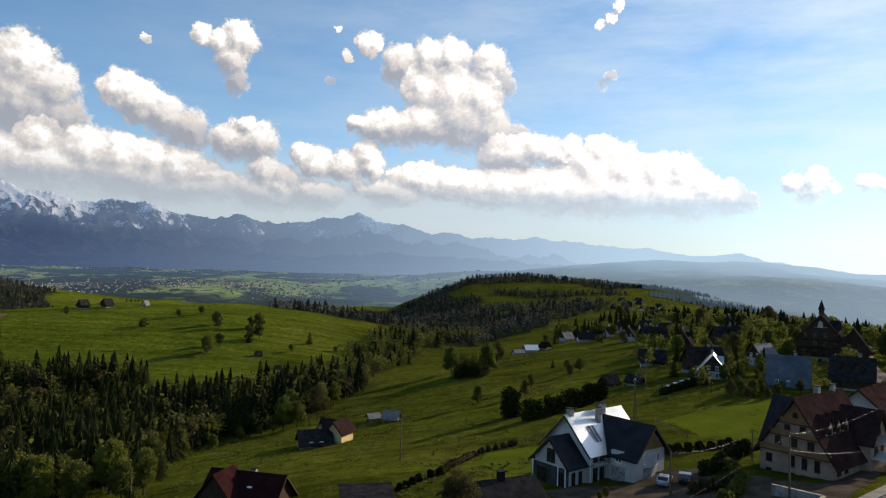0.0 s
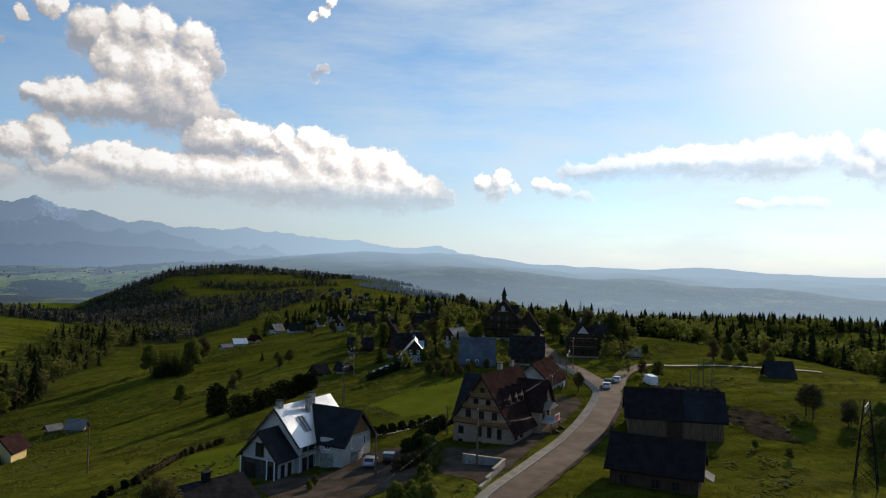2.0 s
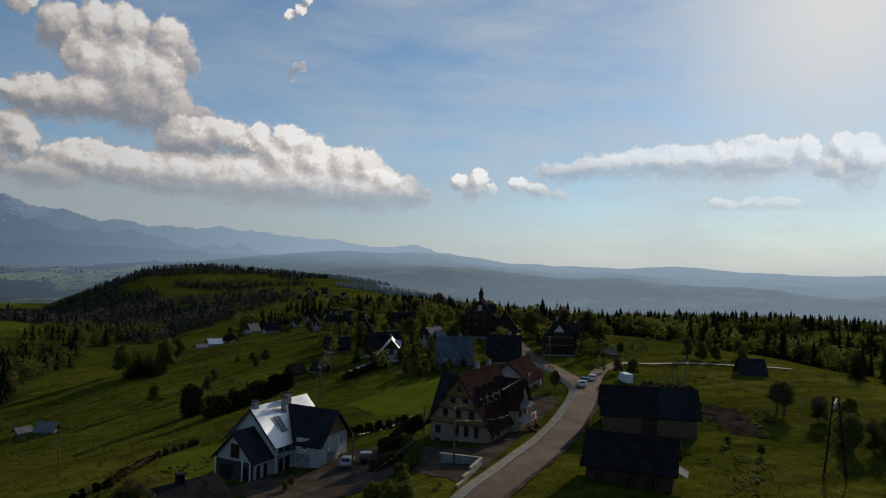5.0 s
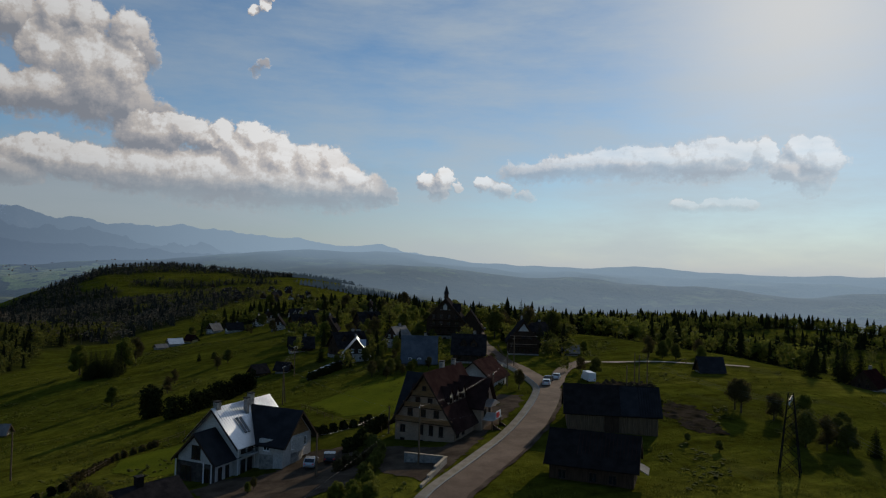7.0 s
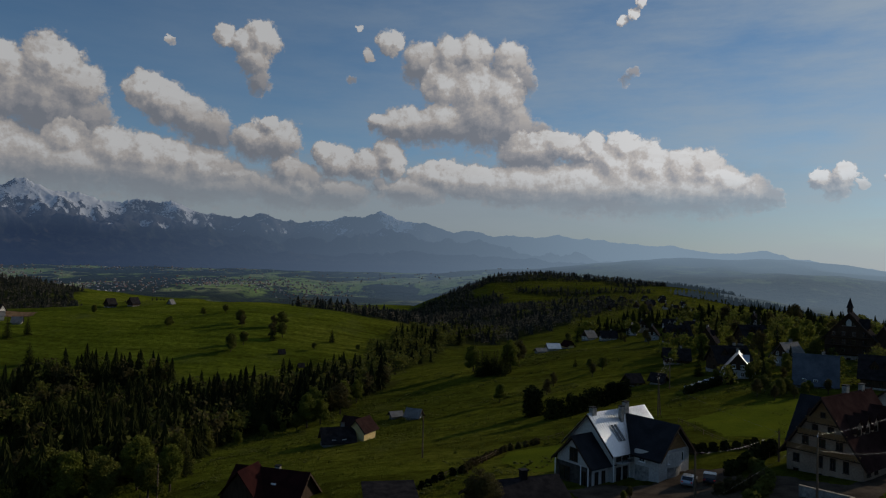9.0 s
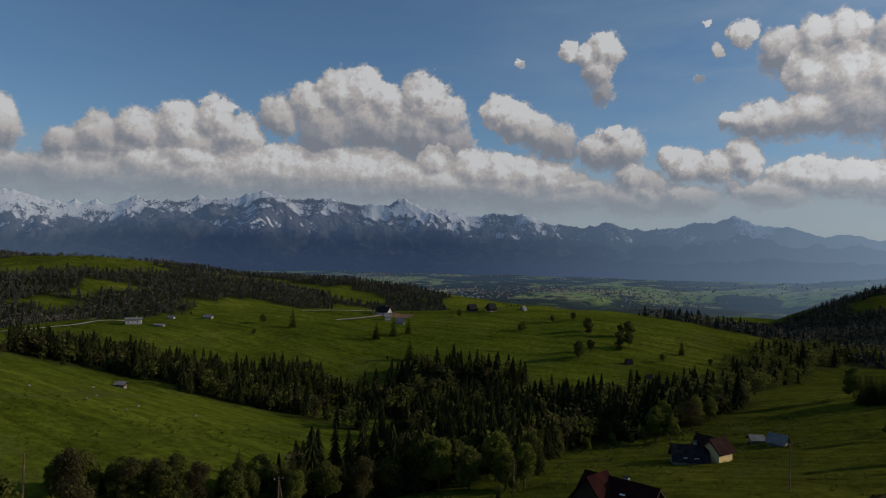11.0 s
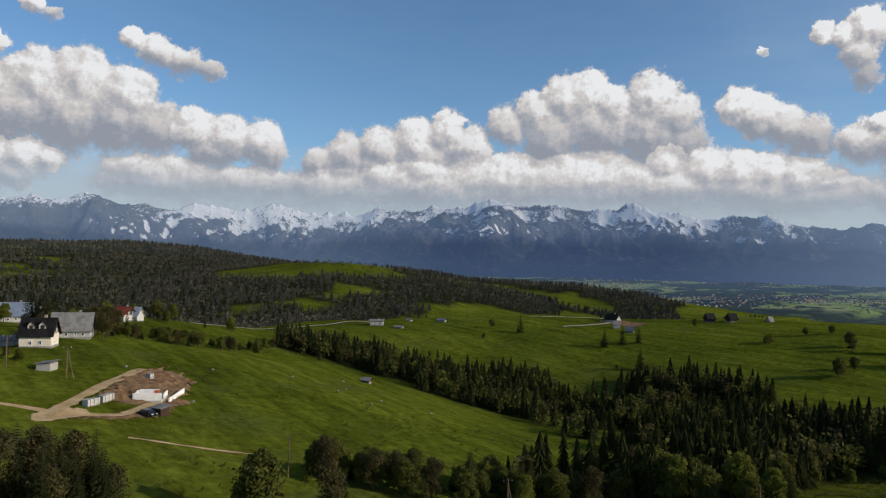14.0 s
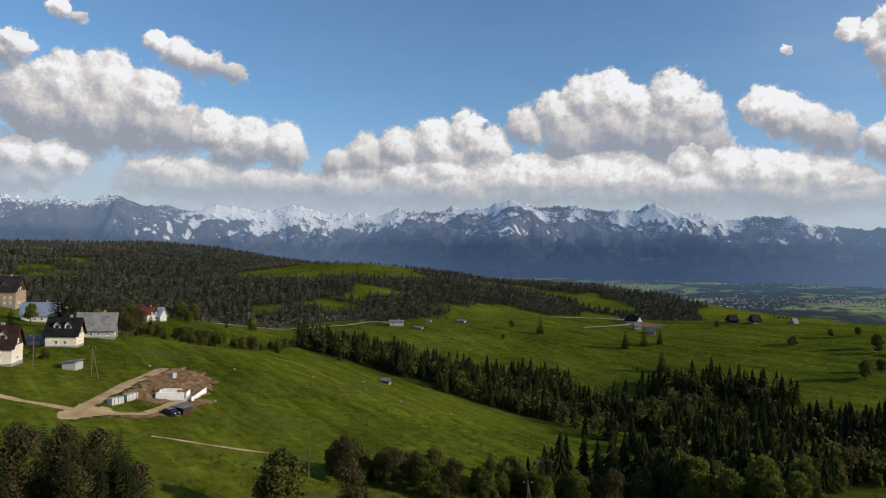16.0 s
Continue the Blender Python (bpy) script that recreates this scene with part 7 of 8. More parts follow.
# before the lookout on the western side
row([(-96.6, 14.5), (-97.7, 17.5), (-95.8, 20.5), (-94.6, 23.4), (-96, 27), (-91.8, 12), (-90, 19), (-99, 23), (-101, 12), (-100, 6), (-93, 4), (-91, 26)], ["spruce_b", "spruce_c", "bud_a"], 10, 13, "foreground spruces")
row([(-93.3, 48)], ["dull_b"], 11.5, 12, "foreground trees")
row([(-96.4, 62.2)], ["bud_a"], 10, 10.5, "foreground trees")
row([(-97, 65.5)], ["spruce_a"], 6.5, 7, "foreground trees")
row([(-118, 71.5)], ["fresh_a"], 6, 6.5, "foreground trees")
row([(2.6, 92.5), (4.0, 90.5)], ["bud_a"], 7, 8, "garden trees")
row([(-56.5, 122)], ["spruce_c"], 4, 4.5, "foreground trees")
row([(29.4, 79.8), (31.8, 80.6), (34.2, 81), (30.8, 77.4), (33, 77.8)], ["fresh_a", "fresh_b"], 3.4, 4.4, "garden bushes")
row([(24.5, 100.5), (23.2, 98.6)], ["bud_b", "fresh_a"], 1.6, 2.4, "garden bushes")
# eastern meadow
row([(126, 98.6), (127, 101)], ["bud_b", "dull_a"], 7, 8, "eastern meadow trees")
row([(127.5, 92), (131, 94), (134, 90)], ["bud_a", "fresh_a"], 4, 6, "eastern meadow trees")
row([(117, 78), (120, 76), (123, 74), (126, 78), (121, 82), (128, 72), (131, 80)], ["spruce_b", "bud_a", "dull_b"], 5.5, 8, "eastern spruces")
row([(112.5, 108), (96, 86), (97, 80)], ["dull_a"], 1.5, 2.5, "eastern bushes")
row([(127, 152), (130, 149)], ["bud_a", "dull_b"], 4.5, 5.5, "roadside trees")
row([(102, 122), (103.5, 124.5)], ["spruce_c"], 3.5, 4.5, "roadside trees")
row([(176, 163), (173, 166), (170, 169), (182, 158), (186, 176), (192, 168)], ["bud_a", "fresh_b", "dull_b"], 5, 8, "eastern wood edge")
row([(204, 124), (210, 128), (216, 120), (222, 130), (200, 132), (238, 120)], ["spruce_a", "spruce_b"], 10, 14, "farm spruces")
# village trees
row([(73, 216)], ["spruce_b"], 6.5, 7, "village trees")
row([(81, 208), (84, 205), (89, 203), (92, 199), (78, 201), (86, 198), (96, 204), (104, 208), (98, 212)], ["fresh_a", "fresh_b", "dull_a", "dull_b", "bud_b"], 3.5, 5.5, "village trees")
row([(76, 199), (80, 195), (84, 193), (88, 192), (91, 189), (74, 204), (83, 200), (95, 198), (100, 203), (109, 204), (88, 212), (112, 214)], ["fresh_a", "dull_a", "dull_b", "bud_a"], 3, 5, "village trees")
row([(140, 262), (132, 256), (120, 254), (112, 250), (104, 246), (96, 250), (90, 262), (142, 280), (150, 285), (158, 275)], ["fresh_a", "dull_a", "bud_a", "spruce_a"], 7, 11, "village trees")
row([(117, 270), (134, 364), (142, 356), (154, 338), (116, 232), (126, 300), (138, 310), (147, 300), (150, 330), (128, 330), (120, 345), (160, 352)], ["fresh_a", "dull_a", "bud_a", "spruce_a"], 5, 8.5, "village trees")
row([(170, 360), (178, 350), (186, 345), (192, 340), (200, 350), (180, 372), (165, 378), (205, 358), (150, 400), (140, 412)], ["spruce_a", "spruce_b", "dull_b", "bud_b"], 10, 15, "village trees")
row([(138, 236), (143, 245), (150, 262), (131, 222), (164, 300), (172, 312)], ["fresh_a", "bud_a"], 5, 8, "village trees")
row([(157, 205), (164, 214), (160, 224), (166, 232), (154, 232), (170, 222), (146, 226), (160, 244), (175, 250)], ["spruce_a", "bud_a", "dull_a", "spruce_c"], 10, 15, "village trees")
row([(141, 186), (144, 189), (147, 186), (143, 193), (150, 196), (146, 182)], ["spruce_b", "spruce_c"], 8, 11, "village trees")
row([(140, 176), (143, 186), (150, 190), (154, 183)], ["fresh_a", "dull_a", "spruce_c"], 4, 7, "village trees")
row([(96, 150), (100, 156), (93, 133)], ["bud_b", "bud_a"], 4, 5.5, "garden trees")
row([(74, 166), (77, 170), (80, 173), (83, 170), (86, 174), (72, 171), (79, 167), (89, 171), (76, 176), (83, 178)], ["fresh_a", "dull_a", "bud_b", "dull_b"], 3, 5, "village trees")
row([(108, 262), (104, 290), (110, 300), (92, 300), (88, 330), (108, 330), (112, 350), (92, 350), (86, 370), (110, 385), (90, 395), (116, 400)], ["fresh_a", "bud_b", "dull_a", "bud_a", "spruce_c"], 4, 7, "village trees")
row([(155, 600), (160, 620), (176, 655), (190, 640), (206, 605), (212, 632), (180, 590), (172, 540), (195, 545), (190, 575)], ["dull_a", "bud_a", "spruce_a", "dull_b"], 8, 12, "village trees")
village_rng = random.Random(21)
taken = [(92, 183), (104, 224), (106, 178), (80, 203), (84, 221), (97, 277), (97, 316), (112, 272), (131, 186), (156, 212), (131, 238), (88, 141)]
garden_spots = []
while len(garden_spots) < 240:
    a, r = radians(village_rng.uniform(16, 39)), village_rng.uniform(195, 470)
    x, y = r * math.sin(a), r * math.cos(a)
    house_gap = min(math.hypot(x - hx, y - hy) for hx, hy in taken)
    if house_gap < 9 or float(strip_gap(np.array([x]), np.array([y]), ROAD)[0]) < 6 or (r < 250 and x < 70):
        continue
    tall = village_rng.uniform(4, 6.5) * (1 + (r - 195) / 400)
    garden_spots.append((x, y, tall, tall * village_rng.uniform(0.3, 0.45)))
garden_spots = np.array(garden_spots)
scatter("garden_thicket", dense_crowns, garden_spots[::2], leaf_mats[1], "dull green garden trees filling the village", "trees")
scatter("orchard_thicket", dense_crowns, garden_spots[1::4], leaf_mats[0], "fresh green fruit trees among the village houses", "trees")
scatter("village_spruces", fine_spruces, garden_spots[3::4] * np.array([1, 1, 1.3, 0.7]), dark_needles, "dark spruces among the village houses", "trees")
# western hamlet
row([(-272, 72), (-268, 76), (-276, 80), (-280, 74), (-260, 72)], ["bud_a", "bud_b", "dull_a"], 9, 12, "hamlet trees")
row([(-292, 56), (-288, 60)], ["spruce_a"], 17, 20, "hamlet trees")
row([(-281, 70), (-269, 64), (-286, 76), (-300, 72), (-290, 82)], ["bud_a", "bud_b", "fresh_b"], 9, 12, "hamlet trees")
row([(-218, 36), (-212, 38)], ["bud_a", "dull_b"], 3, 4, "hamlet trees")
row([(-270, 86), (-280, 96), (-288, 108), (-294, 118), (-298, 128), (-303, 138), (-300, 150), (-290, 112), (-284, 90), (-276, 100), (-283, 92), (-286, 102), (-292, 110), (-296, 122), (-299, 132), (-282, 84)], ["dull_a", "dull_b", "spruce_b", "bud_a"], 4.5, 7.5, "hamlet trees")
row([(-300, 84), (-306, 88), (-296, 80), (-345, 92), (-352, 84), (-338, 84)], ["spruce_c", "fresh_b", "dull_b", "bud_a"], 7, 10, "hamlet trees")
row([(-380, 132), (-374, 138), (-360, 150), (-350, 160), (-366, 132), (-388, 122), (-385, 104), (-392, 110)], ["fresh_b", "spruce_a", "dull_b"], 6, 11, "hamlet trees")
row([(-352, 108), (-300, 36), (-286, 40), (-322, 52)], ["fresh_a", "spruce_c"], 8, 13, "hamlet trees")
# single trees on the meadow hill
row([(-326, 362), (-265, 375), (-260, 388), (-254, 397), (-224, 352.5)], ["spruce_a", "spruce_b"], 12, 15, "hill spruces")
row([(-350, 358), (-188, 436), (-177, 467), (-165, 476), (-250, 462), (-188.5, 441)], ["dull_a", "dull_b"], 5, 7, "hill trees")
row([(-146, 450), (-131, 389), (-129, 405), (-142, 442), (-117, 424), (-119, 453), (-123, 448), (-112, 428)], ["dull_b", "bud_a", "dull_a"], 8, 11, "hill trees")
row([(-82, 434), (-116, 420)], ["spruce_b"], 8, 10, "hill spruces")
row([(-64, 424), (-88, 410), (-330, 330), (-210, 345), (-235, 345)], ["dull_a", "bud_b"], 3, 5, "hill bushes")
for k in range(30):
    u = k / 29
    plant(pick.choice(["dull_a", "dull_b", "bud_a", "spruce_c", "fresh_b"]), -272 - 40 * u + pick.uniform(-4, 4), 84 + 80 * u + pick.uniform(-5, 5), pick.uniform(4, 7), "hamlet trees")
# fill the thicket and the ravine edge
for k in range(52):
    u = k / 51
    x, y = -116 + 46 * u + pick.uniform(-5, 5), 74 + 82 * u + pick.uniform(-5, 5)
    plant(pick.choice(["dull_a", "dull_b", "fresh_a", "bud_a", "bud_b", "dull_a", "spruce_b"]), x - 4, y + 2, pick.uniform(4.5, 8.5), "thicket trees")
for k in range(34):
    x, y = -68 - pick.uniform(0, 24), 132 + pick.uniform(0, 70)
    plant(pick.choice(["fresh_a", "fresh_b", "dull_b", "spruce_a", "bud_a"]), x, y, pick.uniform(6, 10), "ravine edge trees")
for k in range(18):
    plant(pick.choice(["spruce_b", "spruce_c", "spruce_b", "bud_b", "bud_a"]), -98 + pick.uniform(-6, 8), 4 + pick.uniform(0, 27), pick.uniform(8, 12), "foreground spruces")


# ---- poles, wires and the lattice mast ----
def pole(x, y, tall, label="grey wooden power pole with crossarm", brace=0.0, arm=True):
    h = seat(x, y, 60, "power_pole", label, "pole", "power poles")
    part("mast", rod(bmesh.new(), (0, 0, -0.5), (0, 0, tall), 0.16, 0.11, 8), grey_wood, h)
    if brace:
        part("brace", rod(bmesh.new(), (brace, 0, -0.5), (0, 0, tall * 0.95), 0.14, 0.1, 8), grey_wood, h)
    if arm:
        a = part("crossarm", box(-0.9, -0.06, tall - 0.5, 0.9, 0.06, tall - 0.38), dark_metal, h)
        for u in (-0.8, 0.0, 0.8):
            part("insulator", rod(bmesh.new(), (u, 0, tall - 0.38), (u, 0, tall - 0.12), 0.06, 0.04, 6), white_paint, a)
    return Vector((x, y, height_at(x, y) + tall - 0.3))


p_yard = pole(46.8, 92.4, 9.0)
p_gate = pole(71.0, 110.0, 9.5, "timber A-frame power pole by the guesthouse steps", 1.8)
p_field = pole(44.5, 158, 9.0, "timber A-frame power pole in the field", 2.4)
p_slope = pole(-7.5, 141, 8.5, "thin grey power pole on the slope", 0, False)
p_back = pole(59.5, 200, 9.0)
p_home = pole(33.0, 98.4, 6.5, "short twin power pole by the drive", 0.7, False)
p_west = pole(-118.7, 66.8, 8.0, "thin grey power pole on the western meadow", 0, False)
p_wood = pole(-89.6, 97, 7.0, "timber A-frame power pole at the thicket", 1.4)
p_shed = pole(-188, 44, 8.0, "timber A-frame power pole by the field shed", 1.8)
p_hamlet = pole(-199, 33, 8.5)
for x, y in ((129.5, 132), (131.8, 136), (133.3, 133)):
    pole(x, y, 8.0, "upright timber pole of a transformer stand", 0, False)
p_east = pole(122, 128.5, 6.0, "lamp pole at the soil mound", 0, False)
p_road = pole(112, 163, 9.0)
p_bend = pole(93, 138, 8.0, "slim power pole by the garden", 0, False)
p_ravine = pole(-58, 132.5, 7.0, "thin grey power pole at the ravine", 0, False)
p_edge = pole(51.6, 114, 5.0, "short grey fence-line pole in the field", 0, False)


def wire(a, b, sag, thick=0.016, label="pale overhead wire slung between poles", ends=None):
    """A hanging wire, as a thin tube."""
    a, b = Vector(a), Vector(b)
    line = [b * t + a * (1 - t) - Vector((0, 0, sag * 4 * t * (1 - t))) - a for t in [k / 14 for k in range(15)]]
    side = (b - a).cross(Vector((0, 0, 1))).normalized() * thick
    bm = bmesh.new()
    rings = [[bm.verts.new(p + o) for o in (side, Vector((0, 0, thick)), -side, Vector((0, 0, -thick)))] for p in line]
    for r, q in zip(rings, rings[1:]):
        for k in range(4):
            bm.faces.new((r[k], r[(k + 1) % 4], q[(k + 1) % 4], q[k]))
    ob = part("overhead_wire", bm, wire_mat, None, label)
    ob.location = a
    return tagged(ob, label, "wire", "overhead wires")


wire(p_yard, p_gate + Vector((-0.4, 0, 0)), 0.8, 0.01)
wire(p_gate, p_road, 1.8, 0.01)
wire(p_yard, (8.8, 64.8, 0.8), 0.6, 0.01)
wire(p_yard + Vector((0, 0, -2.0)), (62.5, 101.5, 5.2), 0.5, 0.01)
wire(p_home, p_edge, 0.9, 0.01)
wire(p_edge, p_field, 0.8, 0.01)
for d in (-0.8, 0.0, 0.8):
    wire(p_field + Vector((d, 0, 0)), p_back + Vector((d, 0, 0)), 0.8, 0.01)


def lattice_mast():
    h = seat(99.6, 69.0, 30, "lattice_mast", "rusty steel lattice power mast on the meadow", "pylon")
    H, b, t = 12.5, 1.5, 0.35
    at = lambda s, u, z: Vector((s * (b + (t - b) * z / H), u * (b + (t - b) * z / H), z))
    for s, u in ((-1, -1), (1, -1), (1, 1), (-1, 1)):
        part("leg", rod(bmesh.new(), at(s, u, -0.5), at(s, u, H), 0.09, 0.06, 6), dark_metal, h)
    zs = [0, 2.6, 4.8, 6.7, 8.3, 9.7, 11.0, 12.2]
    for z0, z1 in zip(zs, zs[1:]):
        for c, d in (((-1, -1), (1, -1)), ((1, -1), (1, 1)), ((1, 1), (-1, 1)), ((-1, 1), (-1, -1))):
            part("lattice_bar", rod(bmesh.new(), at(*c, z0), at(*d, z1), 0.04, 0.04, 5), dark_metal, h)
            part("lattice_bar", rod(bmesh.new(), at(*d, z0), at(*c, z1), 0.04, 0.04, 5), dark_metal, h)
    arm = part("crossarm", box(-2.6, -0.1, H - 0.9, 2.6, 0.1, H - 0.7), dark_metal, h)
    for u in (-2.4, 0.0, 2.4):
        part("insulator", rod(bmesh.new(), (u, 0, H - 0.9), (u, 0, H - 1.5), 0.09, 0.07, 6), white_paint, arm)
    m = h.matrix_world
    for u in (-2.4, 0.0, 2.4):
        top = m @ Vector((u, 0, H - 1.5))
        wire(top, (top.x - 60, top.y - 118, top.z - 2), 3.0, 0.01)
        wire(top, (129.7 + u * 0.4, 132, height_at(129.7, 132) + 7.8), 1.5, 0.01)


lattice_mast()


# ---- cars ----
def car(x, y, turn, paint, label, van=False, group="parked cars"):
    h = seat(x, y, turn, "parked_car" if not van else "delivery_van", label, "car" if not van else "van", group, -0.2)
    L, W = (4.3, 1.75) if not van else (5.6, 2.0)
    if van:
        prof = [(-2.8, 0.35), (2.7, 0.35), (2.8, 1.0), (2.2, 1.35), (1.9, 2.1), (1.5, 2.5), (-2.8, 2.5)]
        glass = [(1.95, 1.4), (2.2, 1.4), (1.9, 2.1), (1.55, 2.1)]
    else:
        prof = [(-2.1, 0.3), (2.1, 0.3), (2.15, 0.7), (1.1, 0.92), (0.45, 1.42), (-1.3, 1.45), (-2.0, 0.98), (-2.15, 0.7)]
        glass = [(0.95, 0.97), (0.42, 1.36), (-1.25, 1.39), (-1.8, 1.0)]
    bm = prism(prof, "y", -W / 2, W / 2)
    bmesh.ops.bevel(bm, geom=bm.edges[:], offset=0.07, segments=2, affect="EDGES")
    part("body", bm, paint, h)
    part("side_glass", prism(glass, "y", -W / 2 - 0.012, W / 2 + 0.012), glass_mat, h)
    if not van:
        part("windscreen", prism([(1.02, 0.99), (0.5, 1.38), (0.54, 1.42), (1.1, 0.99)], "y", -W / 2 + 0.14, W / 2 - 0.14), glass_mat, h)
        part("rear_window", prism([(-1.36, 1.41), (-1.4, 1.43), (-1.98, 1.04), (-1.92, 1.02)], "y", -W / 2 + 0.14, W / 2 - 0.14), glass_mat, h)
    for sx in (-1, 1):
        for sy in (-1, 1):
            cx, cy = sx * L * 0.31, sy * (W / 2 - 0.1)
            wh = part("wheel", rod(bmesh.new(), (cx, cy - 0.11, 0.32), (cx, cy + 0.11, 0.32), 0.32, 0.32, 16), rubber_mat, h)
            part("rim", rod(bmesh.new(), (cx, cy - 0.12, 0.32), (cx, cy + 0.12, 0.32), 0.19, 0.19, 12), car_silver, wh)
        part("headlight", box(L / 2 - 0.1, sx * 0.62 - 0.18, 0.6, L / 2 + 0.02, sx * 0.62 + 0.18, 0.76, 0.01), white_paint, h)
        part("tail_light", box(-L / 2 - 0.02, sx * 0.66 - 0.12, 0.72, -L / 2 + 0.1, sx * 0.66 + 0.12, 0.9, 0.01), red_cloth, h)
    return h


car(34.6, 105.6, 62, car_silver, "silver hatchback parked on the gravel drive")
car(37.6, 105.4, 68, car_dark, "black car parked beside the silver one")
car(103.2, 136.0, 50, car_white, "white car waiting at the road junction")
car(106.4, 139.4, 40, car_dark, "dark blue car at the road junction")
car(111.4, 142.6, 45, car_white, "pale car entering the side road")
car(119.5, 139.8, 70, car_white, "white delivery van beside the soil mound", True)
car(153.0, 245.5, 60, car_dark, "dark car driving up the village road")
for k, (x, y) in enumerate(((63, 190.5), (65.6, 192.8), (68.2, 195), (70.8, 197.2), (73.4, 199.4))):
    car(x, y, 130, (car_silver, car_dark, car_white)[k % 3], ("silver", "dark", "white")[k % 3] + " car in the parking row by the hedge")
car(-156.0, 53.0, 20, car_dark, "dark car standing at the building site")


# ---- far villages: too many small houses to count ----
def far_houses(name, spots, size, label):
    """Small gabled houses as one mesh. spots: rows of x, y."""
    g = np.random.default_rng(9)
    n = len(spots)
    L, W, E, R = size * (0.8 + 0.6 * g.random(n)), size * (0.6 + 0.3 * g.random(n)), size * 0.42, size * (0.8 + 0.3 * g.random(n))
    turn = g.random(n) * 3.14
    base = np.array([(-1, -1, 0), (1, -1, 0), (1, 1, 0), (-1, 1, 0), (-1, -1, 1), (1, -1, 1), (1, 1, 1), (-1, 1, 1), (-1, 0, 2), (1, 0, 2)], float)
    v = np.repeat(base[None], n, 0)
    x, y = v[..., 0] * L[:, None] / 2, v[..., 1] * W[:, None] / 2
    z = np.where(v[..., 2] == 0, -2.0, np.where(v[..., 2] == 1, E, R[:, None]))
    c, s = np.cos(turn)[:, None], np.sin(turn)[:, None]
    wx, wy = x * c - y * s + spots[:, :1], x * s + y * c + spots[:, 1:2]
    wz = z + ground_z(spots[:, 0], spots[:, 1])[:, None]
    pts = np.stack([wx, wy, wz], -1).reshape(-1, 3)
    tri = np.array([(0, 1, 5), (0, 5, 4), (2, 3, 7), (2, 7, 6), (1, 2, 6), (1, 6, 5), (3, 0, 4), (3, 4, 7), (4, 7, 8), (5, 9, 6), (4, 5, 9), (4, 9, 8), (7, 8, 9), (7, 9, 6)])
    faces = (tri[None] + (np.arange(n) * 10)[:, None, None]).reshape(-1, 3)
    ob = mesh_object(name, pts, faces, far_wall, smooth=False)
    ob.data.materials.append(far_roof)
    which = np.tile(np.array([0] * 10 + [1] * 4), n)
    ob.data.polygons.foreach_set("material_index", which.astype(np.int32))
    return tagged(ob, label, "village", kind="stuff")


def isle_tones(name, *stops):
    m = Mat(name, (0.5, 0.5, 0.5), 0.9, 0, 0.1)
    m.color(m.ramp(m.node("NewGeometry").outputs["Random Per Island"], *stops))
    # a little blue emission stands in for haze over the far villages
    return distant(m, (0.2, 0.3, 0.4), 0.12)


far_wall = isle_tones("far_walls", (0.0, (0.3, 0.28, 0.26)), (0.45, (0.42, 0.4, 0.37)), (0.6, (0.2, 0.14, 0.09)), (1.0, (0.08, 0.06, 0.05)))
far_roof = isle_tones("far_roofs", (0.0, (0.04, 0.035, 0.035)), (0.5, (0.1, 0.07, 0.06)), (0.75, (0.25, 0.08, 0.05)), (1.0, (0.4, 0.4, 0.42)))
town_rng = np.random.default_rng(12)


def cluster(center, spread, n):
    """Places strewn about a bearing and a distance. center, spread: degrees and metres."""
    a = np.radians(center[0] + town_rng.normal(size=n) * spread[0])
    r = center[1] + town_rng.normal(size=n) * spread[1]
    return np.stack([r * np.sin(a), r * np.cos(a)], -1)


towns = np.concatenate([cluster((-36, 2250), (2.4, 190), 330), cluster((-35, 2900), (2.2, 260), 200), cluster((-28, 2180), (3.0, 90), 190), cluster((-19, 2420), (3.2, 110), 260),
                        cluster((-24, 3250), (5, 130), 190), cluster((-13, 2250), (2.2, 90), 130), cluster((-32, 1960), (3, 60), 110), cluster((-5, 2700), (5, 260), 60)])
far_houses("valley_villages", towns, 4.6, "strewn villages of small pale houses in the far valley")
slope_town = np.stack([np.array([155, 180, 176, 213, 197, 227, 264, 301, 235, 224, 328, 261, 168, 200, 240, 250, 188, 215, 270, 205, 232, 190, 285]),
                       np.array([867, 922, 833, 935, 793, 844, 927, 1256, 1316, 742, 873, 1339, 778, 880, 890, 960, 905, 812, 860, 1000, 800, 960, 1000])], -1).astype(float)
first_far = None
far_pick = random.Random(8)
for x, y in slope_town:
    if first_far is None or far_pick.random() < 0.25:
        first_far = cottage(x, y, far_pick.uniform(0, 180), 12, 9, 3.6, 9.5, far_pick.choice([plaster_white, dark_wood, plaster_tan]), black_roof, "steep-roofed house of the far hillside hamlet", group="hillside hamlet")
    else:
        copy_thing(first_far, pose(x, y, height_at(x, y) - 0.3, 0, 0, far_pick.uniform(0, 180)))
# orchard and garden trees among them
loose = np.concatenate([cluster((13, 880), (3.5, 130), 130), cluster((9, 1250), (4, 120), 110), cluster((15, 620), (4, 60), 50), cluster((-57.5, 1480), (2.6, 80), 110), cluster((8, 1440), (4, 80), 170), cluster((12, 1050), (3, 110), 120), cluster((-8, 900), (4, 120), 60), cluster((52, 560), (5, 90), 150), cluster((47, 400), (4, 40), 60), cluster((44, 700), (8, 120), 120)])
hs = 4 + 5 * town_rng.random(len(loose))
scatter("scattered_trees", broad_crowns, np.column_stack([loose, hs, hs * 0.42]), leaf_mats[1], "scattered broadleaved trees over the far slopes", "trees")


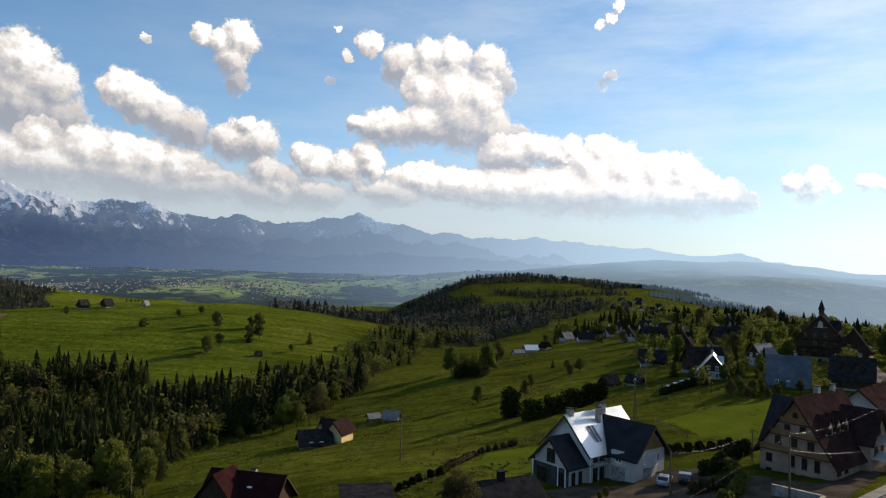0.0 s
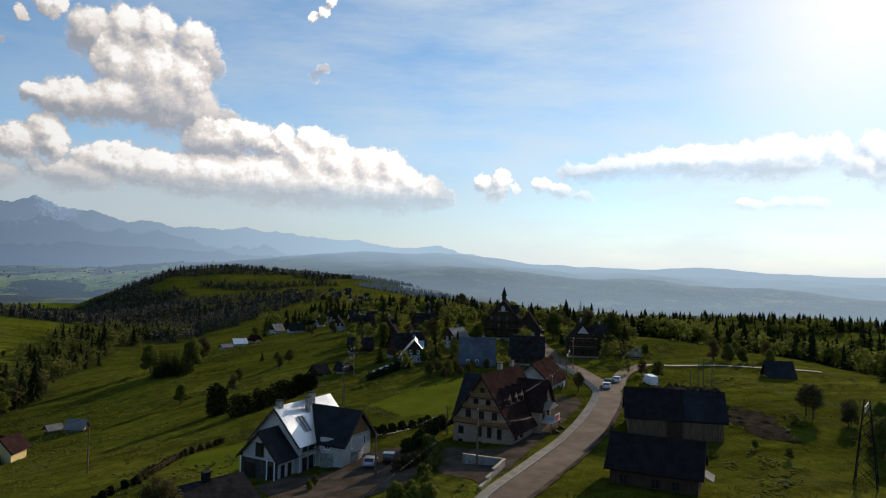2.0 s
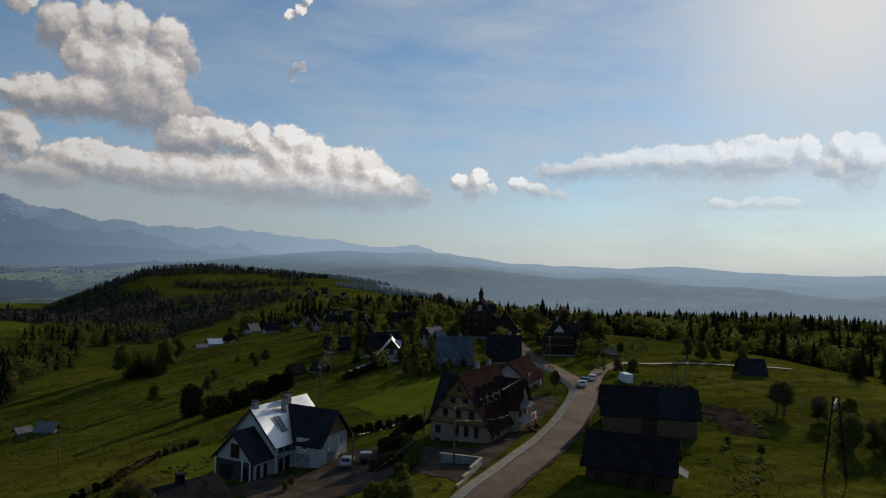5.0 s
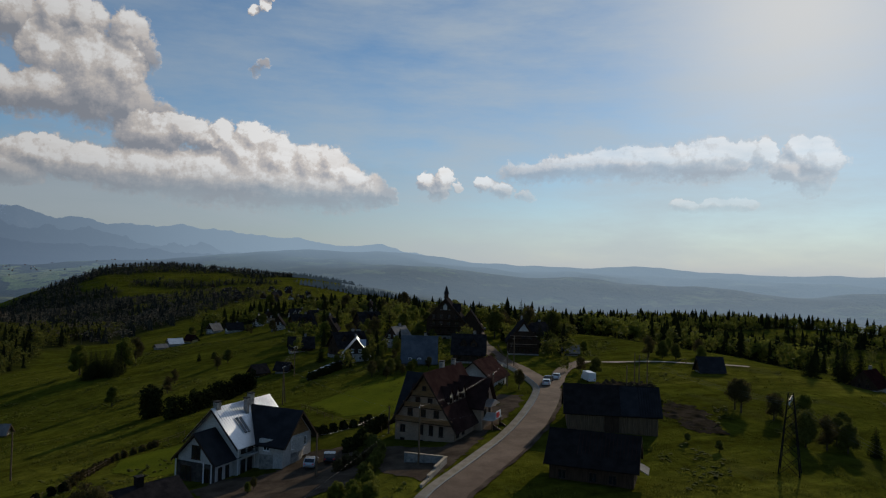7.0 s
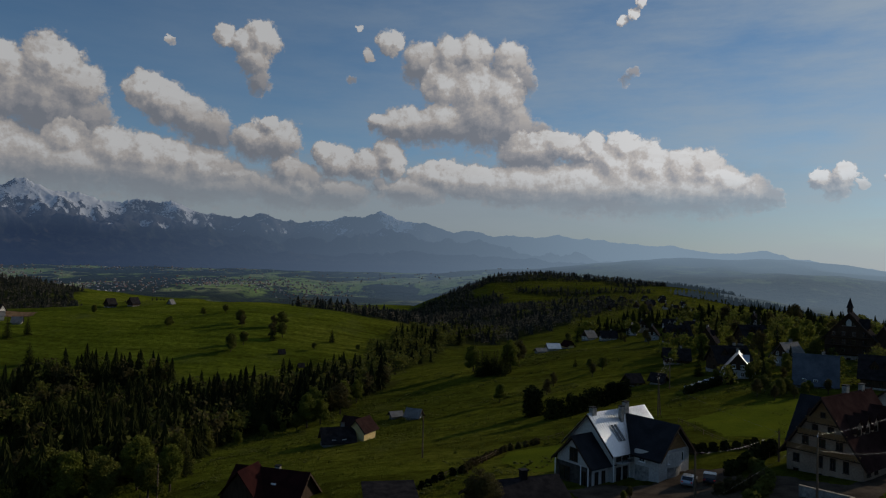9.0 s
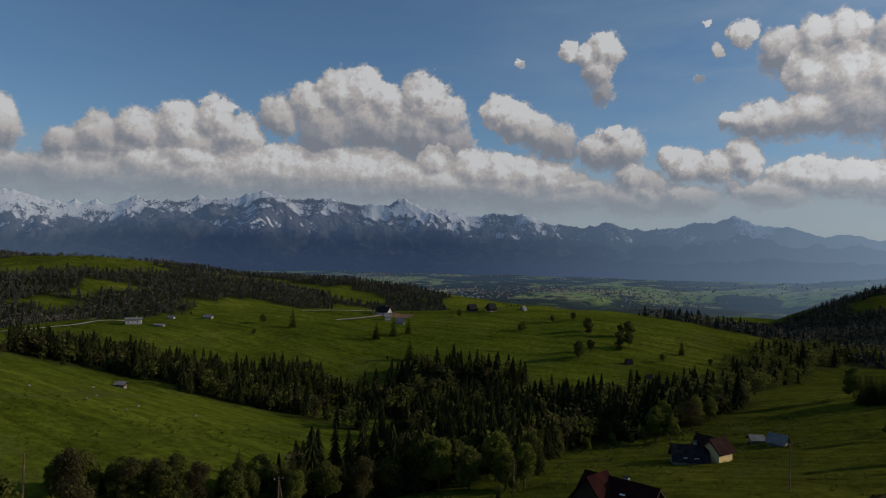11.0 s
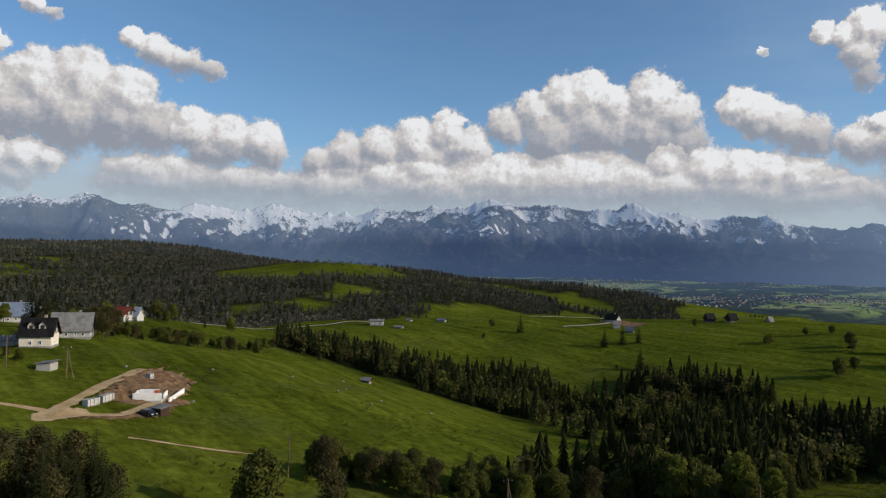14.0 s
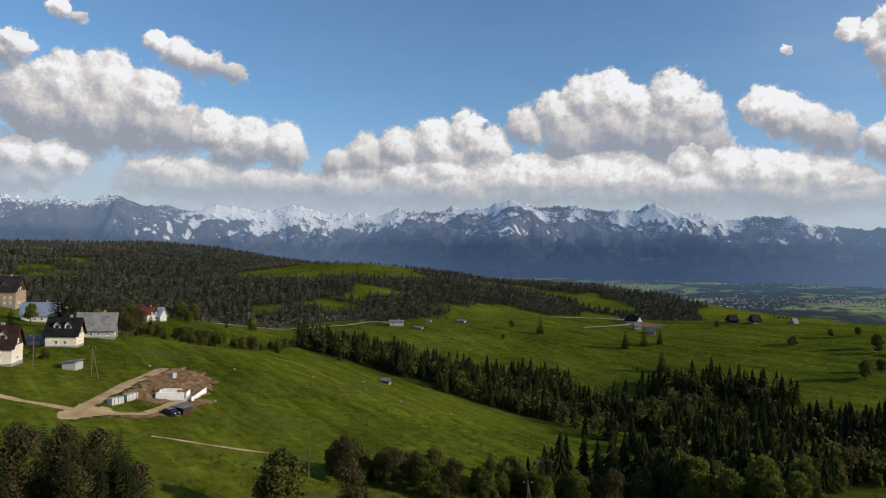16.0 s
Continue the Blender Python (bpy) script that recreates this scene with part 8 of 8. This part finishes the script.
# ---- rough grass tussocks on the near slopes ----
def tussock(blades, seed):
    g = np.random.default_rng(seed)
    v, f = [], []
    for k in range(blades):
        a, r = g.random() * 6.28, g.random() * 0.7
        c, s = math.cos(a), math.sin(a)
        lean = 0.4 + 0.6 * g.random()
        b = len(v)
        v += [(r * c - 0.16 * s, r * s + 0.16 * c, 0), (r * c + 0.16 * s, r * s - 0.16 * c, 0), ((r + lean) * c, (r + lean) * s, 0.6 + 0.4 * g.random())]
        f.append((b, b + 1, b + 2))
    return np.array(v), np.array(f)


n = 9000
ta, tr = np.radians(town_rng.uniform(-88, 66, n)), 45 + 190 * town_rng.random(n) ** 0.7
tx, ty = tr * np.sin(ta), tr * np.cos(ta)
clump = value_noise(tx / 9, ty / 9, 3) + 0.5 * value_noise(tx / 3, ty / 3, 6)
free = (strip_gap(tx, ty, ROAD) > 6) & (clump > 0.72) & ~((tx > 8) & (tx < 80) & (ty > 85) & (ty < 125)) & (np.hypot(tx + 165, ty - 52) > 36)
th = 0.25 + 0.4 * town_rng.random(n)
scatter("grass_tussocks", [tussock(16, s) for s in range(5)], np.column_stack([tx, ty, th + 0.3, th * 1.5])[free], tussock_mat, "rough tussocks of uncut grass", "grass")


# ---- weeds and low scrub in strips over the rough slopes ----
n = 26000
wx, wy = town_rng.uniform(-70, 190, n), town_rng.uniform(66, 360, n)
along, across = wx * math.cos(radians(32)) + wy * math.sin(radians(32)), -wx * math.sin(radians(32)) + wy * math.cos(radians(32))
strip = value_noise(along / 38, across / 7, 14) + 0.6 * value_noise(wx / 11, wy / 11, 15)
open_ground = (strip > 1.02) & (strip_gap(wx, wy, ROAD) > 7) & ~((wx > 5) & (wx < 84) & (wy > 84) & (wy < 160) & (wy < 1.2 * wx + 92)) & (wooded(wx, wy, "ravine") < 0) & (wooded(wx, wy, "brook") < 0)
wh = 0.3 + 0.9 * town_rng.random(n) ** 2
weeds = np.column_stack([wx, wy, wh + 0.3, wh * 1.3])[open_ground]
low_weeds = [blob_shell(2, 80 + s) for s in range(4)]
scatter("meadow_weeds", low_weeds, weeds, leaf_mats[1], "low weeds and scrub in strips on the rough meadow", "weeds")
